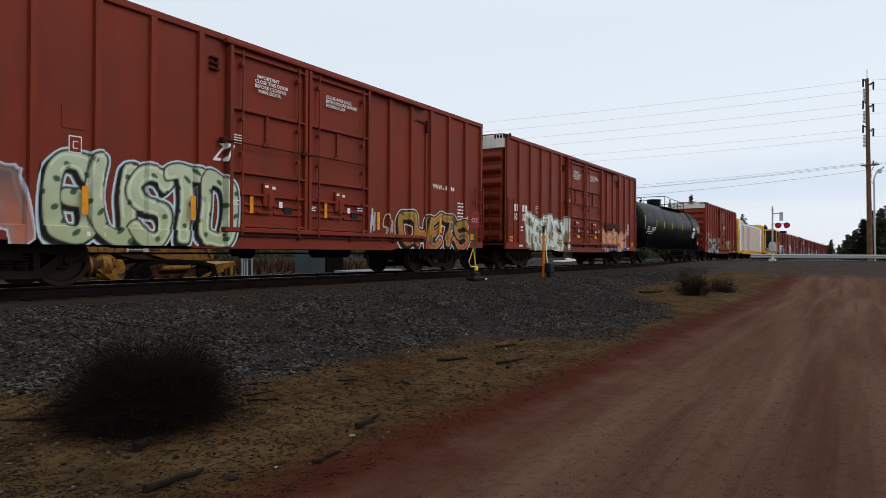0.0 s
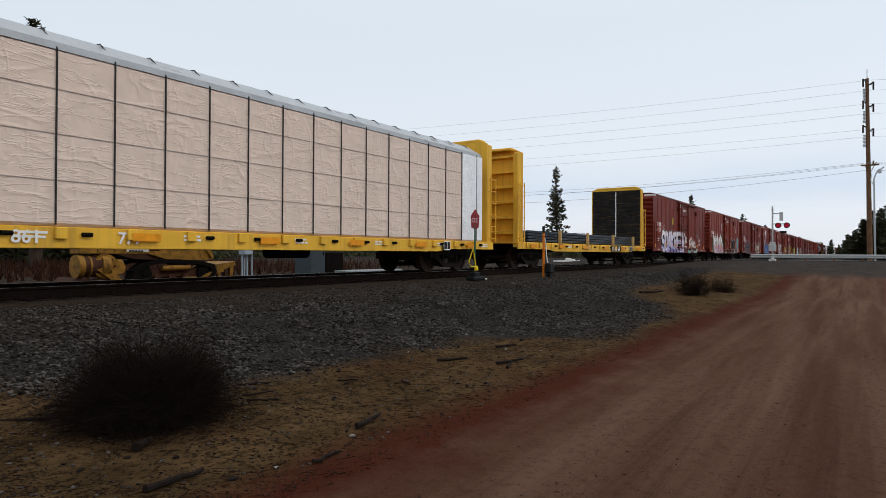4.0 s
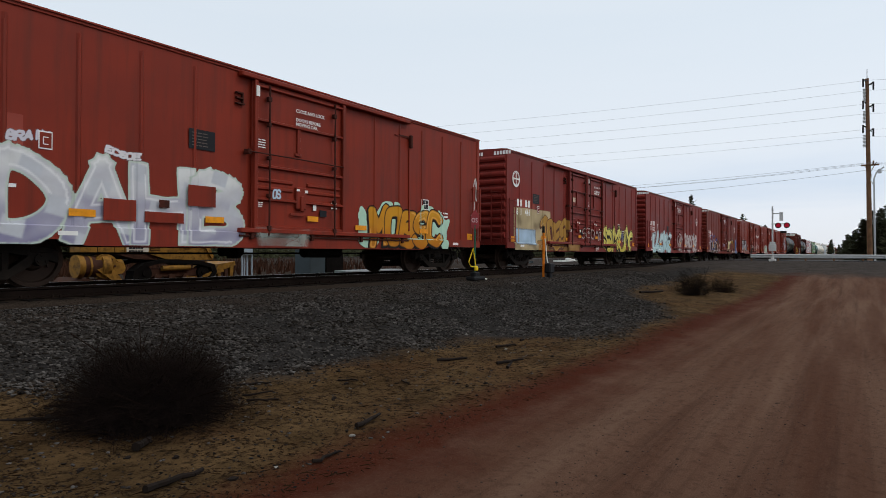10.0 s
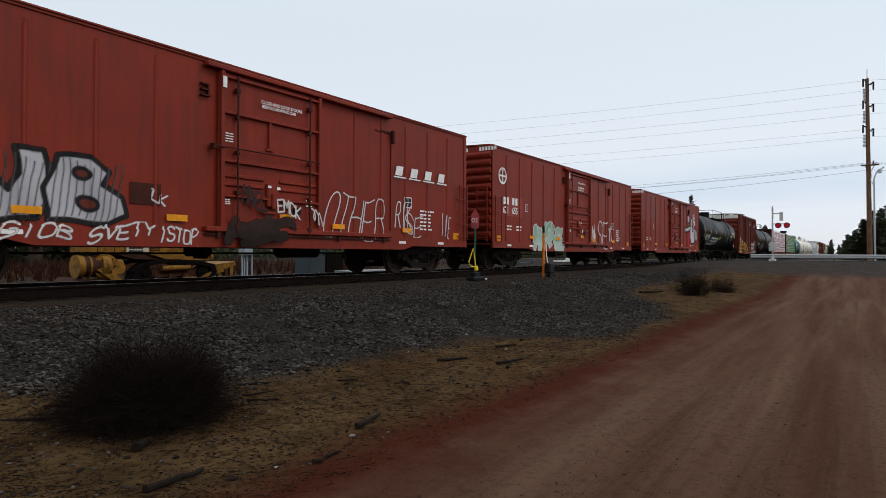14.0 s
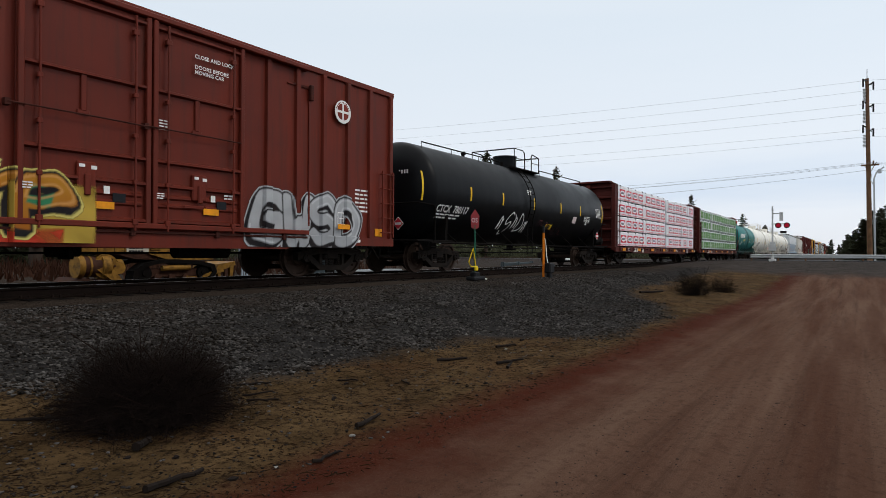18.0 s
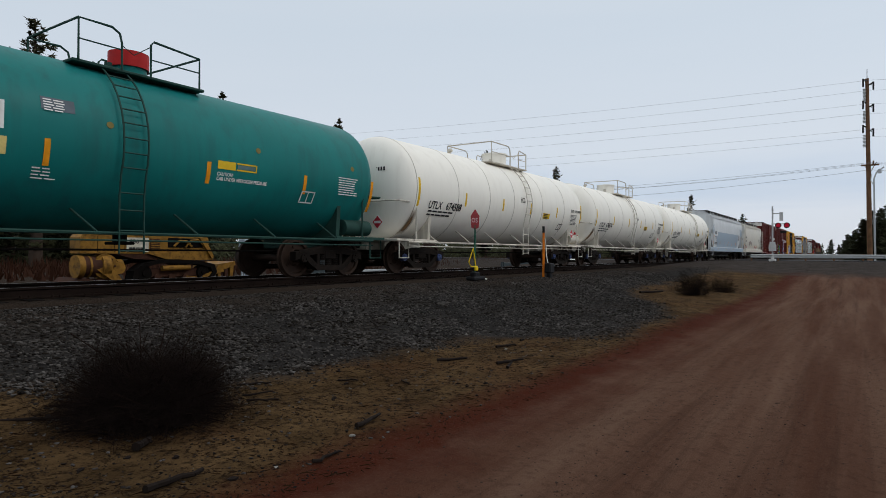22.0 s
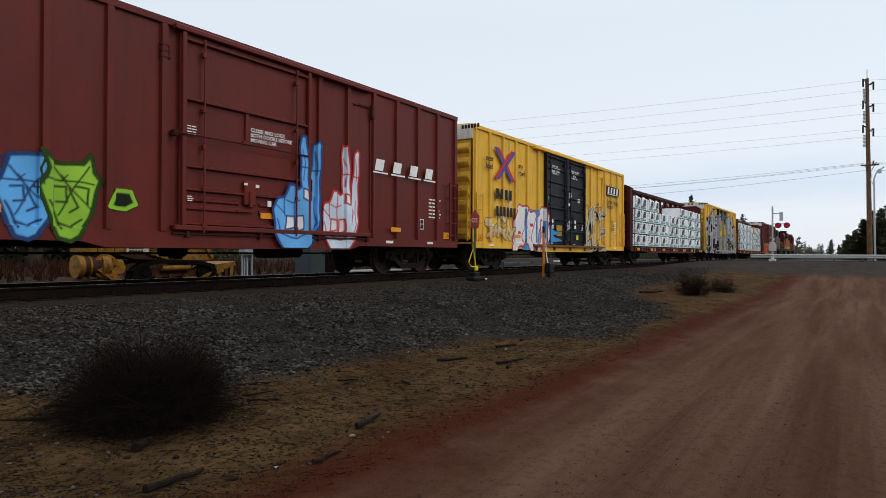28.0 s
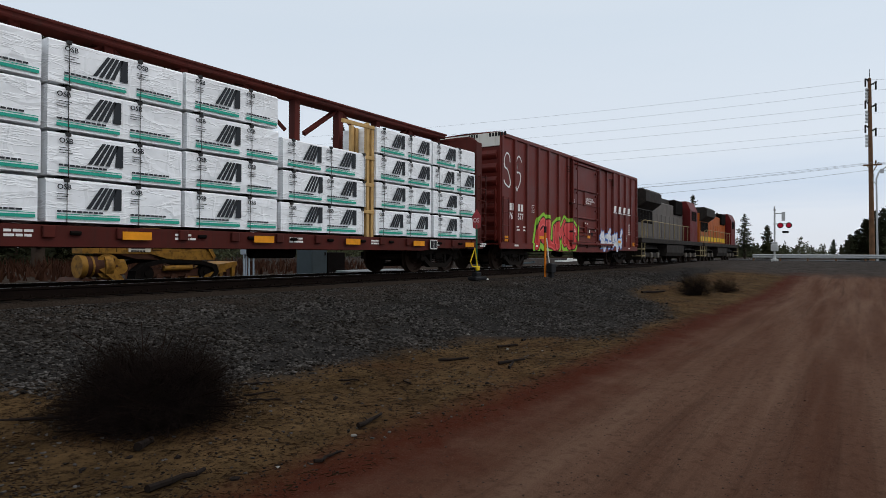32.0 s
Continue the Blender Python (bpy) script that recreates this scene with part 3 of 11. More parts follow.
def spray(parent, word, u0, u1, v0, v1, fill, line=(0.01, 0.01, 0.012), halo=None, weight=0.13, edge=0.045, glow=0.06, depth=None, seed=1, step=0.021,
          slant=0.1, wob=0.08, cover=1.0, accent=None, label="", name="graffiti", fat=False, block=0.0, square=0.0, split=None, jag=0.0, shade=K_INK, dots=False):
    """A spray-painted piece on a car's side: fill is (lower colour, upper colour), split the height at which they meet in a sharp line.
    depth(u, v) gives how far the surface stands out; square makes the strokes' ends cornered, jag the halo ragged."""
    rng = random.Random(seed)
    w, h = u1 - u0, v1 - v0
    pad = edge * 1.3 + glow + block + jag + 0.08
    nu, nv = int((w + 2 * pad) / step) + 1, int((h + 2 * pad) / step) + 1
    U, V = np.meshgrid(np.linspace(u0 - pad, u1 + pad, nu), np.linspace(v0 - pad, v1 + pad, nv))
    ph = [rng.uniform(0, 6.28) for _ in range(6)]
    A = U + wob * np.sin(V * 4.1 + ph[0]) * np.sin(U * 1.7 + ph[1]) + slant * (v0 - V)
    B = V + wob * np.sin(U * 3.3 + ph[2]) + 0.5 * wob * np.sin(U * 9.1 + ph[3])
    cell = w / len(word)
    if not fat:
        weight = min(weight, 0.16 * cell, 0.15 * h) if "~" not in word else min(weight * 0.62, 0.11 * cell)
    edge = max(edge, 0.03) if edge else 0
    inner = weight + edge
    groups = [strokes_of(word, rng)] if not line else strokes_by_letter(word, rng)
    dists = []
    for (a, b), (c, e), g in [(p, q, g) for g, segs in enumerate(groups) for p, q in segs]:
        if g == len(dists):
            dists.append(np.full(U.shape, 9.0))
        ax, ay = u0 + inner + a * (w - 2 * inner) + slant * h * 0.3, v0 + inner + b * (h - 2 * inner)
        cx, cy = u0 + inner + c * (w - 2 * inner) + slant * h * 0.3, v0 + inner + e * (h - 2 * inner)
        dx, dy = cx - ax, cy - ay
        t = np.clip(((A - ax) * dx + (B - ay) * dy) / (dx * dx + dy * dy + 1e-9), 0, 1)
        px, py = A - ax - t * dx, B - ay - t * dy
        dd = np.hypot(px, py)
        if square:
            l = math.hypot(dx, dy) + 1e-9
            dd = (1 - square) * dd + square * np.maximum(np.abs(px * dx + py * dy) / l, np.abs(px * dy - py * dx) / l)
        dists[g] = np.minimum(dists[g], dd)
    d = np.minimum.reduce(dists)
    mottle = 0.5 + 0.5 * np.sin(U * 2.9 + 2.2 * np.sin(V * 5 + ph[4])) * np.sin(V * 4.7 + 1.7 * np.sin(U * 3.9 + ph[5]))
    k = np.clip((V - v0) / h, 0, 1)
    if split is None:
        k = np.clip(k + 0.45 * (mottle - 0.5), 0, 1)
    else:
        k = np.clip((k - split - 0.05 * np.sin(U * 2.1 + ph[0])) * h / step + 0.5, 0, 1)
    body = (1 - k[..., None]) * np.array(fill[0]) + k[..., None] * np.array(fill[1])

    def over(col, k, ink):
        return col + (np.asarray(ink) - col) * np.clip(k, 0, 1)[..., None]

    if accent:
        if dots:
            body = over(body, (np.sin(U * 13.3 + ph[1] + 2 * np.sin(V * 3)) * np.sin(V * 14.1 + ph[2] + 3 * np.sin(U * 2)) - 0.68) / 0.12, accent)
        else:
            # angular facets of a second colour
            fa = np.abs(((U * 1.15 + V * 0.75 + ph[1]) % 1) - 0.5) + np.abs(((V * 1.25 - U * 0.65 + ph[2]) % 1) - 0.5)
            body = over(body, (fa - 0.66) / 0.06 + 0.35 * (mottle - 0.5), accent)
    if line and weight > 0.06 and "~" in word:
        # loose lines inside the shapes
        bend = np.sin(U * 3.1 + 2.4 * np.sin(V * 3.3 + ph[0]) + ph[3]) + 0.6 * np.sin(V * 5.7 + 2.0 * np.sin(U * 2.3 + ph[2]))
        body = over(body, 0.8 * (0.12 - np.abs(bend)) / 0.06, line)
    soft = step * 1.15

    def ramp(x):
        return np.clip(x / soft + 0.5, 0, 1)

    outer = edge if line else 0
    reach = weight + outer
    first = halo or (shade if block else line if line else fill[1])
    col = np.broadcast_to(np.array(first, float), U.shape + (3,)).copy() if line or halo or block else body.copy()
    alpha = np.zeros(U.shape)
    far = d
    if block:
        for q in range(1, max(1, int(round(block / step))) + 1):
            sh = np.full(U.shape, 9.0)
            sh[:-q, :-q] = d[q:, q:]
            far = np.minimum(far, sh)
    if halo:
        rough = jag * (np.sin(U * 23 + 3 * np.sin(V * 9)) * np.sin(V * 19 + 2 * np.sin(U * 11))) if jag else 0.0
        kh = ramp(reach + glow - far + rough)
        col, alpha = over(col, kh, halo), np.maximum(alpha, kh)
    if block:
        kb = ramp(reach - far)
        col, alpha = over(col, kb, shade), np.maximum(alpha, kb)
    for q in dists:
        if line and edge > 0:
            ko = ramp(weight + edge - q)
            col, alpha = over(col, ko, line), np.maximum(alpha, ko)
        kf = ramp(weight - q)
        lit = body
        if line and weight > 0.09:
            lit = over(body, ramp(0.016 - np.abs(q - weight * 0.66)) * (np.sin(U * 1.3 + V * 2.0 + ph[1]) > 0.1) * 0.7, np.clip(np.array(fill[1]) * 1.25 + 0.08, 0, 0.85))
        col, alpha = col + (lit - col) * kf[..., None], np.maximum(alpha, kf)
    reach += glow if halo else 0
    alpha = np.maximum(alpha, np.clip(1 - (far - reach) / 0.05, 0, 1) * 0.24) * cover
    alpha = np.where(V < 0.70, 0.0, alpha)
    return paint_sheet(parent, name, U, V, depth(U, V) - layer_of(parent), col, alpha, label)


def buffed(parent, u0, u1, v0, v1, ink, depth, seed, cover=0.8, soft=0.25, label=""):
    """A cloudy field of paint rolled or sprayed over older work."""
    rng = random.Random(seed)
    step = 0.04
    U, V = np.meshgrid(np.arange(u0, u1, step), np.arange(v0, v1, step))
    p, q = rng.uniform(0, 6), rng.uniform(0, 6)
    rim = np.minimum(np.minimum(U - u0, u1 - U), np.minimum(V - v0 + 9 * (v0 < 0.8), v1 - V))
    n = 0.5 + 0.25 * np.sin(U * 3.7 + 2 * np.sin(V * 4 + p)) + 0.25 * np.sin(V * 6.1 + 1.5 * np.sin(U * 5 + q))
    alpha = np.clip(rim / soft, 0, 1) * cover * (0.55 + 0.45 * n)
    col = np.array(ink) * (0.8 + 0.4 * n[..., None])
    return paint_sheet(parent, "buffed_paint", U, V, depth(U, V) - layer_of(parent), col, np.where(V < 0.70, 0.0, alpha), label)


def tag(parent, word, u0, u1, v0, v1, ink, depth, seed, weight=0.022, slant=0.15, cover=0.95, wob=0.04):
    """A thin written tag."""
    return spray(parent, word, u0, u1, v0, v1, (ink, ink), None, None, weight, 0, 0, depth, seed, slant=slant, cover=cover, wob=wob, fat=True)


def figure(parent, shapes, depth, label="", step=0.018):
    """A painted figure: shapes are (fill, line, line width, corners); fill None draws the line alone."""
    pts = np.array([p for sh in shapes for p in sh[3]])
    lo, hi = pts.min(0) - 0.1, pts.max(0) + 0.1
    nu, nv = int((hi[0] - lo[0]) / step) + 1, int((hi[1] - lo[1]) / step) + 1
    U, V = np.meshgrid(np.linspace(lo[0], hi[0], nu), np.linspace(lo[1], hi[1], nv))
    A, B = U + 0.015 * np.sin(V * 9), V + 0.015 * np.sin(U * 8)
    col, alpha = np.zeros((nv, nu, 3)), np.zeros((nv, nu))
    for fill, line, lw, corners in shapes:
        inside, d = np.zeros((nv, nu), bool), np.full((nv, nu), 9.0)
        n = len(corners)
        for i in range(n if fill else n - 1):
            (ax, ay), (bx, by) = corners[i], corners[(i + 1) % n]
            inside ^= ((ay > B) != (by > B)) & (A < (bx - ax) * (B - ay) / (by - ay + 1e-9) + ax)
            t = np.clip(((A - ax) * (bx - ax) + (B - ay) * (by - ay)) / ((bx - ax) ** 2 + (by - ay) ** 2 + 1e-9), 0, 1)
            d = np.minimum(d, np.hypot(A - ax - t * (bx - ax), B - ay - t * (by - ay)))
        if fill:
            tone = 1 + 0.12 * np.sin(U * 5 + V * 3)[..., None]
            kf = np.where(inside, 1.0, np.clip(0.5 - d / step, 0, 1))
            col, alpha = col + (np.array(fill) * tone - col) * np.where(alpha > 0, kf, kf > 0)[..., None], np.maximum(alpha, kf)
        k = np.clip((lw - d) / (step * 1.1) + 0.5, 0, 1)
        col, alpha = col + (np.array(line) - col) * np.where(alpha > 0.02, k, k > 0)[..., None], np.maximum(alpha, k)
    alpha = np.where(V < 0.70, 0.0, alpha)
    return paint_sheet(parent, "graffiti", U, V, depth(U, V) - layer_of(parent), col, alpha, label)


def painted_hand(parent, depth, u, k, fill, line, label):
    """A hand with two raised fingers and folded others."""
    body = [(0.0, 1.5), (0.12, 1.75), (0.30, 1.8), (0.45, 2.1), (0.6, 2.1), (0.7, 2.0), (0.80, 2.05), (0.76, 2.9), (0.8, 3.2), (0.92, 3.2), (1.0, 2.9), (1.03, 2.1), (1.1, 1.8), (1.2, 2.4), (1.3, 3.1), (1.42, 3.2), (1.5, 3.1), (1.42, 2.0), (1.46, 1.4), (1.3, 0.9), (1.0, 0.65), (0.3, 0.64), (0.05, 1.0)]
    at = lambda pts: [(u + x * k, z) for x, z in pts]
    pale = (0.78, 0.76, 0.74)
    figure(parent, [(fill, line, 0.03, at(body)), (pale, line, 0.02, at([(0.32, 1.1), (0.58, 1.15), (0.58, 1.4), (0.36, 1.4)])), (pale, line, 0.02, at([(0.64, 1.05), (0.86, 1.1), (0.86, 1.4), (0.66, 1.4)])), (pale, line, 0.02, at([(0.86, 1.8), (1.05, 1.75), (1.0, 2.0), (0.86, 2.02)])),
                    (None, line, 0.016, at([(0.3, 1.8), (0.32, 1.4)])), (None, line, 0.016, at([(0.6, 2.05), (0.6, 1.1)])), (None, line, 0.016, at([(0.1, 1.3), (0.2, 1.0), (0.7, 0.9), (1.1, 1.05), (1.25, 1.6), (1.1, 1.8)])), (None, line, 0.014, at([(0.35, 1.75), (0.55, 1.7), (0.75, 1.75)])), (None, line, 0.014, at([(0.1, 1.6), (0.3, 1.45)])), (None, line, 0.014, at([(1.3, 1.9), (1.35, 1.3), (1.2, 0.9)])), (None, line, 0.012, at([(0.84, 2.9), (0.9, 2.6), (0.88, 2.2)])), (None, line, 0.012, at([(1.34, 2.95), (1.36, 2.4)])), (None, line, 0.016, at([(0.78, 2.5), (0.98, 2.5)])), (None, line, 0.016, at([(1.22, 2.5), (1.45, 2.5)]))], depth, label)


def painted_mask(parent, depth, u, w, top, fill, line, ink, horns, label):
    """A pointed shield with horns and a few crossing lines."""
    at = lambda pts: [(u + x * w, 0.75 + z * (top - 0.75)) for x, z in pts]
    body = [(0.5, 0.0), (0.3, 0.05), (0.1, 0.35), (0.0, 0.6), (0.1, 0.72), (0.13, 0.82)] + ([(0.05, 1.0), (0.25, 0.88), (0.7, 0.88), (0.85, 1.0), (0.88, 0.8)] if horns else [(0.2, 0.98), (0.75, 1.0), (0.9, 0.85)]) + [(1.0, 0.72), (0.92, 0.5), (0.8, 0.25), (0.65, 0.05)]
    figure(parent, [(fill, line, 0.035, at(body)), (None, ink, 0.018, at([(0.25, 0.62), (0.45, 0.62), (0.45, 0.45), (0.28, 0.45)])), (None, ink, 0.018, at([(0.6, 0.62), (0.82, 0.6), (0.78, 0.42)])), (None, ink, 0.018, at([(0.5, 0.6), (0.62, 0.38), (0.48, 0.33)])), (None, ink, 0.018, at([(0.3, 0.22), (0.5, 0.16), (0.68, 0.24)])), (None, ink, 0.018, at([(0.15, 0.45), (0.35, 0.15)])), (None, ink, 0.014, at([(0.2, 0.85), (0.85, 0.35)])), (None, ink, 0.014, at([(0.8, 0.86), (0.3, 0.3)])), (None, ink, 0.014, at([(0.12, 0.7), (0.9, 0.66)])), (None, ink, 0.012, at([(0.35, 0.75), (0.45, 0.68)])), (None, ink, 0.012, at([(0.35, 0.68), (0.45, 0.75)])), (None, ink, 0.014, at([(0.08, 0.62), (0.0, 0.78), (0.1, 0.95)]))], depth, label)
# ---- ground: one sheet from the track's bed over the sand to the cinder road and out to the horizon ----
def bed(y):
    """Height of the ground across the track; rail heads are at 0."""
    pts = [(-40, -1.05), (-14.5, -1.0), (-12.6, -0.98), (-9.2, -0.96), (-8.7, -0.90), (-7.0, -0.86), (-6.2, -0.80), (-4.6, -0.52), (-2.6, -0.27), (-1.85, -0.262), (-1.58, -0.275), (-1.46, -0.195), (1.7, -0.19), (2.8, -0.40), (4.5, -0.5), (9, -0.55), (40, -0.6)]
    return float(np.interp(y, [p[0] for p in pts], [p[1] for p in pts]))


def lift(x, y):
    """The ground climbs to the level crossing and falls away behind it."""
    k = min(1.0, max(0.0, (x - 26) / 26))
    k = k * k * (3 - 2 * k)
    far = min(1.0, max(0.0, (x - 66) / 30))
    k *= 1 - far
    flat = 0.06
    z = bed(y)
    if abs(y) < 1.8:
        return z
    return z + (flat - z) * k if y < 0 else z + (flat - 0.08 - z) * k


def ground_height(x, y):
    z = lift(x, y)
    z += 0.035 * noise.noise((x * 0.35, y * 0.5, 1.0)) * (0 if abs(y) < 2 else 1)
    if -9.0 < y < -6.0:
        z += 0.05 * noise.noise((x * 0.9, y * 1.1, 4.0))
    if y < -8.9:
        rut = sum(math.exp(-((y - c - 0.12 * math.sin(x * 0.11 + c)) / 0.16) ** 2) for c in (-9.75, -10.7, -11.35, -12.25, -13.1))
        z += -0.022 * rut + 0.010 * noise.noise((x * 0.3, y * 2.2, 2.0))
    if -6.3 < y < -1.8:
        z += 0.02 * noise.noise((x * 3.0, y * 3.0, 7.0))
    return z


def grid_axis(lo, hi, near, ratio, fine, start):
    out, x, s = [start], start, fine
    while x < hi:
        if x > near:
            s *= ratio
        x += s
        out.append(min(x, hi))
    x, s = start, fine
    left = []
    while x > lo:
        if x < start - 2:
            s *= ratio
        x -= s
        left.append(max(x, lo))
    return left[::-1] + out


def ground_mat():
    m, nt, b = nodes_of("cinder_and_ballast")
    co = nt.nodes.new("ShaderNodeTexCoord")
    sep = nt.nodes.new("ShaderNodeSeparateXYZ")
    nt.links.new(co.outputs["Object"], sep.inputs[0])
    vec = co.outputs["Object"]
    wob = noise_of(nt, vec, 0.55, 6, 0.62)
    wob2 = noise_of(nt, vec, 3.0, 4, 0.6)

    def edge(at, soft, amp):
        a = nt.nodes.new("ShaderNodeMath")
        a.operation = "MULTIPLY_ADD"
        nt.links.new(wob, a.inputs[0])
        a.inputs[1].default_value = amp
        nt.links.new(sep.outputs["Y"], a.inputs[2])
        c = nt.nodes.new("ShaderNodeMath")
        c.operation = "MULTIPLY_ADD"
        nt.links.new(wob2, c.inputs[0])
        c.inputs[1].default_value = amp * 0.3
        nt.links.new(a.outputs[0], c.inputs[2])
        out = c.outputs[0]
        if amp > 1:
            # the stones spread as far as the road on one stretch
            up = stretch(nt, sep.outputs["X"], 9.3, 11.0)
            down = stretch(nt, sep.outputs["X"], 15.0, 20.0, 1.0, 0.0)
            both = nt.nodes.new("ShaderNodeMath")
            both.operation = "MULTIPLY"
            nt.links.new(up, both.inputs[0])
            nt.links.new(down, both.inputs[1])
            far = nt.nodes.new("ShaderNodeMath")
            far.operation = "MULTIPLY_ADD"
            nt.links.new(both.outputs[0], far.inputs[0])
            far.inputs[1].default_value = 1.75
            nt.links.new(out, far.inputs[2])
            # and the sand climbs towards the track round the bushes
            back = nt.nodes.new("ShaderNodeMath")
            back.operation = "MULTIPLY_ADD"
            nt.links.new(stretch(nt, sep.outputs["X"], 18.5, 22.0, 0.0, -1.3), back.inputs[0])
            back.inputs[1].default_value = 1.0
            nt.links.new(far.outputs[0], back.inputs[2])
            # brown soil reaches up beside the bush
            near = nt.nodes.new("ShaderNodeMath")
            nt.links.new(stretch(nt, sep.outputs["X"], 2.3, 3.7, -1.25, 0.0), near.inputs[0])
            nt.links.new(back.outputs[0], near.inputs[1])
            out = near.outputs[0]
        return stretch(nt, out, at - soft + amp * 0.65, at + soft + amp * 0.65)

    ballast, soil = edge(-6.55, 0.35, 1.6), edge(-8.75, 0.22, 0.5)
    # grey gravel across the whole width before the crossing
    reach = nt.nodes.new("ShaderNodeMath")
    reach.operation = "MULTIPLY_ADD"
    nt.links.new(wob, reach.inputs[0])
    reach.inputs[1].default_value = 7.0
    nt.links.new(sep.outputs["X"], reach.inputs[2])
    gravel = stretch(nt, reach.outputs[0], 40.0, 43.5)
    # sand with needles and crumbs
    grit = noise_of(nt, vec, 60, 3)
    sand = blend(nt, stretch(nt, noise_of(nt, vec, 1.4, 8, 0.72), 0.38, 0.62), (0.040, 0.0240, 0.0105), (0.100, 0.0615, 0.0280))
    sand = blend(nt, stretch(nt, noise_of(nt, vec, 0.8, 4, 0.6), 0.48, 0.70, 0, 0.4), sand, (0.055, 0.022, 0.0095))
    sand = blend(nt, stretch(nt, noise_of(nt, vec, 11, 7, 0.78), 0.49, 0.60, 0, 0.85), sand, (0.010, 0.006, 0.004))
    sand = blend(nt, stretch(nt, noise_of(nt, vec, 34, 5, 0.75), 0.55, 0.64, 0, 0.7), sand, (0.012, 0.0075, 0.005))
    sand = blend(nt, stretch(nt, grit, 0.60, 0.75, 0, 0.5), sand, (0.12, 0.075, 0.038))
    # dark basalt between the stones
    vor = nt.nodes.new("ShaderNodeTexVoronoi")
    vor.inputs["Scale"].default_value = 22.0
    nt.links.new(vec, vor.inputs["Vector"])
    grey = blend(nt, stretch(nt, noise_of(nt, vec, 2.0, 5, 0.6), 0.3, 0.7), (0.011, 0.0100, 0.0095), (0.032, 0.0295, 0.0275))
    dusty = nt.nodes.new("ShaderNodeMath")
    dusty.operation = "MULTIPLY_ADD"
    nt.links.new(wob, dusty.inputs[0])
    dusty.inputs[1].default_value = 3.0
    nt.links.new(sep.outputs["Y"], dusty.inputs[2])
    grey = blend(nt, stretch(nt, dusty.outputs[0], -2.6, -1.0, 0, 0.75), grey, (0.036, 0.0255, 0.0185))
    # red cinder road with paler wheel tracks
    mp = nt.nodes.new("ShaderNodeMapping")
    mp.inputs["Scale"].default_value = (0.10, 1.6, 1)
    nt.links.new(vec, mp.inputs[0])
    lane = noise_of(nt, mp.outputs[0], 1.1, 6, 0.6)
    road = blend(nt, stretch(nt, lane, 0.36, 0.64), (0.071, 0.033, 0.0204), (0.117, 0.068, 0.0460))
    wander = nt.nodes.new("ShaderNodeMath")
    wander.operation = "MULTIPLY_ADD"
    nt.links.new(noise_of(nt, vec, 1.3, 6, 0.7), wander.inputs[0])
    wander.inputs[1].default_value = 1.5
    nt.links.new(sep.outputs["Y"], wander.inputs[2])
    verge = stretch(nt, wander.outputs[0], -9.15, -8.25)
    thin = nt.nodes.new("ShaderNodeMapping")
    thin.inputs["Scale"].default_value = (0.12, 5.0, 1)
    nt.links.new(vec, thin.inputs[0])
    road = blend(nt, stretch(nt, noise_of(nt, thin.outputs[0], 0.9, 6, 0.7), 0.53, 0.70, 0, 0.45), road, (0.034, 0.017, 0.011))
    road = blend(nt, verge, road, (0.050, 0.0135, 0.0075))
    road = blend(nt, stretch(nt, noise_of(nt, vec, 9, 7, 0.78), 0.50, 0.66, 0, 0.5), road, (0.036, 0.016, 0.010))
    road = blend(nt, stretch(nt, grit, 0.58, 0.72, 0, 0.4), road, (0.12, 0.07, 0.05))
    col = blend(nt, soil, road, sand)
    col = blend(nt, ballast, col, grey)
    col = blend(nt, gravel, col, blend(nt, stretch(nt, noise_of(nt, vec, 1.2, 7, 0.7), 0.35, 0.65), (0.026, 0.021, 0.018), (0.050, 0.042, 0.037)))
    nt.links.new(col, b.inputs["Base Color"])
    b.inputs["Roughness"].default_value = 0.95
    b.inputs["Specular IOR Level"].default_value = 0.02
    mix = nt.nodes.new("ShaderNodeMix")
    nt.links.new(ballast, mix.inputs["Factor"])
    nt.links.new(noise_of(nt, vec, 18, 8, 0.75), mix.inputs["A"])
    nt.links.new(vor.outputs["Distance"], mix.inputs["B"])
    bumped(nt, b, mix.outputs["Result"], 0.9, 0.03)
    return m


def ground():
    xs = grid_axis(-900, 2600, 34, 1.10, 0.12, 0.0)
    ys = grid_axis(-1500, 1500, -1.5, 1.12, 0.09, -13.2)
    vs = [(x, y, ground_height(x, y)) for x in xs for y in ys]
    n = len(ys)
    fs = [(i * n + j, (i + 1) * n + j, (i + 1) * n + j + 1, i * n + j + 1) for i in range(len(xs) - 1) for j in range(n - 1)]
    me = bpy.data.meshes.new("ground")
    me.from_pydata(vs, [], fs)
    me.polygons.foreach_set("use_smooth", [True] * len(fs))
    ob = piece("ground", me, ground_mat())
    tagged(ob, "dark ballast, brown sand and red cinder road", "ground", kind="structure")


ground()


def sh_rock(seed, flat=0.7):
    rng = random.Random(seed)
    bm = bmesh.new()
    bmesh.ops.create_icosphere(bm, subdivisions=1, radius=1.0)
    for v in bm.verts:
        v.co *= rng.uniform(0.5, 1.2)
        v.co.z *= flat
        v.co.x *= 1.35
    pts, faces = [tuple(v.co) for v in bm.verts], [tuple(v.index for v in f.verts) for f in bm.faces]
    bm.free()
    return np.array(pts), faces


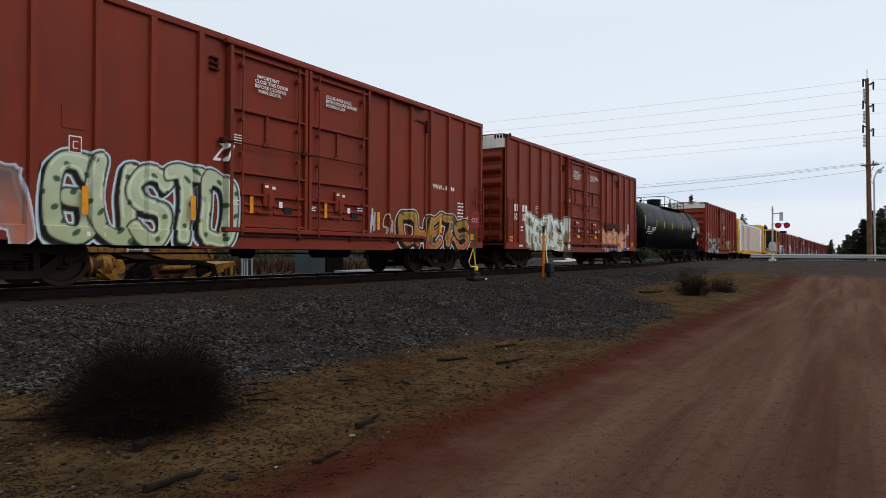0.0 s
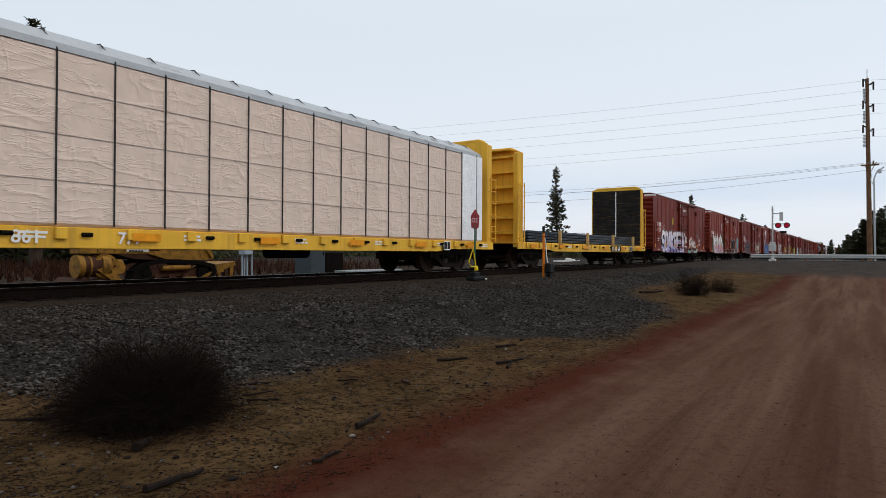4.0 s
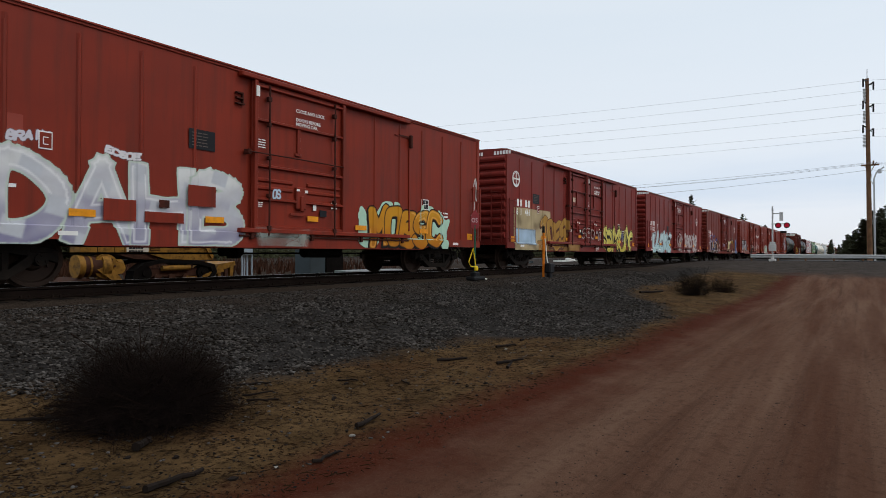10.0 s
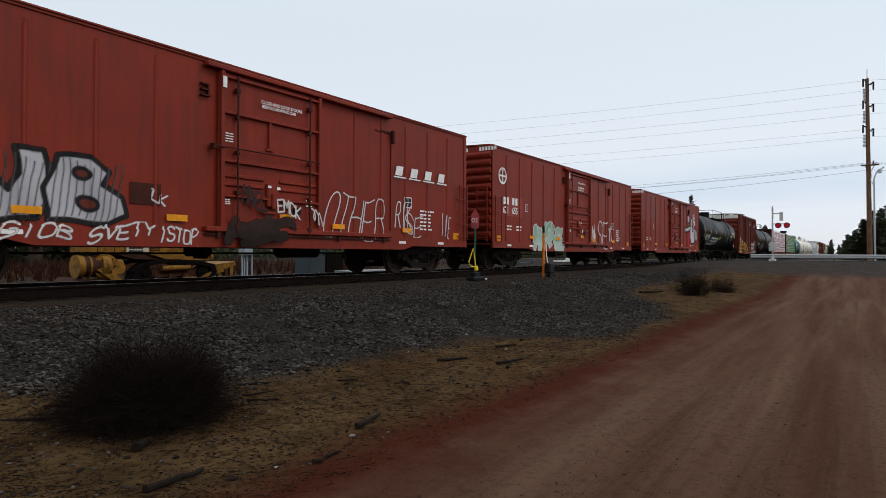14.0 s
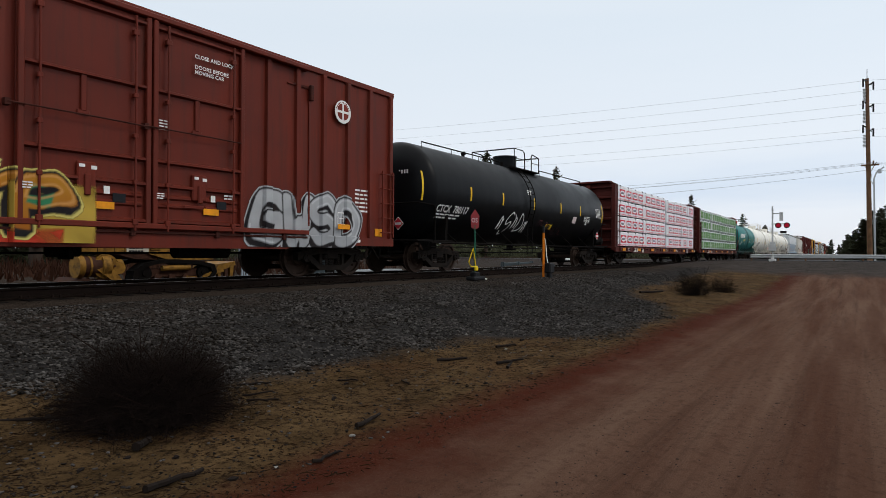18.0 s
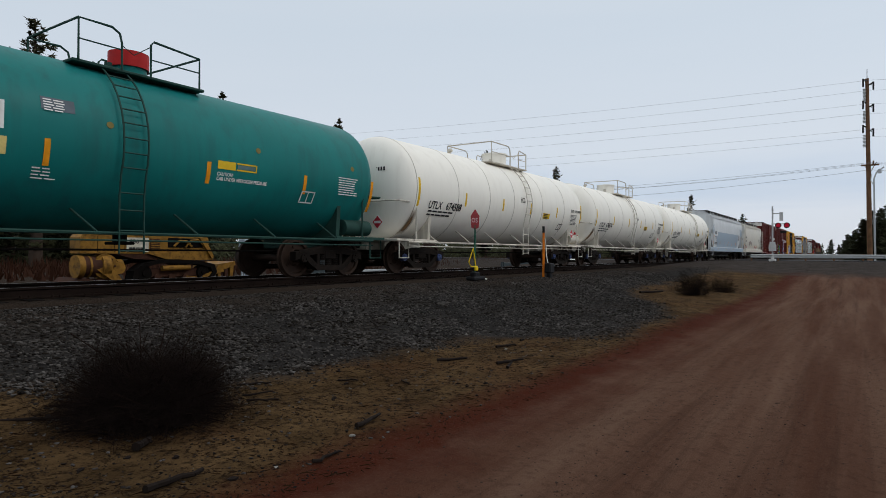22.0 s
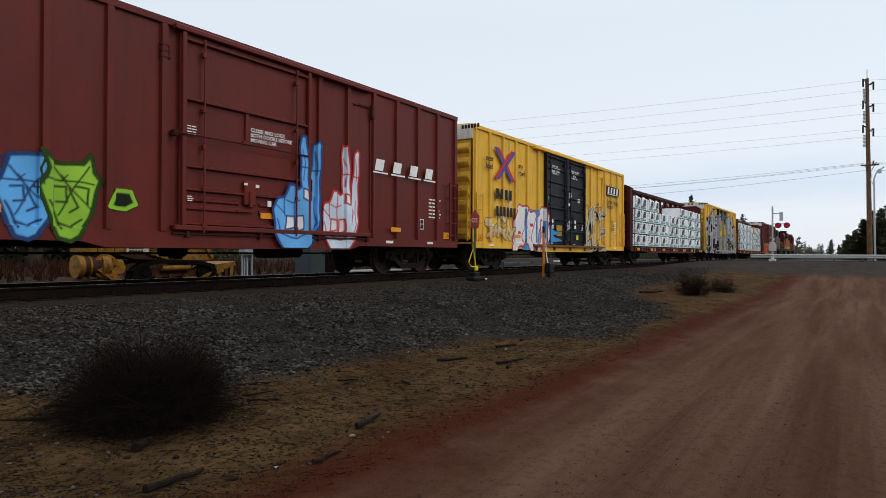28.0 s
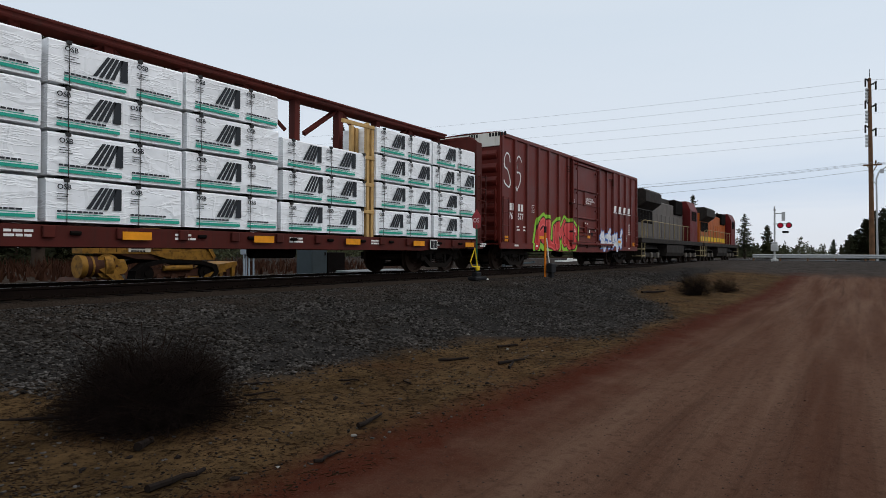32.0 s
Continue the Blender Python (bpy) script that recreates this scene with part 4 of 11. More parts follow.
def scatter(name, spots, rocks, mat, label, category, seed=5):
    """Many loose stones as one mesh. spots: (x, y, z, size)."""
    rng = random.Random(seed)
    vs, fs, k = [], [], 0
    for x, y, z, s in spots:
        pts, faces = rocks[rng.randrange(len(rocks))]
        a = rng.uniform(0, 6.28)
        c, d = math.cos(a) * s, math.sin(a) * s
        rot = np.stack([pts[:, 0] * c - pts[:, 1] * d + x, pts[:, 0] * d + pts[:, 1] * c + y, pts[:, 2] * s + z], -1)
        vs.append(rot)
        fs += [(p + k, q + k, r + k) for p, q, r in faces]
        k += len(pts)
    me = bpy.data.meshes.new(name)
    me.from_pydata(np.concatenate(vs).tolist(), [], fs)
    ob = piece(name, me, mat)
    return tagged(ob, label, category, kind="stuff")


def stone_mat():
    m, nt, b = nodes_of("basalt_stones")
    geo = nt.nodes.new("ShaderNodeNewGeometry")
    co = nt.nodes.new("ShaderNodeTexCoord")
    tone = blend(nt, stretch(nt, geo.outputs["Random Per Island"], 0.25, 1.1), (0.006, 0.0053, 0.0048), (0.135, 0.124, 0.116))
    tone = blend(nt, stretch(nt, noise_of(nt, co.outputs["Object"], 0.7, 5, 0.65), 0.44, 0.62, 0, 0.6), tone, (0.013, 0.010, 0.0075))
    col = blend(nt, stretch(nt, noise_of(nt, co.outputs["Object"], 30, 4), 0.4, 0.7, 0, 0.5), tone, (0.030, 0.023, 0.016))
    nt.links.new(col, b.inputs["Base Color"])
    b.inputs["Roughness"].default_value = 0.9
    b.inputs["Specular IOR Level"].default_value = 0.06
    return m


def ballast():
    rng = random.Random(11)
    rocks = [sh_rock(s) for s in range(8)]
    spots = []
    for _ in range(105000):
        x = 1.2 + 30 * rng.random() ** 1.6
        y = rng.uniform(-8.5, -1.62) if 9.2 < x < 20 else rng.uniform(-7.0, -1.62)
        spread = min(1, max(0, (x - 9.3) / 1.7)) * min(1, max(0, (20 - x) / 5))
        rim = -6.35 + 1.25 * min(1, max(0, (3.7 - x) / 1.4)) - 1.75 * spread + 1.3 * min(1, max(0, (x - 18.5) / 3.5)) + 0.5 * noise.noise((x * 0.6, 0, 3)) + 0.25 * noise.noise((x * 2.1, 0, 5))
        if y < rim and rng.random() > math.exp((y - rim) * 5):
            continue
        patch = noise.noise((x * 0.9, y * 1.3, 9.0))
        if y > -3.0 - 0.5 * patch:
            # finer, dustier stones along the shoulder
            s = rng.uniform(0.006, 0.014) * (1.0 + 0.9 * rng.random() ** 6)
        else:
            if patch < -0.12 and rng.random() < 0.45:
                continue
            s = rng.uniform(0.008, 0.017) * (1.0 + 1.3 * rng.random() ** 4) * (1.15 if patch > 0.1 else 0.9)
        spots.append((x, y, ground_height(x, y) + s * 0.3, s))
    for _ in range(5000):
        x = rng.uniform(1.5, 60)
        y = rng.choice((rng.uniform(-0.6, 0.6), rng.uniform(1.0, 2.0)))
        s = rng.uniform(0.02, 0.045)
        spots.append((x, y, -0.20 + s * 0.2, s))
    for _ in range(1100):
        x = 1.5 + 14 * rng.random() ** 1.4
        y = rng.uniform(-8.9, -6.2)
        s = rng.uniform(0.006, 0.018)
        spots.append((x, y, ground_height(x, y) + s * 0.2, s))
    scatter("ballast_stones", spots, rocks, stone_mat(), "dark grey crushed basalt stones of the track bed", "ballast")


ballast()


# ---- track ----
def track():
    root = tagged(new("railway_track"), "single railway track on dark wooden ties", "track", kind="structure")
    prof = [(-0.075, -0.18), (0.075, -0.18), (0.075, -0.165), (0.012, -0.145), (0.012, -0.05), (0.036, -0.036), (0.036, -0.006), (0.028, 0), (-0.028, 0), (-0.036, -0.006), (-0.036, -0.036), (-0.012, -0.05), (-0.012, -0.145), (-0.075, -0.165)]
    for y in (-0.7535, 0.7535):
        r = part("rail", Shape().prism([(a + y, b - 0.002) for a, b in prof], "x", -60, 1100), RAILMAT, root)
        part("rail_head", Shape().box(-60, 1100, y - 0.026, y + 0.026, -0.004, 0.0), RAILTOP, r, "polished running surface")
    tie = shared("tie", lambda: Shape().box(-0.115, 0.115, -1.30, 1.30, -0.35, -0.183, 0.012))
    plate = shared("tie_plate", lambda: Shape().box(-0.1, 0.1, -0.17, 0.17, -0.184, -0.172, 0.004).cyl((0.06, -0.1, -0.18), (0.06, -0.1, -0.13), 0.016, n=6).cyl((-0.06, -0.1, -0.18), (-0.06, -0.1, -0.13), 0.016, n=6))
    rng = random.Random(2)
    for i in range(150):
        t = piece("tie", tie, TIEMAT, root, pose(0.5 + i * 0.5, rng.uniform(-0.05, 0.05), rng.uniform(-0.012, 0.012), 0, 0, rng.uniform(-1.2, 1.2)))
        if i < 70:
            piece("tie_plate", plate, RAILMAT, t, pose(0, -0.7535, 0))
    far = Shape()
    for i in range(1, 400):
        far.box(75.4 + i * 0.5 - 0.11, 75.4 + i * 0.5 + 0.11, -1.3, 1.3, -0.35, -0.18)
        if i < 110:
            far.box(0.5 - i * 0.5 - 0.11, 0.5 - i * 0.5 + 0.11, -1.3, 1.3, -0.35, -0.18)
    tagged(part("distant_ties", far, TIEMAT, root), "dark wooden ties far along the track", kind="stuff")


track()
# ---- railway cars ----
R_WHEEL = 0.457
WHEELS, LOCO_WHEELS, TRAIN = [], [], []      # wheelsets, and what rolls with the train: (object, x at 0 s, y, z)


def rolling(name, xc, label, category, group):
    """A railway car's root at its middle, on the rail heads."""
    ob = thing(name, pose(xc, 0, 0), label, category, group)
    TRAIN.append((ob, xc, 0.0, 0.0))
    return ob


def sh_wheelset(r=R_WHEEL):
    s = Shape()
    s.cyl((0, -1.06, 0), (0, 1.06, 0), 0.085, n=12)
    for k in (-1, 1):
        prof = [(k * 0.66, 0.10), (k * 0.66, r * 0.82), (k * 0.685, r * 0.86), (k * 0.685, r + 0.028), (k * 0.715, r + 0.028), (k * 0.725, r), (k * 0.82, r - 0.004),
                (k * 0.82, r * 0.84), (k * 0.77, r * 0.80), (k * 0.76, r * 0.42), (k * 0.83, r * 0.34), (k * 0.83, 0.10)]
        w = Shape().lathe([(x, q) for x, q in prof], 28)
        w.move(pose(0, 0, 0, 0, 0, 90) if k > 0 else pose(0, 0, 0, 0, 0, 90))
        s.add(w.v, w.f)
        for a in range(3):
            c, d = math.cos(a * 2.09) * r * 0.6, math.sin(a * 2.09) * r * 0.6
            s.cyl((c, k * 0.755, d), (c, k * 0.79, d), 0.035, n=6)
    return s


def sh_cap(k):
    s = Shape()
    for k in (k,):
        s.cyl((0, k * 1.0, 0), (0, k * 1.13, 0), 0.115, 0.105, n=14)
        for a in range(3):
            c, d = math.cos(a * 2.09) * 0.06, math.sin(a * 2.09) * 0.06
            s.cyl((c, k * 1.12, d), (c, k * 1.15, d), 0.022, n=6)
    return s


def sh_frame():
    s = Shape()
    top = [(-1.15, 0.40), (-1.15, 0.60), (-0.78, 0.66), (-0.34, 0.74), (0.34, 0.74), (0.78, 0.66), (1.15, 0.60), (1.15, 0.40), (0.83, 0.50), (0.42, 0.56), (-0.42, 0.56), (-0.83, 0.50)]
    low = [(-0.86, 0.50), (-0.72, 0.34), (-0.42, 0.15), (0.42, 0.15), (0.72, 0.34), (0.86, 0.50), (0.72, 0.52), (0.40, 0.28), (-0.40, 0.28), (-0.72, 0.52)]
    for poly in (top, low):
        s.prism(poly, "y", -0.09, 0.09)
    for x in (-0.44, 0.34):
        s.box(x, x + 0.10, -0.08, 0.08, 0.25, 0.60, 0.01)
    for x in (-0.89, 0.89):
        s.box(x - 0.16, x + 0.16, -0.10, 0.08, 0.56, 0.66, 0.015)
    return s


def sh_spring():
    s = Shape()
    for x in (-0.22, 0.0, 0.22):
        for i in range(5):
            z = 0.29 + i * 0.05
            s.cyl((x, 0, z), (x, 0, z + 0.026), 0.095, n=10)
    return s


def truck(car, x, cap=STEEL, mat=STEEL, base=0.89):
    """A two-axle truck: bolster, side frames, springs and turning wheelsets."""
    b = piece("truck", shared("bolster", lambda: Shape().box(-0.2, 0.2, -1.1, 1.1, 0.42, 0.66, 0.03).box(-0.16, 0.16, -0.3, 0.3, 0.6, 0.80, 0.02).cyl((-0.5, -0.9, 0.22), (-0.5, 0.9, 0.22), 0.04).cyl((0.5, -0.9, 0.22), (0.5, 0.9, 0.22), 0.04)),
              mat, car, pose(x, 0, 0))
    for y in (-1.0, 1.0):
        piece("side_frame", shared("side_frame", sh_frame, 30), mat, b, pose(0, y, 0, 0, 0, 0 if y < 0 else 180))
        tagged(piece("spring", shared("spring", sh_spring, 40), mat, b, pose(0, y, 0)), kind="stuff")
    for dx in (-base, base):
        w = piece("wheelset", shared("wheelset", sh_wheelset, 35), WHEEL, b)
        w.matrix_parent_inverse = Matrix.Translation((dx, 0, R_WHEEL))
        WHEELS.append(w)
        for k in (-1, 1):
            c = piece("bearing_cap", shared("bearing_cap%d" % k, lambda: sh_cap(k), 35), cap, b)
            c.matrix_parent_inverse = Matrix.Translation((dx, 0, R_WHEEL))
            WHEELS.append(c)
    return b


def sh_coupler(reach):
    return (Shape().box(-reach, -0.25, -0.11, 0.11, 0.78, 0.98, 0.02).box(-0.30, -0.02, -0.17, 0.09, 0.72, 1.04, 0.03).box(-0.12, 0.06, 0.03, 0.20, 0.74, 1.02, 0.03)
            .tube([(-0.5, -0.3, 0.85), (-0.25, -0.32, 0.55), (-0.05, -0.25, 0.42), (0.03, -0.12, 0.5)], 0.03))


def couplers(car, half, body):
    reach = half - body + 0.5
    for k in (-1, 1):
        piece("coupler", shared("coupler%.1f" % reach, lambda: sh_coupler(reach), 40), STEEL, car, pose(k * half, 0, 0, 0, 0, 0 if k > 0 else 180))


def sh_ladder(w, z0, z1, n, out=0.09):
    s = Shape()
    for x in (0, w):
        s.box(x - 0.02, x + 0.02, -out - 0.01, -out + 0.02, z0, z1)
    for i in range(n):
        z = z0 + 0.12 + (z1 - z0 - 0.2) * i / (n - 1)
        s.cyl((-0.03, -out, z), (w + 0.03, -out, z), 0.014, n=6)
        for x in (0, w):
            s.box(x - 0.012, x + 0.012, -out, 0.0, z - 0.012, z + 0.012)
    return s


def ladder(car, x, y, w, z0, z1, n, mat, rz=0):
    return piece("ladder", shared("ladder%.2f_%.2f_%.2f_%d" % (w, z0, z1, n), lambda: sh_ladder(w, z0, z1, n)), mat, car, pose(x, y, 0, 0, 0, rz))


def stripe(car, x, y, z, w, h, mat=REFLECT, label="", name="reflector"):
    return piece(name, shared("plate%.2f_%.2f" % (w, h), lambda: Shape().box(-w / 2, w / 2, -0.004, 0.004, -h / 2, h / 2)), mat, car, pose(x, y, z), label)


def emblem(car, x, y, z, r):
    """A round white emblem with a cross in the ground's colour."""
    s = Shape().cyl((0, 0, 0), (0, -0.004, 0), r, n=28)
    p = piece("round_emblem", shared("disc%.2f" % r, lambda: s), TEXTW, car, pose(x, y, z), "round white emblem")
    def wedge():
        g = r * 0.10
        return Shape().prism([(g, g)] + [(g + r * 0.60 * math.cos(radians(a)), g + r * 0.60 * math.sin(radians(a))) for a in range(0, 91, 18)], "y", -0.007, -0.005)
    for a in (0, 90, 180, 270):
        piece("emblem_field", shared("field%.2f" % r, wedge), RED, p, pose(0, 0, 0, 0, a, 0))
    bars("emblem_ring", [(r * 0.82 * math.cos(radians(a)) - 0.015, r * 0.82 * math.sin(radians(a)) - 0.02, 0.025, 0.04) for a in range(20, 170, 13)], RED, p, 0, -0.0045, 0)
    return p


def post_depth(side, posts, half_w, proud, doors, door_out):
    """How far the side stands out at (u, v), for paint that lies over posts and doors."""
    def depth(U, V):
        out = np.zeros(U.shape)
        for p in posts:
            out = np.maximum(out, np.clip(1 - (np.abs(U - p) - half_w - 0.035) / 0.03, 0, 1) * proud)
        for a, b in doors:
            out = np.where((U > a - 0.04) & (U < b + 0.04), door_out, out)
        return -(side + 0.007 + np.where(V < 0.99, np.maximum(out, 0.056), out))
    return depth


def boxcar(i, x0, x1, style, mat, eave, doors, label, end_top=None, door_mat=None, rail=None, num=None, roof=None, rail_mat=None, sill_mat=None, tape="h"):
    """style 'smooth': flush panels with slim ribs and deep ribbed ends; 'posts': outside posts."""
    L = x1 - x0
    h, side, sill = L / 2, 1.45, 0.90
    car = rolling("boxcar", (x0 + x1) / 2, label, "boxcar", "freight cars of the train")
    smooth = style == "smooth"
    dmat = door_mat or mat
    # sides, floor, roof, sills
    for k in (-1, 1):
        piece("side_wall", shared("side%.2f_%.2f" % (L, eave), lambda: Shape().box(-h + 0.06, h - 0.06, -0.03, 0.03, sill, eave, 0.008)), mat, car, pose(0, k * (side - 0.03), 0))
        poly = [(-h, 0.98), (-h, 0.78), (-h + 2.9, 0.78), (-h + 3.3, 0.68), (h - 3.3, 0.68), (h - 2.9, 0.78), (h, 0.78), (h, 0.98)] if smooth else [(-h, 0.96), (-h, 0.76), (-3.4, 0.76), (-3.0, 0.66), (3.0, 0.66), (3.4, 0.76), (h, 0.76), (h, 0.96)]
        piece("side_sill", shared("sill%s%.2f" % (style, L), lambda: Shape().prism(poly, "y", -0.035, 0.035)), sill_mat or mat, car, pose(0, k * (side + 0.02), 0))
        piece("top_chord", shared("chord%s%.2f" % (style, L), lambda: Shape().box(-h, h, -0.02, 0.02, -0.05, 0.02, 0.006) if smooth else Shape().box(-h, h, -0.05, 0.05, -0.10, 0.02, 0.012)), roof or mat, car, pose(0, k * (side + 0.005), eave))
    piece("floor", shared("floor%.2f" % L, lambda: Shape().box(-h, h, -1.4, 1.4, 0.95, 1.05)), UNDER, car)
    up = 0.10
    rs = Shape().prism([(-1.5, eave), (-1.5, eave + 0.03), (-1.3, eave + 0.06), (0, eave + up), (1.3, eave + 0.06), (1.5, eave + 0.03), (1.5, eave)], "x", -h, h)
    for k in range(int(L / 1.1)):
        x = -h + 0.5 + k * 1.1
        rs.prism([(-1.4, eave + 0.02), (-1.2, eave + 0.085), (0, eave + up + 0.02), (1.2, eave + 0.085), (1.4, eave + 0.02)], "x", x, x + 0.07)
    key = "roof%.2f_%.2f" % (L, eave)
    piece("roof", shared(key, lambda: rs), roof or ROOFMAT, car)
    # ends with pressed ribs
    band = 0.45 if end_top else 0.0
    for k in (-1, 1):
        piece("end_wall", shared("endwall%.2f" % eave, lambda: Shape().prism([(-side, sill), (side, sill), (side, eave), (0, eave + up - 0.02), (-side, eave)], "x", -0.03, 0.03)), mat, car, pose(k * (h - 0.03), 0, 0))
        n = 11 if smooth else 7
        for j in range(n):
            z = 1.25 + (eave - band - 1.55) * j / (n - 1)
            deep = 0.10 if smooth else 0.085
            piece("end_rib", shared("endrib%s" % style, lambda: Shape().prism([(0, -0.17), (deep * 0.6, -0.11), (deep, -0.03), (deep, 0.02), (deep * 0.45, 0.11), (0, 0.17)], "y", -1.34, 1.34) if not smooth else
                                    Shape().prism([(0, -0.12), (deep * 0.7, -0.09), (deep, -0.02), (deep, 0.03), (deep * 0.6, 0.08), (0, 0.10)], "y", -1.43, 1.43)), mat, car, pose(k * h, 0, z, 0, 0, 0 if k > 0 else 180))
        for y in (-1, 1):
            piece("corner_post", shared("corner%.2f" % eave, lambda: Shape().box(-0.07, 0.07, -0.05, 0.05, sill, eave - 0.02, 0.015)), mat, car, pose(k * (h - 0.07), y * (side - 0.02), 0))
    if end_top:
        piece("end_band", shared("endband", lambda: Shape().box(-0.05, 0.0, -1.45, 1.45, -0.24, 0.24, 0.012)), ENDWHITE, car, pose(-h, 0, eave - 0.22), "white band across the car's end")
        bars("end_marks", marks(4, 0.13) + [(0.85 + q * 0.12, 0, 0.085, 0.13) for q in range(6)], TEXTK, car, -h - 0.056, -0.2, eave - 0.12, FRONT)
        if end_top == "EXCESS HEIGHT CAR":
            writing("end_writing", end_top, 0.17, TEXTK, car, -h - 0.056, 1.35, eave - 0.32, FRONT, 0.8)
    else:
        bars("end_marks", marks(4, 0.13) + [(0.85 + q * 0.12, 0, 0.085, 0.13) for q in range(6)], TEXTW, car, -h - 0.012, -0.1, eave - 0.16, FRONT)
    for q in range(2):
        bars("end_writing", lines(2, 0.6, 0.04, 0.03, q + i, 2), TEXTW, car, -h - 0.14, 0.5, 2.0 + q * 0.5, FRONT)
    # posts or ribs
    posts = []
    if smooth:
        for x in np.arange(-h + 1.05, h - 0.5, 1.06):
            if not any(a - 0.25 < x < b + 0.25 for a, b in doors):
                posts.append(float(x))
        pw, pd = 0.03, 0.028
        sh = lambda: Shape().prism([(-0.045, 0), (-0.02, -pd), (0.02, -pd), (0.045, 0)], "z", 1.02, eave - 0.30).prism([(-0.045, 0), (0, -pd), (0.045, 0)], "z", eave - 0.30, eave - 0.2)
    else:
        for x in np.arange(-h + 0.12, h, (L - 0.24) / 16):
            if not any(a - 0.2 < x < b + 0.2 for a, b in doors):
                posts.append(float(x))
        pw, pd = 0.06, 0.075
        sh = lambda: Shape().prism([(-0.075, 0), (-0.055, -pd), (0.055, -pd), (0.075, 0)], "z", 0.97, eave - 0.1)
    for x in posts:
        for k in (-1, 1):
            piece("post", shared("post%s%.2f" % (style, eave), sh), mat, car, pose(x, k * side, 0, 0, 0, 0 if k < 0 else 180))
    # doors
    dz1 = eave - 0.16
    d_out = 0.135
    span = dz1 - 1.02
    hard = HARDWARE if dmat is mat else dmat
    for a, b in doors:
        w = b - a
        d = piece("door", shared("door%.2f_%.2f" % (w, eave), lambda: Shape().box(0, w, -0.05, 0.0, 1.02, dz1, 0.012)), dmat, car, pose(a, -side - 0.012, 0), "" if dmat is mat else "black sliding door")
        for x in (0.0, w - 0.09):
            piece("door_stile", shared("stile%.2f" % eave, lambda: Shape().box(0, 0.09, -0.14, -0.052, 1.02, dz1, 0.012)), dmat, d, pose(x, 0, 0))
        plain = dmat is not mat
        for f in ((0.97, 0.84, 0.69, 0.54, 0.40, 0.27, 0.14, 0.0) if plain else (0.97, 0.745, 0.44, 0.22, 0.03) if smooth else (0.97, 0.666, 0.323, 0.205, 0.03)):
            piece("door_rib", shared("drib%.2f" % w, lambda: Shape().prism([(-0.048, -0.045), (-0.125, -0.02), (-0.125, 0.02), (-0.048, 0.045)], "x", 0.09, w - 0.09)), dmat, d, pose(0, 0, 1.02 + span * f))
        if not plain:
            f0, f1 = (0.56, 0.745) if smooth else (0.50, 0.666)
            piece("center_post", shared("dpost%.2f%.2f" % (f0, eave), lambda: Shape().box(-0.045, 0.045, -0.10, -0.05, 1.02 + span * f0, 1.02 + span * f1, 0.012).box(-0.10, 0.10, -0.09, -0.05, 1.02 + span * f0 - 0.05, 1.02 + span * f0 + 0.02, 0.01)), dmat, d, pose(w * 0.46, 0, 0))
            # grab bar across the door, reaching past its edge
            piece("grab_bar", shared("dgrab%.2f" % w, lambda: Shape().tube([(-0.14, -0.05, -0.01), (-0.14, -0.16, 0), (w * 0.55, -0.16, 0.0), (w - 0.1, -0.16, -0.01)], 0.016, 5).box(-0.18, -0.10, -0.16, -0.02, -0.05, 0.05)), hard, d, pose(0, 0, 1.02 + span * (0.52 if smooth else 0.48)))
        for x in (w * 0.14, w * 0.86):
            piece("lock_rod", shared("rod%.2f" % eave, lambda: Shape().cyl((0, -0.15, 0.95), (0, -0.15, eave - 0.2), 0.020, n=8).box(-0.05, 0.05, -0.17, -0.08, 1.05, 1.15, 0.01).box(-0.04, 0.04, -0.17, -0.08, 1.75, 1.83, 0.01).box(-0.04, 0.04, -0.17, -0.08, 2.55, 2.63, 0.01).box(-0.04, 0.04, -0.17, -0.08, 3.25, 3.33, 0.01).box(-0.05, 0.05, -0.17, -0.08, eave - 0.55, eave - 0.45, 0.01)), ROD_SILVER if i == 32 else hard if i in (9, 10, 11, 14) else dmat, d, pose(x, 0, 0))
        if plain:
            piece("bottom_plate", shared("dbottom%.2f" % w, lambda: Shape().box(0, w, -0.06, 0.0, 0.93, 1.03, 0.01)), dmat, d)
            continue
        for x0, x1 in ((0.12, w * 0.40), (w * 0.56, w - 0.14)):
            for z in ((1.95, 2.12) if smooth else (1.42, 1.58)):
                piece("pressed_panel", shared("press%.2f" % (x1 - x0), lambda: Shape().prism([(-0.05, -0.05), (-0.085, -0.02), (-0.085, 0.02), (-0.05, 0.05)], "x", 0.0, x1 - x0)), dmat, d, pose(x0, 0, z))
        piece("lock_box", shared("lockbox", lambda: Shape().box(-0.15, 0.15, -0.13, -0.05, 1.55, 2.05, 0.02).box(-0.05, 0.05, -0.17, -0.12, 1.50, 1.85, 0.02).box(-0.32, 0.10, -0.115, -0.09, 1.40, 1.46, 0.01)), dmat, d, pose(w * 0.48, 0, 0))
        stripe(d, w * 0.44, -0.136, 1.98, 0.09, 0.05, TEXTW, "", "placard")
        stripe(d, w * 0.53, -0.136, 1.96, 0.09, 0.06, TEXTW, "", "placard")
        stripe(d, w * 0.64, -0.09, 1.62, 0.10, 0.13, TEXTW, "", "placard")
        stripe(d, w * 0.74, -0.09, 1.50, 0.22, 0.15, DOORBLACK, "", "notice_plate")
        bars("door_decal", lines(3, 0.16, 0.02, 0.02, i + 2, 2), TEXTW, d, w * 0.03, -0.15, 1.62)
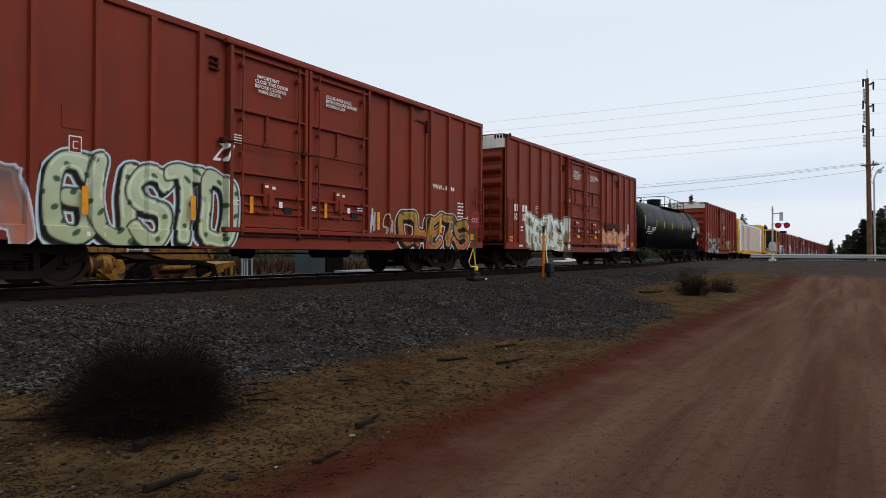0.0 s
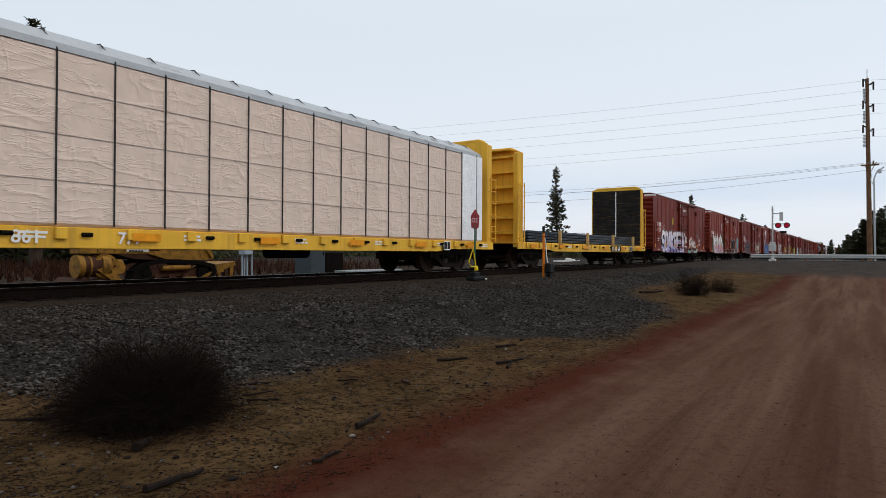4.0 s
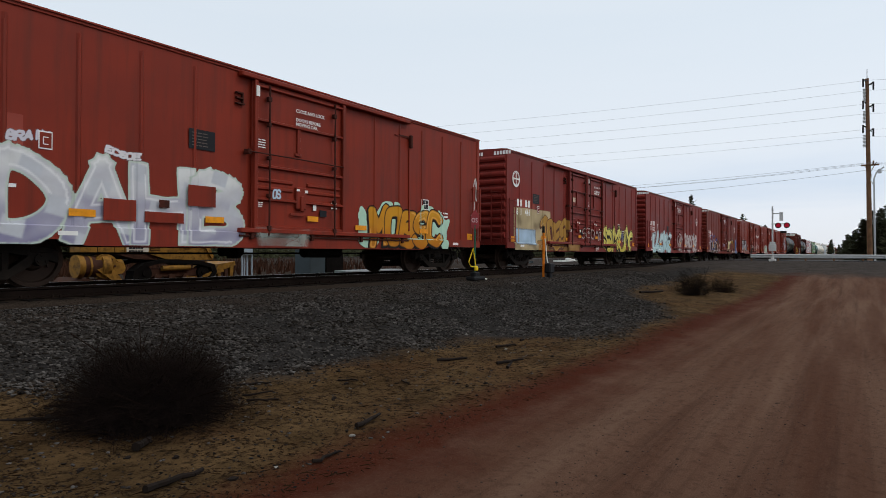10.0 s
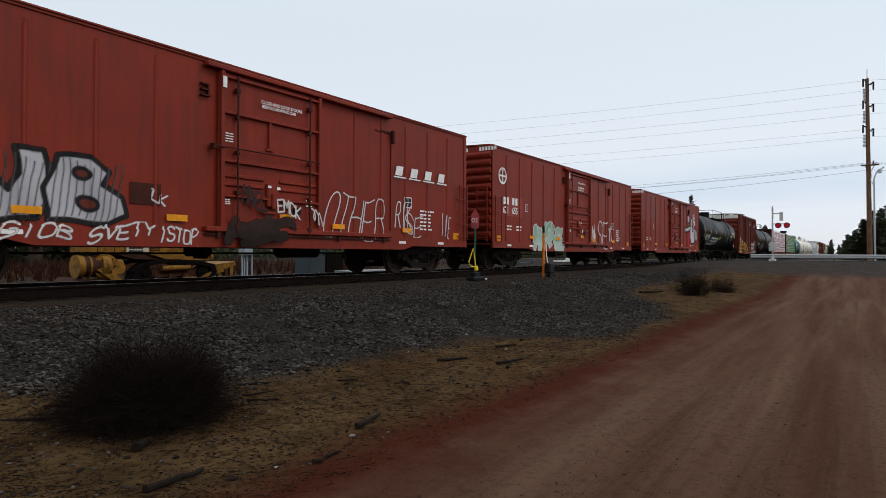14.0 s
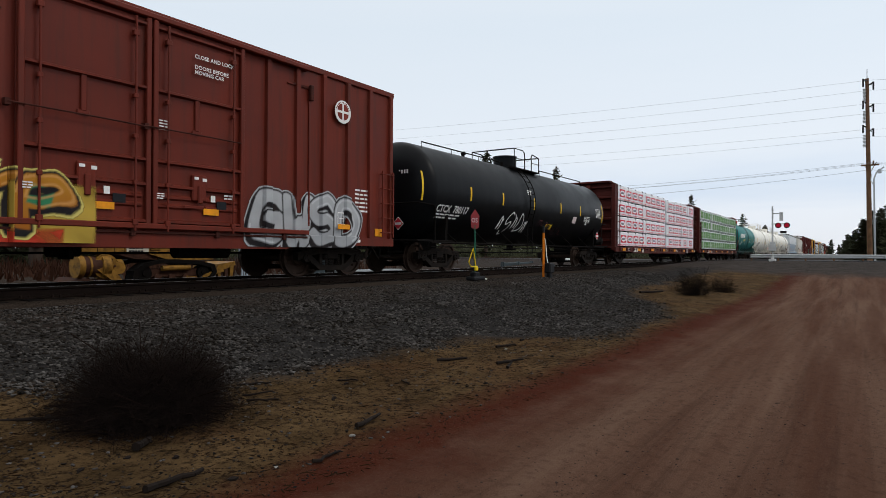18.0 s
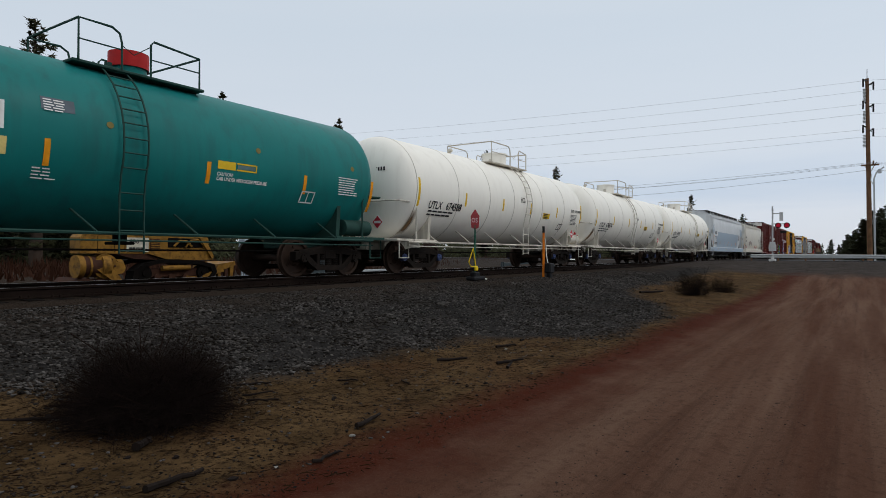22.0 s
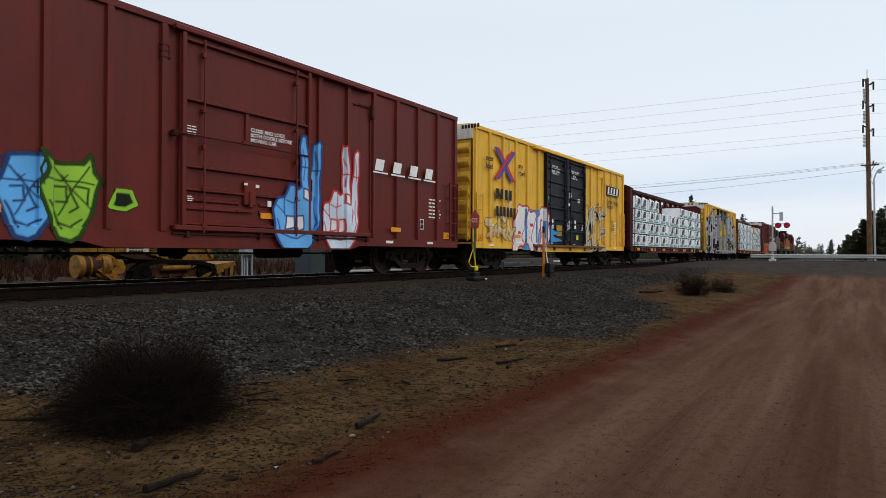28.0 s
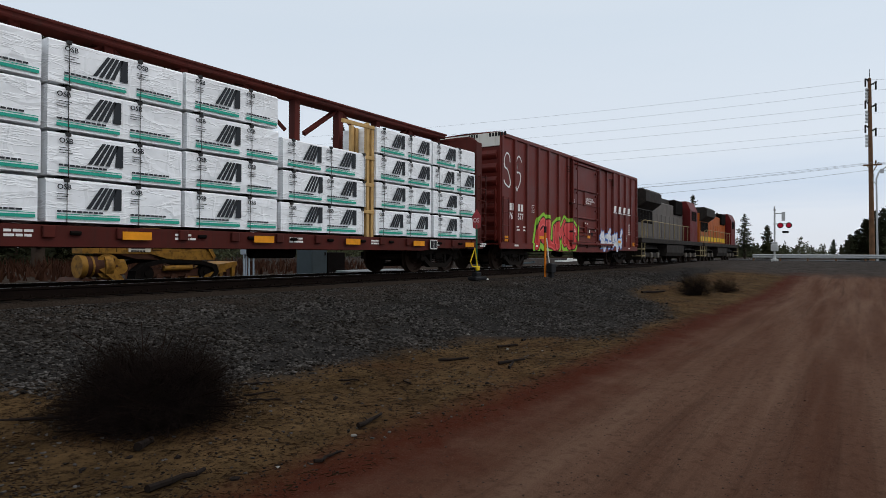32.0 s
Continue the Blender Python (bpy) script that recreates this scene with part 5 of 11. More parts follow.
        stripe(d, w * (0.27 if tape == "v" else 0.62), -0.09, 1.60 if tape == "v" else 1.36, *((0.09, 0.40) if tape == "v" else (0.34, 0.12)), REFLECT)
    a, b = rail or (doors[0][0] - 0.1, doors[-1][1] + 2.5)
    piece("door_rail", shared("drail%.2f" % (b - a), lambda: Shape().box(0, b - a, -0.16, 0.0, -0.05, 0.05, 0.015)), mat, car, pose(a, -side, eave - 0.10))
    piece("door_rail", shared("drail%.2f" % (b - a), lambda: None), rail_mat or mat, car, pose(a, -side, 0.90 if mat is YELLOW else 1.04))
    for x in np.arange(a + 0.3, b, 1.7):
        piece("rail_bracket", shared("bracket", lambda: Shape().box(-0.04, 0.04, -0.13, 0.0, -0.16, 0.0, 0.01)), HARDWARE if dmat is mat else rail_mat or mat, car, pose(float(x), -side, 0.88 if mat is YELLOW else 1.02))
    piece("door_stop", shared("dstop", lambda: Shape().box(-0.05, 0.05, -0.10, 0.0, -0.18, 0.18, 0.015).box(-0.5, -0.03, -0.03, 0, 0.10, 0.14)), HARDWARE if dmat is mat else mat, car, pose(b + 0.12, -side - 0.01, eave - 0.62))
    if mat is not YELLOW:
        piece("door_stop", shared("dhook", lambda: Shape().box(-0.10, 0.10, -0.07, 0.0, -0.13, -0.10).box(-0.10, 0.08, -0.07, 0.0, -0.02, 0.01).box(-0.10, 0.06, -0.07, 0.0, 0.09, 0.12).box(0.05, 0.08, -0.06, 0.0, -0.13, 0.12)), hard, car, pose(doors[0][0] - 0.30, -side - 0.01, eave - 0.60))
    piece("stop_frame", shared("sframe%.2f" % eave, lambda: Shape().box(-0.02, 0.02, -0.03, 0, 1.2, eave - 0.5).box(-0.65, -0.02, -0.03, 0, eave - 0.53, eave - 0.5)), mat, car, pose(b + 0.10, -side - 0.004, 0))
    piece("bottom_bar", shared("bbar%.2f" % (b - a), lambda: Shape().box(0, b - a, -0.10, -0.05, -0.02, 0.02, 0.006)), hard, car, pose(a, -side, 0.93))
    # ladders, grab irons, steps
    ladder(car, h - 0.52, -side - 0.02, 0.44, 1.0, 2.75, 5, mat)
    ladder(car, -h + 0.10, -side - 0.02, 0.42, 1.0, 2.6, 4, mat)
    ladder(car, -h - 0.02, -side + 0.55, 0.42, 1.0, 2.9, 5, mat, -90)
    piece("grab_iron", shared("endgrab", lambda: Shape().tube([(0, -1.2, 0), (-0.13, -1.2, 0), (-0.13, 0.6, 0), (0, 0.6, 0)], 0.014)), mat, car, pose(-h - 0.1, 0, 2.72))
    for x in (-h + 0.3, h - 0.3):
        piece("step", shared("step", lambda: Shape().tube([(-0.2, 0, 0.85), (-0.2, 0, 0.5), (0.2, 0, 0.5), (0.2, 0, 0.85)], 0.018)), UNDER, car, pose(x, -side, 0))
    # underframe
    piece("center_sill", shared("csill%.2f" % L, lambda: Shape().box(-h - 0.3, h + 0.3, -0.32, 0.32, 0.68, 0.98, 0.02)), UNDER, car)
    for x in np.arange(-h + 3.6, h - 3.4, 1.5):
        piece("crossbearer", shared("xbear", lambda: Shape().prism([(-1.4, 0.95), (-1.4, 0.85), (-0.4, 0.68), (0.4, 0.68), (1.4, 0.85), (1.4, 0.95)], "x", -0.06, 0.06)), UNDER, car, pose(float(x), 0, 0))
    piece("air_tank", shared("airtank", lambda: Shape().cyl((-0.6, 0, 0.62), (0.6, 0, 0.62), 0.16, n=14), 40), UNDER, car, pose(1.4, -0.75, 0))
    piece("brake_rod", shared("brod%.2f" % L, lambda: Shape().cyl((-h + 2.4, 0, 0.55), (h - 2.4, 0, 0.58), 0.02, n=6)), UNDER, car, pose(0, -0.45, 0))
    piece("brake_cylinder", shared("bcyl", lambda: Shape().cyl((-0.25, 0, 0.62), (0.25, 0, 0.62), 0.13, n=12).box(-0.05, 0.05, -0.3, 0.1, 0.45, 0.85, 0.02), 40), UNDER, car, pose(-1.2, -0.6, 0))
    for x in (-h + 1.9, h - 1.9):
        truck(car, x)
    couplers(car, h + 0.91, h)
    # lettering of the side
    y = -side - 0.006
    ink = TEXTW
    if num:
        bx, bz = (-h + 0.83, 2.36) if smooth else (-h + 0.72, 2.16)
        bars("company_marks", marks(2, 0.26, 0.17, 0.07) + [(0.68 + a, b, c, d) for a, b, c, d in marks(2, 0.26, 0.17, 0.07)], ink, car, bx, y - 0.007, bz)
        writing("car_number", num[0], 0.34, ink, car, bx - 0.04, y - 0.007, bz - 0.32, stretch_x=0.9)
        writing("car_number", num[1], 0.34, ink, car, bx + 0.66, y - 0.007, bz - 0.32, stretch_x=0.9)
    bars("weight_line", lines(2, 0.5, 0.055, 0.06, i, 2) + [(0.75 + a, b, c, e) for a, b, c, e in lines(2, 0.5, 0.055, 0.06, i + 5, 1)], ink, car, -h + 1.1, y, 1.55)
    bars("data_line", lines(6, 0.75, 0.045, 0.06, i + 9, 3), ink, car, *((h - 1.5, y, 2.15) if not smooth else (h - 2.5, y, 1.78)))
    p = stripe(car, h - (3.1 if smooth else 1.95), y - 0.004, 2.0 if smooth else 1.42, 0.36, 0.30, TEXTK, "black inspection panel in a white frame", "inspection_panel")
    bars("panel_frame", [(-0.18, 0.13, 0.36, 0.025), (-0.18, -0.15, 0.36, 0.025), (-0.18, -0.15, 0.02, 0.3), (0.16, -0.15, 0.02, 0.3), (0, -0.08, 0.02, 0.2), (-0.14, 0, 0.28, 0.015)], ink, p, 0, -0.006, 0)
    for x in (-h + 0.55, h - 0.55):
        stripe(car, x, y - 0.003, 1.12, 0.34, 0.20, REFLECT)
    for x in ((-5.05, -3.08, 2.36, 5.26) if tape == "v" else (-4.75, -2.25, 2.05, 4.8)):
        if smooth or abs(x) > 2.3:
            stripe(car, x, y - (0.036 if smooth else 0.09), 1.42 if tape == "v" else 1.22, *((0.10, 0.46) if tape == "v" else (0.42, 0.12)), REFLECT)
    for x in (-h + 1.2, -h + 3.0, h - 3.4, h - 1.5):
        stripe(car, x, -side - 0.062, 0.88, 0.3, 0.07, TEXTW, "", "stencil_patch")
    b = stripe(car, -h + 2.68, y - 0.003, 2.32, 0.2, 0.28, TEXTW, "", "clearance_box")
    bars("box_field", [(-0.085, -0.12, 0.17, 0.24)], mat, b, 0, -0.0055, 0)
    bars("box_mark", [(-0.04, -0.07, 0.08, 0.015), (-0.04, -0.07, 0.015, 0.12), (-0.04, 0.04, 0.08, 0.015)], ink, b, 0, -0.008, 0)
    return car, post_depth(side, posts, pw, pd, doors, d_out), y


def door_notes(car, doors, y, eave, both="", ink=TEXTW, form="spaced"):
    """The stencilled orders on the doors."""
    z = eave - 0.62
    if both:
        writing("door_writing", "  IMPORTANT\nCLOSE THIS DOOR\nBEFORE CLOSING\n   MAIN DOOR", 0.105, ink, car, doors[0][0] + (0.62 if both == "wide" else 0.5), y - 0.115, z - 0.05)
        writing("door_writing", "CLOSE AND LOCK\nBOTH DOORS BEFORE\nMOVING CAR" if both == "wide" else "CLOSE AND LOCK\n  BOTH DOORS\n     BEFORE\n MOVING CAR", 0.105, ink, car, doors[1][0] + (0.55 if both == "wide" else 0.48), y - 0.115, z - 0.05)
    else:
        a, b = doors[0]
        body, size, f = {"wide": ("CLOSE AND LOCK DOORS\n BEFORE MOVING CAR", 0.095, 0.36), "stepped": ("CLOSE AND LOCK\n      DOORS BEFORE\n      MOVING CAR", 0.115, 0.24),
                         "spaced": ("CLOSE AND LOCK\n\nDOORS BEFORE\nMOVING CAR", 0.105, 0.42), "low": ("CLOSE AND LOCK\nBOTH DOORS BEFORE\nMOVING CAR", 0.11, 0.48)}[form]
        writing("door_writing", body, size, ink, car, a + (b - a) * f, y - 0.115, z - (1.15 if form == "low" else 0.0))
    bars("door_note", lines(4, 0.26, 0.022, 0.03, 3, 2), ink, car, doors[0][0] + 0.13, y - 0.09, 2.95)
    bars("door_note", lines(3, 0.3, 0.03, 0.03, 4, 2), ink, car, doors[-1][1] - 0.45, y - 0.09, 1.75)


def wordmark(car, x, y, z, w, h):
    """A company's slanted white wordmark, as four plain slanted blocks over lines."""
    s, k = Shape(), w / 4
    for q in range(4):
        s.prism([(q * k, 0), (q * k + 0.45 * k, 0), (q * k + 0.45 * k + 0.25 * h, h), (q * k + 0.25 * h, h)], "z", 0, 0.003)
        s.box(q * k - 0.08 * k, q * k + 0.72 * k, -0.24 * h, -0.10 * h, 0, 0.003)
    return piece("wordmark", s.mesh("wordmark"), TEXTW, car, Matrix.Translation((x, y, z)) @ NEAR, "slanted white company mark")


SINGLE, DOUBLE = [(-1.38, 1.36)], [(-2.3, -0.2), (-0.16, 1.98)]
W_, K_ = (0.78, 0.78, 0.76), (0.012, 0.012, 0.014)


def boxcars():
    # double-door outside-post cars at the head of the clip
    c, dp, y = boxcar(0, 2.2, 17.9, "posts", RED_OLD, 4.90, DOUBLE, "faded red double-door boxcar with silver-green and orange graffiti", roof=RED_OLD, tape="v")
    door_notes(c, DOUBLE, y, 4.9, "wide")
    spray(c, "GUSTO", -5.75, -2.05, 0.66, 2.20, ((0.40, 0.45, 0.26), (0.52, 0.58, 0.42)), K_, (0.55, 0.66, 0.72), 0.135, 0.032, 0.035, dp, 3, slant=0.02, wob=0.05, accent=(0.05, 0.11, 0.06), dots=True, block=0.07, fat=True, square=0.35)
    spray(c, "EA", -7.5, -5.75, 0.70, 2.0, ((0.45, 0.16, 0.10), (0.16, 0.10, 0.10)), (0.50, 0.55, 0.62), None, 0.17, 0.03, 0, dp, 4, fat=True, square=0.5)
    spray(c, "CHETS", 3.1, 6.95, 0.70, 1.75, ((0.42, 0.10, 0.035), (0.36, 0.22, 0.04)), K_, (0.78, 0.76, 0.72), 0.11, 0.045, 0.025, dp, 5, block=0.09, accent=(0.10, 0.08, 0.06), fat=True, square=0.4)
    tag(c, "-I-", 1.82, 2.26, 0.92, 1.74, (0.55, 0.55, 0.58), dp, 7, 0.03)
    tag(c, "S-", 2.48, 3.0, 0.9, 1.6, (0.48, 0.36, 0.34), dp, 8, 0.02)
    tag(c, "ZI", -2.62, -2.25, 2.42, 2.78, W_, dp, 6, 0.025, 0.3)
    writing("side_writing", "WWW", 0.2, TEXTW, c, 4.9, y - 0.002, 2.52, stretch_x=0.9)
    bars("web_address", [(0.62, 0, 0.05, 0.04)] + [(0.76 + q * 0.13, 0, 0.09, 0.11) for q in range(4)], TEXTW, c, 4.9, y - 0.002, 2.53)
    stripe(c, -5.2, y - 0.003, 2.75, 0.36, 0.36, RED_OLD, "", "round_badge")
    c, dp, y = boxcar(1, 19.54, 35.24, "posts", RED_OLD, 4.86, DOUBLE, "faded red double-door boxcar with teal and pink graffiti", end_top="plain", num=("60", "32"), roof=RED_OLD)
    door_notes(c, DOUBLE, y, 4.86, "wide")
    buffed(c, -6.1, -1.9, 0.72, 1.6, (0.42, 0.30, 0.16), dp, 10, 0.7)
    spray(c, "FREDEM", -6.2, -2.0, 0.72, 2.08, ((0.55, 0.56, 0.50), (0.76, 0.78, 0.74)), (0.006, 0.10, 0.075), (0.50, 0.54, 0.48), 0.125, 0.035, 0.03, dp, 11, accent=(0.42, 0.36, 0.20), wob=0.10, slant=-0.03, fat=True, square=0.5)
    for a, b, v0, v1, s in ((-5.6, -4.9, 0.8, 1.5, 31), (-4.4, -3.9, 1.2, 1.9, 32), (-3.7, -3.1, 0.75, 1.2, 33), (-2.9, -2.4, 1.0, 1.6, 34)):
        buffed(c, a, b, v0, v1, (0.16, 0.10, 0.05), dp, s, 0.5, 0.3)
    stripe(c, 3.76, y - 0.08, 1.98, 2.1, 0.30, HARDWARE, "", "painted_patch")
    spray(c, "~~~~", 2.0, 6.2, 0.70, 1.10, ((0.05, 0.05, 0.22), (0.08, 0.07, 0.26)), None, None, 0.2, 0, 0, dp, 13, fat=True)
    spray(c, "ERTOK", 2.1, 6.1, 0.80, 1.75, ((0.66, 0.24, 0.17), (0.66, 0.30, 0.26)), (0.06, 0.04, 0.15), (0.60, 0.44, 0.08), 0.105, 0.03, 0.03, dp, 12, accent=(0.62, 0.40, 0.05), fat=True, square=0.6, wob=0.12)
    # excess-height car, one door
    one = [(-1.75, 1.5)]
    c, dp, y = boxcar(3, 54.55, 70.28, "posts", RED, 4.89, one, "red outside-post boxcar with a white-topped end and silver graffiti", end_top="EXCESS HEIGHT CAR", num=("19", "571"), rail=(-1.8, 3.6), roof=RED)
    door_notes(c, one, y, 4.89, form="low")
    buffed(c, -3.75, -2.2, 0.95, 1.95, (0.30, 0.066, 0.015), dp, 23, 0.9, 0.2)
    spray(c, "CRU", -6.9, -1.9, 0.66, 1.98, ((0.24, 0.24, 0.24), (0.38, 0.38, 0.37)), K_, (0.46, 0.49, 0.49), 0.145, 0.045, 0.03, dp, 21, slant=0.22, wob=0.03, block=0.10, fat=True, square=0.8)
    stripe(c, -3.03, y - 0.085, 1.27, 0.56, 0.40, HARDWARE, "dark notice board", "notice_board")
    figure(c, [((0.30, 0.07, 0.06), (0.30, 0.07, 0.06), 0.01, [(-3.22, 1.72), (-3.04, 1.92), (-2.86, 1.72), (-3.04, 1.53)])], dp, "faded diamond mark")
    stripe(c, -1.93, y - 0.085, 1.55, 0.34, 0.26, PINKPATCH, "", "painted_patch")
    spray(c, "TOOU", 2.05, 4.55, 0.93, 1.95, ((0.20, 0.21, 0.07), (0.32, 0.31, 0.13)), (0.05, 0.05, 0.02), None, 0.15, 0.03, 0, dp, 22, fat=True, slant=0.02, wob=0.05)
    # the long row of red boxcars with ribbed ends
    rows = [(6, 111.17, 126.94, ("781", "039"), "lavender and white graffiti"), (7, 128.76, 144.83, ("781", "831"), "pink and black graffiti"),
            (8, 146.65, 162.86, ("783", "233"), "grey and cream graffiti"), (9, 164.7, 180.61, ("622", "303"), "white letters and blue graffiti"),
            (10, 182.55, 198.5, ("622", "736"), "white and orange graffiti"), (11, 200.45, 216.21, ("621", "441"), "tan and yellow graffiti"),
            (12, 218.1, 234.1, ("781", "872"), "pale blue graffiti"), (13, 236.02, 251.95, ("781", "477"), "blue and white scrawls"),
            (14, 253.89, 269.8, None, "silver bubble graffiti"), (15, 271.53, 287.3, ("621", "655"), "green and white graffiti"),
            (16, 289.26, 305.11, None, "a large silver painted shape")]
    forms = {6: "wide", 7: "wide", 8: "wide", 14: "wide", 12: "stepped", 13: "stepped"}
    paints = {6: RED_BROWN, 8: RED_BROWN, 13: RED_BROWN, 9: RED_MAROON, 11: RED_MAROON, 12: RED_MAROON}
    cars = {}
    for i, a, b, num, words in rows:
        doors = DOUBLE if i == 11 else SINGLE
        red = paints.get(i, RED)
        c, dp, y = boxcar(i, a, b, "smooth", red, 4.34, doors, "red boxcar with ribbed ends and " + words, num=num, rail=(-4.4, 4.0) if i == 11 else (-1.7, 4.0), roof=red, tape="v" if i in (7, 13) else "h")
        door_notes(c, doors if i != 11 else doors[1:], y, 4.34, form=forms.get(i, "spaced"))
        stripe(c, -1.32 if i != 11 else -0.06, y - 0.165, 3.95, 0.09, 0.22, TEXTW, "", "white_tab")
        cars[i] = (c, dp, y)
        if i in (7, 8, 12, 13):
            emblem(c, 5.4 if i == 7 else 5.95, y - 0.02, 3.1, 0.28)
        if i in (9, 10, 11, 15, 16):
            emblem(c, -7.15 if i != 16 else 5.95, y - 0.02, 3.35, 0.3)
        boards = {8: (-3.02, 1.66), 9: (-2.37, 1.94), 10: (-2.53, 2.75), 11: (-5.41, 2.73), 12: (-2.78, 2.26), 13: (-2.82, 1.65), 14: (-2.85, 1.62)}
        if i in boards:
            n = stripe(c, boards[i][0], y - 0.012, boards[i][1], 0.57, 0.38, DOORBLACK if i not in (9, 14) else HARDWARE, "dark notice board", "notice_board")
            if i in (8, 10, 11, 12):
                bars("board_lines", lines(5, 0.42, 0.02, 0.04, i, 3), surface("faded_lettering", (0.10, 0.08, 0.07), 0.7), n, -0.22, -0.007, 0.11)
        if num:
            for x in (-h_mid(a, b) + 1.36, -h_mid(a, b) + 2.06):
                stripe(c, x, y + 0.007, 2.3, 0.62, 0.72, PINKPATCH, "", "painted_patch")
    p = {i: (cars[i][0], cars[i][1]) for i in cars}
    c, dp = p[6]
    spray(c, "SOAKREW", -6.0, 0.05, 0.68, 2.16, ((0.24, 0.20, 0.50), (0.86, 0.83, 0.83)), K_, (0.34, 0.30, 0.33), 0.15, 0.03, 0.02, dp, 31, slant=0.03, wob=0.02, fat=True, block=0.13, accent=(0.66, 0.46, 0.50), square=0.35)
    tag(c, "LOS", 0.1, 0.62, 1.42, 1.86, W_, dp, 33, 0.03)
    tag(c, "MAKE", 0.05, 0.62, 0.98, 1.22, W_, dp, 34, 0.022)
    spray(c, "BEMSL", 1.4, 4.75, 0.68, 1.76, ((0.20, 0.50, 0.44), (0.66, 0.42, 0.40)), (0.26, 0.08, 0.07), None, 0.10, 0.025, 0, dp, 32, accent=(0.24, 0.55, 0.48), fat=True, wob=0.12, square=0.5, cover=0.9)
    n = stripe(c, -2.95, -1.468, 2.84, 0.64, 0.44, TEXTK, "black notice plate with yellow lines", "notice_plate")
    bars("plate_lines", lines(5, 0.56, 0.045, 0.03, 2, 3) + [(-0.02, 0.07, 0.60, 0.015), (-0.02, -0.34, 0.60, 0.015)], TEXTY, n, -0.28, -0.007, 0.12)
    c, dp = p[7]
    buffed(c, -7.2, -1.2, 0.72, 2.35, (0.075, 0.055, 0.025), dp, 40, 0.85, 0.3)
    buffed(c, -1.3, 1.9, 0.72, 1.35, (0.060, 0.045, 0.022), dp, 47, 0.7, 0.3)
    spray(c, "EYRO", -5.95, -1.5, 0.68, 2.22, ((0.60, 0.27, 0.34), (0.80, 0.74, 0.72)), K_, (0.82, 0.84, 0.82), 0.165, 0.045, 0.05, dp, 41, fat=True, wob=0.16, slant=-0.25, block=0.06, square=0.75, split=0.48, jag=0.035, shade=(0.10, 0.26, 0.30))
    spray(c, "LSRL", 1.55, 6.1, 0.74, 2.12, ((0.012, 0.012, 0.014), (0.016, 0.016, 0.018)), (0.78, 0.79, 0.78), None, 0.215, 0.035, 0, dp, 42, slant=0.0, fat=True, wob=0.10)
    tag(c, "LORDS", 1.75, 2.35, 1.92, 2.06, W_, dp, 45, 0.014)
    tag(c, "LORDS", -1.3, -0.5, 0.74, 0.86, W_, dp, 46, 0.014)
    figure(c, [((0.16, 0.42, 0.50), (0.40, 0.62, 0.66), 0.02, [(6.2, 2.05), (6.35, 2.25), (6.6, 2.1), (6.75, 2.28), (6.95, 2.1), (7.1, 2.15), (7.15, 1.6), (7.0, 1.1), (6.75, 0.98), (6.45, 1.1), (6.3, 1.5)]),
               (None, K_, 0.018, [(6.4, 1.75), (6.55, 1.85), (6.65, 1.7), (6.6, 1.3), (6.8, 1.25)]), (None, K_, 0.018, [(6.75, 1.8), (6.95, 1.85), (7.0, 1.65)]), (None, K_, 0.018, [(6.45, 1.45), (6.35, 2.1)])], dp, "teal painted shape with black lines")
    tag(c, "NSBK", -2.73, -2.0, 3.10, 3.42, (0.50, 0.42, 0.44), dp, 44, 0.025, 0.0, 0.85)
    tag(c, "DRED", -2.73, -2.05, 2.78, 3.02, (0.50, 0.42, 0.44), dp, 48, 0.022, 0.0, 0.8)
    buffed(c, -2.8, -2.1, 2.05, 2.7, (0.10, 0.07, 0.075), dp, 49, 0.7, 0.2)
    c, dp = p[8]
    buffed(c, -6.3, -2.1, 0.72, 1.75, (0.055, 0.030, 0.040), dp, 50, 0.8, 0.3)
    spray(c, "RSEGNE", -6.3, -2.1, 0.72, 1.85, ((0.055, 0.022, 0.030), (0.035, 0.045, 0.065)), (0.22, 0.235, 0.26), None, 0.10, 0.022, 0, dp, 51, fat=True, wob=0.16, slant=0.2, square=0.5, accent=(0.11, 0.02, 0.04))
    for word, a, b, v0, v1, s in (("O", -5.65, -5.24, 1.98, 2.25, 53), ("Z", -4.88, -4.46, 1.86, 2.2, 54), ("K", -4.02, -3.71, 1.85, 2.29, 55), ("Y", -3.25, -2.98, 1.92, 2.31, 56), ("M", -2.52, -2.0, 1.82, 2.27, 57), ("EK", -0.98, -0.55, 1.62, 2.0, 58), ("RIK", -0.95, -0.15, 1.42, 1.72, 59), ("DEKUTE", 1.8, 2.95, 1.84, 2.15, 61), ("ELL", 5.2, 5.8, 1.75, 2.05, 62), ("VISE", 6.1, 7.2, 1.72, 2.1, 63)):
        tag(c, word, a, b, v0, v1, (0.66, 0.66, 0.68), dp, s, 0.02, 0.2)
    spray(c, "VIOLY", 1.65, 6.0, 0.74, 1.66, ((0.40, 0.40, 0.34), (0.72, 0.68, 0.54)), (0.05, 0.045, 0.04), (0.74, 0.72, 0.64), 0.105, 0.025, 0.04, dp, 52, fat=True, wob=0.14, slant=0.25, square=0.6, jag=0.02)
    c, dp = p[9]
    spray(c, "PK", -5.75, -4.08, 2.82, 3.92, ((0.78, 0.78, 0.77), (0.82, 0.82, 0.8)), (0.06, 0.055, 0.05), None, 0.125, 0.02, 0, dp, 61, slant=-0.02, wob=0.02, fat=True)
    tag(c, "PK", -5.65, -5.05, 2.35, 2.78, W_, dp, 62, 0.03, 0.3)
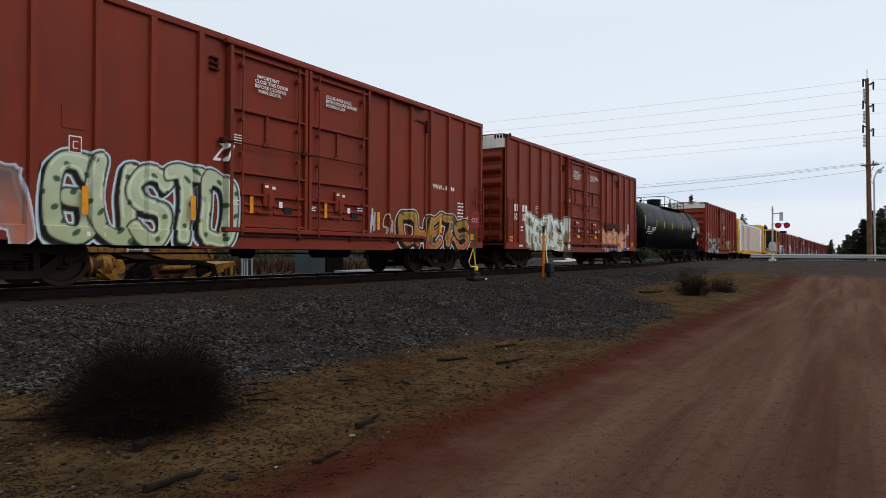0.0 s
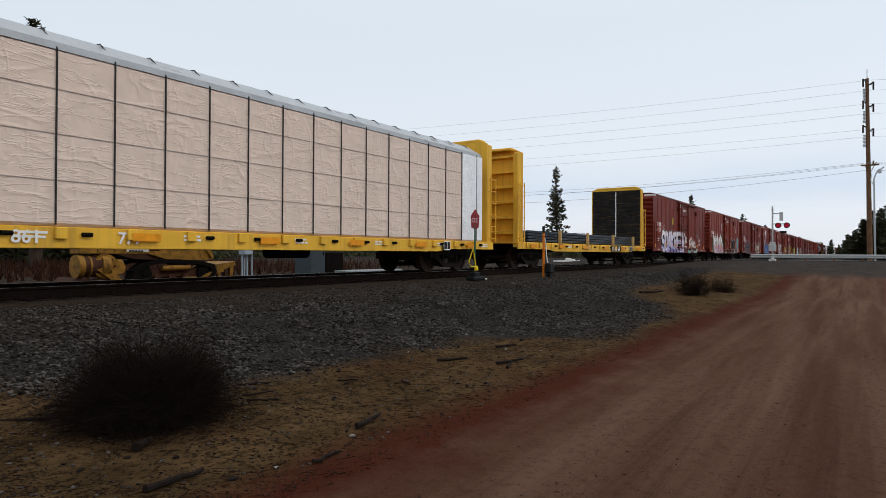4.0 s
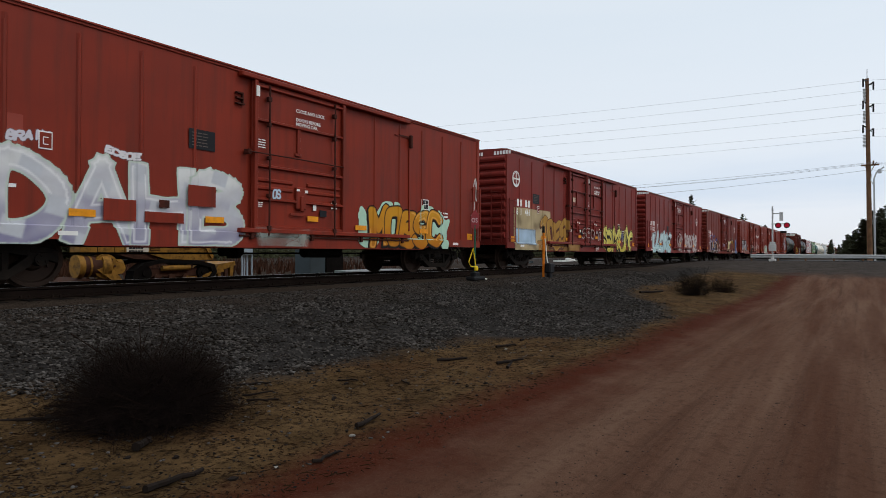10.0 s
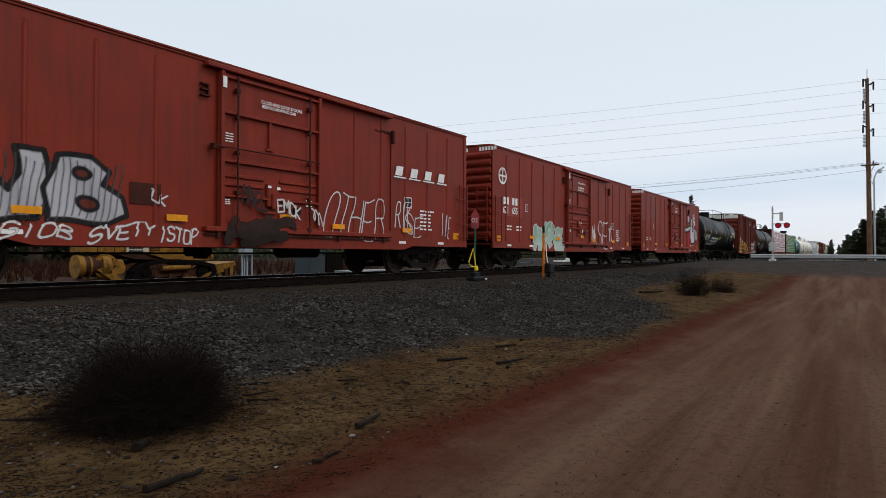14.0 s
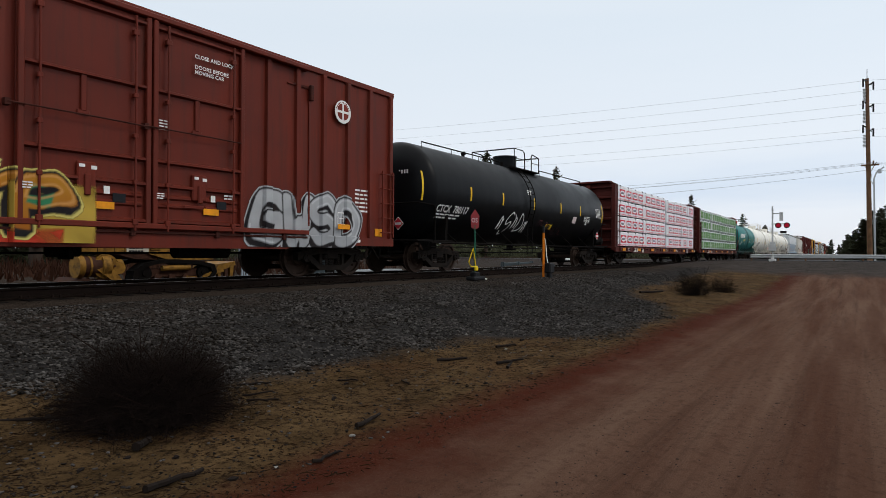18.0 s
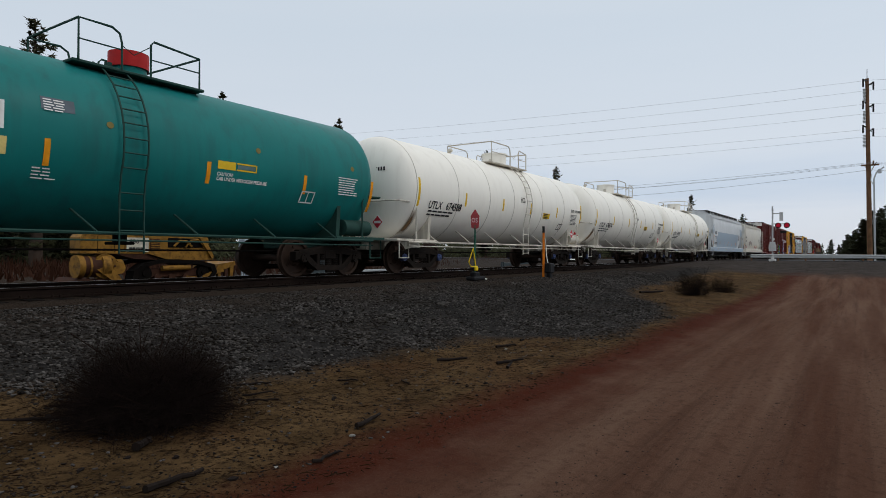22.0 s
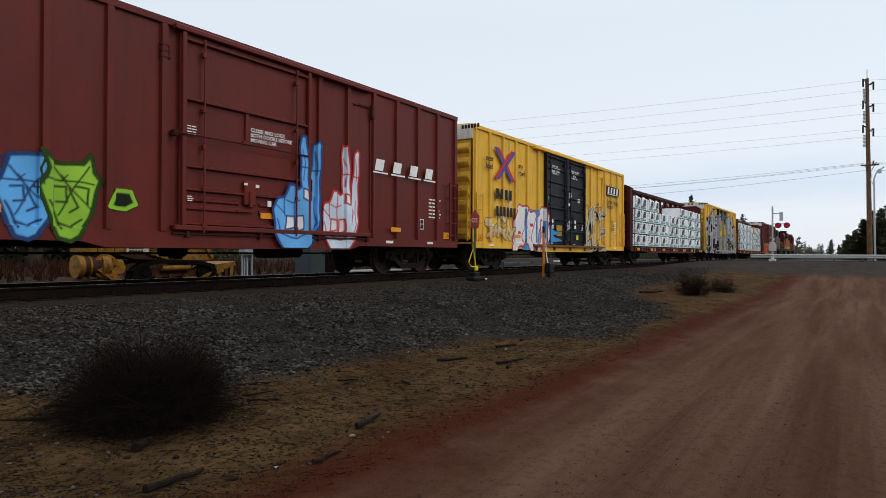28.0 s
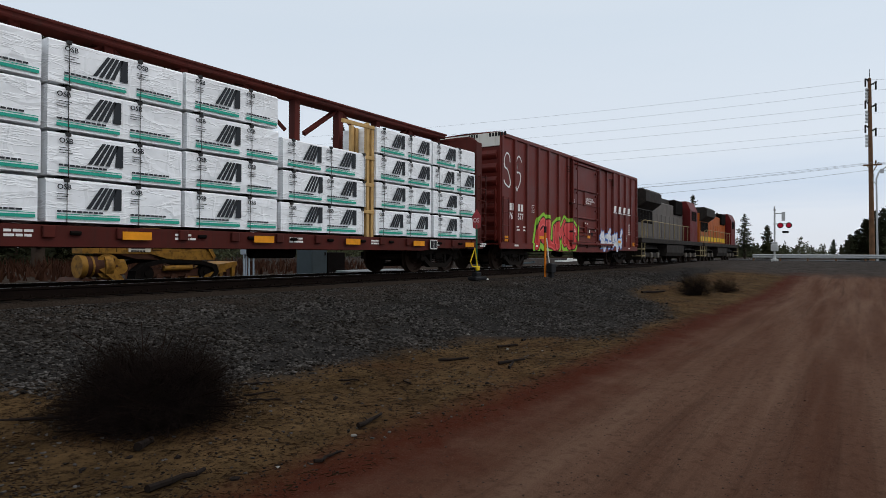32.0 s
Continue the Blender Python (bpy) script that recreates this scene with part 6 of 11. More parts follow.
    tag(c, "X", -5.2, -5.0, 2.24, 2.42, W_, dp, 60, 0.025)
    buffed(c, -4.25, -3.8, 1.6, 2.95, (0.17, 0.045, 0.008), dp, 65, 0.9, 0.12)
    buffed(c, -6.9, -1.3, 0.72, 1.95, (0.030, 0.018, 0.018), dp, 66, 0.85, 0.25)
    spray(c, "SAKEW", -6.9, -1.35, 0.70, 2.02, ((0.022, 0.075, 0.30), (0.055, 0.14, 0.40)), (0.50, 0.62, 0.72), K_, 0.145, 0.03, 0.03, dp, 63, fat=True, wob=0.12, slant=0.22, block=0.08, square=0.7, accent=(0.20, 0.32, 0.50), jag=0.03)
    spray(c, "AINHA", 1.6, 6.0, 0.74, 1.78, ((0.10, 0.085, 0.08), (0.25, 0.225, 0.21)), (0.13, 0.05, 0.04), None, 0.13, 0.025, 0, dp, 64, cover=0.9, fat=True, square=0.9, wob=0.03)
    buffed(c, 2.2, 6.5, 0.70, 1.05, (0.22, 0.20, 0.19), dp, 67, 0.7, 0.15)
    tag(c, "AGEM", -0.78, -0.12, 1.50, 1.84, (0.60, 0.56, 0.46), dp, 68, 0.02)
    tag(c, "KGA", 0.35, 0.92, 1.55, 1.87, (0.60, 0.56, 0.46), dp, 69, 0.02)
    tag(c, "TVE", -1.9, -1.4, 1.95, 2.1, W_, dp, 160, 0.018)
    c, dp = p[10]
    spray(c, "IDAHB", -7.4, -1.45, 0.68, 2.18, ((0.25, 0.24, 0.36), (0.70, 0.71, 0.70)), (0.50, 0.58, 0.50), None, 0.165, 0.03, 0, dp, 71, slant=0.0, fat=True, wob=0.02, square=0.9, accent=(0.52, 0.54, 0.58), cover=0.97)
    tag(c, "BRAIN", -5.85, -5.25, 2.25, 2.42, (0.62, 0.60, 0.66), dp, 73, 0.02, 0.1)
    tag(c, "ECSOE", -4.38, -3.75, 2.2, 2.34, (0.70, 0.68, 0.70), dp, 74, 0.02, 0.1)
    for x, z, w, h in ((-4.14, 1.30, 0.56, 0.37), (-3.32, 1.21, 0.76, 0.19), (-2.55, 1.66, 0.60, 0.40), (-3.33, 1.46, 0.2, 0.14)):
        stripe(c, x, y + 0.0 - 0.055, z, w, h, RED if w > 0.3 else HARDWARE, "", "painted_patch")
    spray(c, "~~~~~~~", 1.75, 6.3, 0.80, 1.90, ((0.40, 0.62, 0.48), (0.46, 0.68, 0.54)), None, None, 0.16, 0, 0, dp, 75, fat=True, wob=0.2)
    spray(c, "MOBSC", 2.2, 5.75, 0.70, 1.86, ((0.44, 0.15, 0.012), (0.60, 0.28, 0.02)), K_, None, 0.13, 0.035, 0, dp, 72, fat=True, wob=0.05, block=0.05, square=0.3)
    tag(c, "SS", 7.35, 7.75, 1.6, 3.1, (0.60, 0.56, 0.54), dp, 76, 0.025)
    tag(c, "OS", -0.95, -0.7, 1.68, 1.9, (0.45, 0.55, 0.66), dp, 77, 0.02)
    buffed(c, -1.5, 0.3, 0.72, 1.25, (0.40, 0.44, 0.40), dp, 78, 0.55, 0.3)
    c, dp = p[11]
    buffed(c, -7.3, -4.0, 0.72, 2.34, (0.42, 0.33, 0.19), dp, 81, 1.0, 0.04, "cream rolled-on paint")
    buffed(c, -5.3, -1.05, 0.72, 1.15, (0.30, 0.16, 0.055), dp, 84, 1.0, 0.08)
    buffed(c, -7.2, -5.35, 0.85, 1.6, (0.36, 0.48, 0.60), dp, 85, 0.95, 0.15)
    spray(c, "TOES", -5.2, -2.3, 0.80, 2.02, ((0.34, 0.17, 0.035), (0.40, 0.22, 0.05)), (0.13, 0.055, 0.025), None, 0.15, 0.03, 0, dp, 83, fat=True, wob=0.10, slant=0.1, block=0.06, shade=(0.10, 0.045, 0.03))
    for w, a, b, v0, v1, s in (("SEO", -0.9, 0.7, 1.3, 1.75, 86), ("OC", 1.2, 1.7, 1.2, 1.6, 87), ("ZM", 0.9, 1.3, 0.74, 0.9, 88)):
        tag(c, w, a, b, v0, v1, (0.45, 0.36, 0.33), dp, s, 0.02)
    buffed(c, 1.9, 6.9, 1.0, 2.15, (0.10, 0.11, 0.18), dp, 89, 0.6, 0.4)
    spray(c, "SMUY", 2.0, 6.95, 0.70, 1.95, ((0.52, 0.42, 0.06), (0.68, 0.60, 0.16)), K_, (0.62, 0.55, 0.14), 0.13, 0.045, 0.02, dp, 82, fat=True, wob=0.13, slant=0.25, square=0.7, block=0.10, jag=0.03)
    stripe(c, -1.71, -1.56, 2.97, 0.27, 0.20, surface("label_paper", (0.62, 0.50, 0.36), 0.7), "", "paper_label")
    c, dp = p[12]
    spray(c, "LUCKE", -6.8, -2.15, 0.68, 1.98, ((0.38, 0.56, 0.58), (0.52, 0.66, 0.68)), K_, (0.62, 0.72, 0.73), 0.19, 0.04, 0.035, dp, 91, fat=True, wob=0.13, slant=0.18, square=0.25)
    stripe(c, -2.72, -1.53, 1.62, 0.58, 0.18, DOORBLACK, "", "notice_board")
    tag(c, "TKO", -2.3, -1.75, 1.70, 1.93, (0.62, 0.70, 0.72), dp, 94, 0.03)
    spray(c, "OSDOG", 1.35, 6.05, 0.80, 2.02, ((0.40, 0.33, 0.32), (0.50, 0.44, 0.43)), (0.66, 0.62, 0.60), None, 0.13, 0.028, 0, dp, 92, cover=0.85, fat=True, wob=0.10, accent=(0.16, 0.05, 0.04))
    tag(c, "-O-O-", -1.1, 0.75, 1.2, 1.9, (0.60, 0.54, 0.52), dp, 93, 0.025)
    tag(c, "UWU", -0.7, 0.5, 0.80, 1.3, (0.60, 0.54, 0.52), dp, 95, 0.025)
    for a, b, v0, v1, s in ((-2.95, -2.5, 2.6, 3.1, 96), (-2.1, -1.6, 2.5, 2.9, 97), (-0.9, -0.3, 2.6, 3.0, 98)):
        tag(c, "-", a, b, v0, v1, (0.28, 0.12, 0.10), dp, s, 0.03, 0.1, 0.6)
    c, dp = p[13]
    buffed(c, -6.4, -3.0, 0.72, 1.75, (0.055, 0.024, 0.018), dp, 106, 0.9, 0.3)
    spray(c, "OO", -6.5, -4.25, 0.95, 2.25, ((0.05, 0.10, 0.34), (0.06, 0.12, 0.38)), None, None, 0.042, 0, 0, dp, 101, fat=True, wob=0.12)
    for a, b, v0, v1, s in ((-6.5, -4.3, 0.75, 1.85, 102), (-4.35, -3.0, 0.75, 1.70, 107)):
        spray(c, "OS" if s == 102 else "D", a, b, v0, v1, ((0.55, 0.55, 0.56), (0.68, 0.68, 0.68)), None, None, 0.032, 0, 0, dp, s, wob=0.12)
    buffed(c, -3.95, -3.25, 1.72, 2.08, (0.04, 0.09, 0.36), dp, 108, 1.0, 0.12)
    tag(c, "-I-", -2.9, -2.1, 0.80, 1.08, (0.58, 0.54, 0.5), dp, 105, 0.025)
    tag(c, "OS", -2.36, -2.1, 1.40, 1.56, W_, dp, 109, 0.02)
    tag(c, "SOK", -2.34, -2.1, 1.26, 1.36, W_, dp, 110, 0.014)
    tag(c, "DIRKS", -1.22, -0.40, 1.34, 1.62, (0.42, 0.38, 0.58), dp, 116, 0.03)
    spray(c, "FUIT", 1.2, 3.72, 0.86, 1.92, ((0.62, 0.50, 0.22), (0.76, 0.70, 0.48)), K_, None, 0.13, 0.035, 0, dp, 103, fat=True, wob=0.06, block=0.07, square=0.8, jag=0.02)
    tag(c, "GATE", 4.2, 4.75, 1.66, 1.86, (0.62, 0.42, 0.05), dp, 117, 0.022)
    spray(c, "O", 5.05, 5.8, 1.0, 2.02, ((0.075, 0.035, 0.02), (0.09, 0.045, 0.025)), (0.03, 0.015, 0.012), None, 0.26, 0.03, 0, dp, 118, fat=True, cover=0.9)
    figure(c, [((0.05, 0.16, 0.44), (0.45, 0.52, 0.60), 0.02, [(6.5, 2.06), (7.05, 2.08), (7.0, 1.75), (7.1, 1.3), (7.25, 0.72), (6.3, 0.72), (6.5, 1.3), (6.58, 1.75)]), (None, (0.3, 0.42, 0.6), 0.02, [(6.62, 1.9), (6.95, 1.9)]), (None, (0.3, 0.42, 0.6), 0.02, [(6.45, 0.9), (7.1, 0.9)])], dp, "blue painted bottle shape")
    tag(c, "SUERDICA", 4.1, 6.2, 0.72, 0.86, (0.60, 0.50, 0.42), dp, 119, 0.016)
    c, dp = p[14]
    grey, ring = (0.44, 0.43, 0.455), lambda x, z, rx, rz: [(x + rx * math.cos(a * 0.449), z + rz * math.sin(a * 0.449)) for a in range(14)]
    hatch = [(None, (0.07, 0.065, 0.07), 0.011, [(x, 1.12 + 0.05 * math.sin(x * 9)), (x + 0.10, 1.55), (x + 0.12 + 0.03 * math.sin(x * 5), 2.02 + 0.05 * math.sin(x * 7))]) for x in np.arange(-6.75, -3.35, 0.115).tolist()]
    figure(c, [(grey, K_, 0.045, ring(-6.15, 1.60, 0.70, 0.56)), (grey, K_, 0.045, [(-5.55, 2.15), (-5.2, 2.12), (-5.15, 1.7), (-4.98, 1.5), (-4.86, 1.75), (-4.9, 2.15), (-4.5, 2.18), (-4.4, 1.5), (-4.6, 1.12), (-5.1, 1.05), (-5.5, 1.3)]),
               (grey, K_, 0.045, [(-4.45, 1.1), (-4.5, 1.6), (-4.3, 2.12), (-3.8, 2.16), (-3.5, 1.92), (-3.6, 1.72), (-3.25, 1.5), (-3.2, 1.2), (-3.5, 1.05)])] + hatch + [((0.13, 0.03, 0.02), K_, 0.04, ring(-6.1, 1.62, 0.20, 0.17)), ((0.13, 0.03, 0.02), K_, 0.035, ring(-3.95, 1.86, 0.13, 0.09)), ((0.13, 0.03, 0.02), K_, 0.035, ring(-3.85, 1.38, 0.16, 0.11)), (None, K_, 0.03, [(-4.45, 1.15), (-4.5, 1.6), (-4.3, 2.1)])], dp, "silver bubble letters with hatched shading")
    for w, a, b, v0, v1, s, k in (("HTLK", -3.2, -2.45, 1.48, 1.70, 121, 0.022), ("SVETY", -3.9, -2.75, 0.78, 1.04, 122, 0.024), ("ISTOP", -2.7, -1.8, 0.80, 1.10, 123, 0.022), ("GIOB", -5.2, -4.1, 0.74, 0.98, 124, 0.022), ("EMCK", -0.05, 0.68, 1.40, 1.70, 125, 0.024), ("OTHER", 1.45, 3.75, 0.95, 2.0, 112, 0.022), ("RIK", 4.2, 5.0, 1.3, 2.05, 113, 0.024), ("SE", 4.6, 5.55, 1.1, 1.7, 126, 0.022), ("IIE", 6.4, 7.0, 1.1, 1.8, 127, 0.02), ("-", 0.9, 1.5, 1.2, 1.7, 128, 0.02), ("MAEL", -0.95, -0.2, 1.5, 1.9, 129, 0.03)):
        tag(c, w, a, b, v0, v1, (0.62, 0.57, 0.55) if s != 129 else (0.03, 0.02, 0.02), dp, s, k * 0.75, 0.15, wob=0.07)
    spray(c, "~~", -1.45, 0.5, 0.72, 1.36, ((0.012, 0.008, 0.007), (0.035, 0.02, 0.018)), None, None, 0.12, 0, 0, dp, 114, cover=0.7, fat=True)
    wordmark(c, 4.25, cars[14][2] - 0.03, 2.72, 2.75, 0.26)
    c, dp = p[15]
    spray(c, "ANRHE", -4.9, -1.7, 0.72, 1.8, ((0.45, 0.52, 0.46), (0.22, 0.36, 0.28)), (0.62, 0.66, 0.62), None, 0.14, 0.03, 0, dp, 121, fat=True, wob=0.14, square=0.5)
    tag(c, "-SE-", 1.5, 4.7, 0.85, 2.2, (0.66, 0.63, 0.60), dp, 122, 0.03)
    c, dp = p[16]
    # a bent silver shape with striped cuffs
    S_ = (0.56, 0.56, 0.58)
    figure(c, [((0.34, 0.02, 0.03), (0.34, 0.02, 0.03), 0.06, [(3.9, 1.2), (4.7, 1.25), (4.95, 1.9), (4.7, 2.4), (4.0, 2.3)]), (S_, K_, 0.05, [(3.2, 2.5), (4.9, 2.72), (5.0, 2.5), (4.4, 2.3), (3.4, 2.2)]), (S_, K_, 0.05, [(3.9, 3.5), (4.5, 3.45), (4.7, 3.1), (4.4, 2.9), (4.0, 3.0)]),
               (S_, K_, 0.055, [(5.20, 3.30), (5.66, 3.36), (5.42, 2.80), (5.48, 2.36), (5.75, 2.36), (6.1, 2.50), (6.5, 2.62), (6.27, 1.48), (5.9, 1.40), (5.2, 1.42), (4.97, 1.75), (4.93, 2.4), (5.05, 2.9)]),
               (K_, K_, 0.02, [(6.45, 2.60), (6.98, 2.36), (6.75, 1.9), (6.45, 1.46), (6.27, 1.46)]), (S_, S_, 0.01, [(6.62, 2.46), (6.72, 2.42), (6.50, 1.66), (6.42, 1.68)]), (S_, S_, 0.01, [(6.82, 2.36), (6.90, 2.32), (6.68, 1.72), (6.60, 1.74)]),
               (K_, K_, 0.02, [(5.62, 2.78), (5.95, 3.12), (6.1, 2.98), (5.75, 2.62)]), (S_, S_, 0.01, [(5.68, 2.92), (5.88, 3.10), (5.94, 3.05), (5.74, 2.86)]), (S_, S_, 0.01, [(5.74, 2.74), (5.98, 2.96), (6.03, 2.90), (5.80, 2.70)]),
               ((0.45, 0.43, 0.50), (0.34, 0.33, 0.40), 0.02, [(5.60, 2.52), (5.9, 2.68), (6.15, 2.66), (5.95, 2.52), (5.70, 2.40)]), ((0.50, 0.05, 0.05), (0.50, 0.05, 0.05), 0.03, [(6.15, 3.0), (6.5, 3.2), (6.62, 2.95), (6.45, 2.76)]), (W_, W_, 0.02, [(6.26, 3.08), (6.42, 3.16), (6.54, 3.04), (6.52, 2.84), (6.38, 2.80)]),
               ((0.46, 0.42, 0.44), (0.46, 0.42, 0.44), 0.03, [(6.98, 2.36), (7.15, 2.1), (7.2, 1.9), (7.02, 1.6), (6.8, 1.7)])], dp, "bent silver painted shape with black and white stripes")
    # shorter orange-red car with a white-topped end
    two = [(-2.3, -0.2), (-0.16, 1.8)]
    c, dp, y = boxcar(18, 324.67, 338.25, "posts", RED_WORN, 4.88, two, "worn red double-door boxcar with a white-topped end", end_top="plain", num=("727", "743"), rail=(-4.2, 3.6), roof=RED_WORN)
    door_notes(c, two[1:], y, 4.88)
    emblem(c, 4.75, y - 0.08, 4.02, 0.28)
    buffed(c, -6.1, -1.1, 0.72, 1.70, (0.42, 0.28, 0.045), dp, 140, 1.0, 0.10)
    buffed(c, -6.05, -5.2, 0.9, 1.6, (0.26, 0.25, 0.28), dp, 143, 0.8, 0.15)
    buffed(c, -4.9, -1.6, 0.72, 0.98, (0.50, 0.04, 0.02), dp, 144, 0.9, 0.08)
    spray(c, "REGTP", -5.5, -1.3, 0.82, 1.76, ((0.34, 0.10, 0.01), (0.44, 0.19, 0.02)), K_, (0.60, 0.50, 0.14), 0.10, 0.035, 0.03, dp, 141, accent=(0.03, 0.20, 0.09), block=0.08, fat=True, square=0.7, wob=0.08, slant=-0.1)
    tag(c, "SEMTY", -4.45, -3.8, 1.86, 2.06, (0.55, 0.50, 0.16), dp, 145, 0.025)
    tag(c, "EMS", -2.95, -2.5, 1.82, 1.98, (0.55, 0.50, 0.16), dp, 146, 0.022)
    spray(c, "GWSD", 1.85, 5.5, 0.70, 1.95, ((0.30, 0.31, 0.32), (0.44, 0.45, 0.46)), K_, (0.42, 0.43, 0.44), 0.135, 0.035, 0.03, dp, 142, fat=True, wob=0.05, block=0.08, square=0.5)
    # brown cars towards the rear
    for i, a, b, num in ((28, 488.55, 504.49, None), (29, 505.9, 521.83, ("761", "598")), (34, 596.67, 612.75, ("761", "577"))):
        c, dp, y = boxcar(i, a, b, "posts", BROWN, 4.85, [(-1.65, 1.6)], "dark brown boxcar with a white company mark and bright graffiti" if i > 28 else "dark brown outside-post boxcar with a white company mark", end_top="plain", num=num, rail=(-1.8, 3.7), roof=BROWN)
        door_notes(c, [(-1.65, 1.6)], y, 4.85, form="low")
        wordmark(c, 3.9, y - 0.08, 2.75, 3.0, 0.30)
        cars[i] = (c, dp, y)
    c, dp, y = cars[28]
    spray(c, "--", 6.1, 7.3, 1.35, 2.05, ((0.4, 0.3, 0.36), (0.5, 0.4, 0.45)), None, None, 0.02, 0, 0, dp, 151)
    c, dp, y = cars[29]
    painted_mask(c, dp, -5.42, 0.86, 2.22, (0.012, 0.016, 0.022), (0.24, 0.52, 0.04), (0.2, 0.45, 0.05), True, "black painted mask shape outlined in green")
    painted_mask(c, dp, -4.60, 0.88, 2.08, (0.12, 0.42, 0.80), (0.02, 0.05, 0.16), (0.02, 0.05, 0.16), False, "blue painted mask shape")
    painted_mask(c, dp, -4.02, 0.95, 2.17, (0.30, 0.56, 0.05), (0.02, 0.06, 0.01), (0.02, 0.05, 0.01), True, "green painted mask shape")
    for x, z in ((-5.95, 0.80), (-2.95, 1.36)):
        figure(c, [((0.012, 0.016, 0.012), (0.26, 0.54, 0.04), 0.035, [(x, z), (x + 0.15, z + 0.28), (x + 0.42, z + 0.25), (x + 0.5, z + 0.05), (x + 0.3, z - 0.05)])], dp)
    painted_hand(c, dp, 0.50, 1.0, (0.14, 0.42, 0.80), (0.02, 0.06, 0.22), "blue painted hand shape with two raised fingers")
    painted_hand(c, dp, 2.05, 0.90, (0.62, 0.72, 0.82), (0.50, 0.03, 0.03), "white painted hand shape outlined in red")
    c, dp, y = cars[34]
    spray(c, "RUMS", -5.4, -1.2, 0.72, 2.0, ((0.55, 0.05, 0.05), (0.68, 0.10, 0.10)), K_, (0.28, 0.55, 0.06), 0.20, 0.05, 0.14, dp, 171)
    spray(c, "~~~", 1.6, 5.6, 0.72, 1.85, ((0.62, 0.64, 0.66), (0.72, 0.72, 0.72)), (0.10, 0.22, 0.55), None, 0.22, 0.05, 0, dp, 172)
    for x, s in ((-7.6, 173), (-6.75, 174)):
        spray(c, "S", x - 0.3, x + 0.3, 2.9, 4.15, (W_, W_), None, None, 0.025, 0, 0, dp, s)
    # yellow cars with black doors
    for i, a, b, words in ((30, 522.83, 538.53, "red-blue and silver graffiti"), (32, 559.85, 575.5, "covered in silver graffiti")):
        c, dp, y = boxcar(i, a, b, "posts", YELLOW, 4.83, DOUBLE, "yellow boxcar with black double doors, " + words, end_top="plain", door_mat=DOORBLACK, rail=(-3.4, 4.4), roof=YELLOW, rail_mat=ROD_SILVER if i == 32 else RAIL_RUST, sill_mat=SILLSILVER if i == 32 else None)
        door_notes(c, DOUBLE, y, 4.83, "wide" if i == 32 else "narrow")
        cars[i] = (c, dp, y)
    c, dp, y = cars[30]
    for x, z, w, h, m, nm in ((-1.72, 1.86, 0.20, 0.62, TEXTK, "notice_plate"), (0.70, 1.92, 0.20, 0.62, TEXTK, "notice_plate"), (-1.02, 1.55, 0.56, 0.44, OCHREPLATE, "notice_plate"), (-0.1, 1.2, 0.10, 0.46, REFLECT, "reflector"), (0.98, 1.30, 0.26, 0.20, LIMEPLATE, "notice_plate"), (0.02, 2.72, 0.24, 0.10, TEXTW, "white_label")):
        stripe(c, x, y - 0.125, z, w, h, m, "", nm)
    for x, z in ((-1.72, 1.86), (0.70, 1.92)):
        part("round_decal", Shape().cyl((x, y - 0.138, z + 0.06), (x, y - 0.134, z + 0.06), 0.085, n=20), TEXTW, c)
        part("letter_decal", Shape().box(x - 0.08, x + 0.08, y - 0.138, y - 0.134, z - 0.24, z - 0.09), TEXTW, c)
    for x, z, n in ((-2.2, 2.1, 4), (-1.9, 0.98, 1), (0.02, 3.2, 4), (1.0, 3.0, 3), (1.55, 1.85, 3), (0.5, 0.98, 1)):
        bars("door_decal", lines(n, 0.32, 0.035, 0.035, n + int(10 * z), 2), TEXTW, c, x, y - 0.13, z)
    tag(c, "MSTC", -0.3, 0.22, 1.6, 1.95, (0.6, 0.6, 0.6), dp, 187, 0.022)
    for k in (-1, 1):
        for name, mat, off in (("red_stroke", SIGNRED, -0.09), ("blue_stroke", SIGNBLUE, 0.10)):
            pts = [(-5.75 + k * (u * 0.62 + off + d), 3.74 + u * 0.55) for u, d in ((-1, -0.09), (1, -0.09), (1, 0.09), (-1, 0.09))]
            part(name, Shape().prism(pts, "y", y - 0.088 - (k + 1) * 0.002, y - 0.083), mat, c, "painted cross stroke")
    writing("side_writing", "next\nload", 0.28, TEXTK, c, -7.15, y - 0.10, 3.75)
    writing("side_writing", "any\nroad", 0.28, TEXTK, c, -4.75, y - 0.10, 3.75)
    stripe(c, 5.9, y - 0.085, 3.78, 1.95, 0.46, TEXTK, "black sign with a white company mark", "company_sign")
    wordmark(c, 5.1, y - 0.095, 3.66, 1.75, 0.30)
    writing("side_writing", "Railcar Pooling\nExperts", 0.27, TEXTK, c, 5.1, y - 0.082, 3.15)
    writing("side_writing", "RIP\nTHIS\nJUNK", 0.2, TEXTK, c, 5.72, y - 0.082, 2.15)
    bars("company_marks", marks(4, 0.36, 0.2, 0.12) + [(q * 0.26, -0.6, 0.17, 0.34) for q in range(6)], TEXTK, c, -6.4, y - 0.082, 2.5)
    buffed(c, -4.4, -2.3, 0.72, 2.35, (0.06, 0.32, 0.62), dp, 188, 1.0, 0.12)
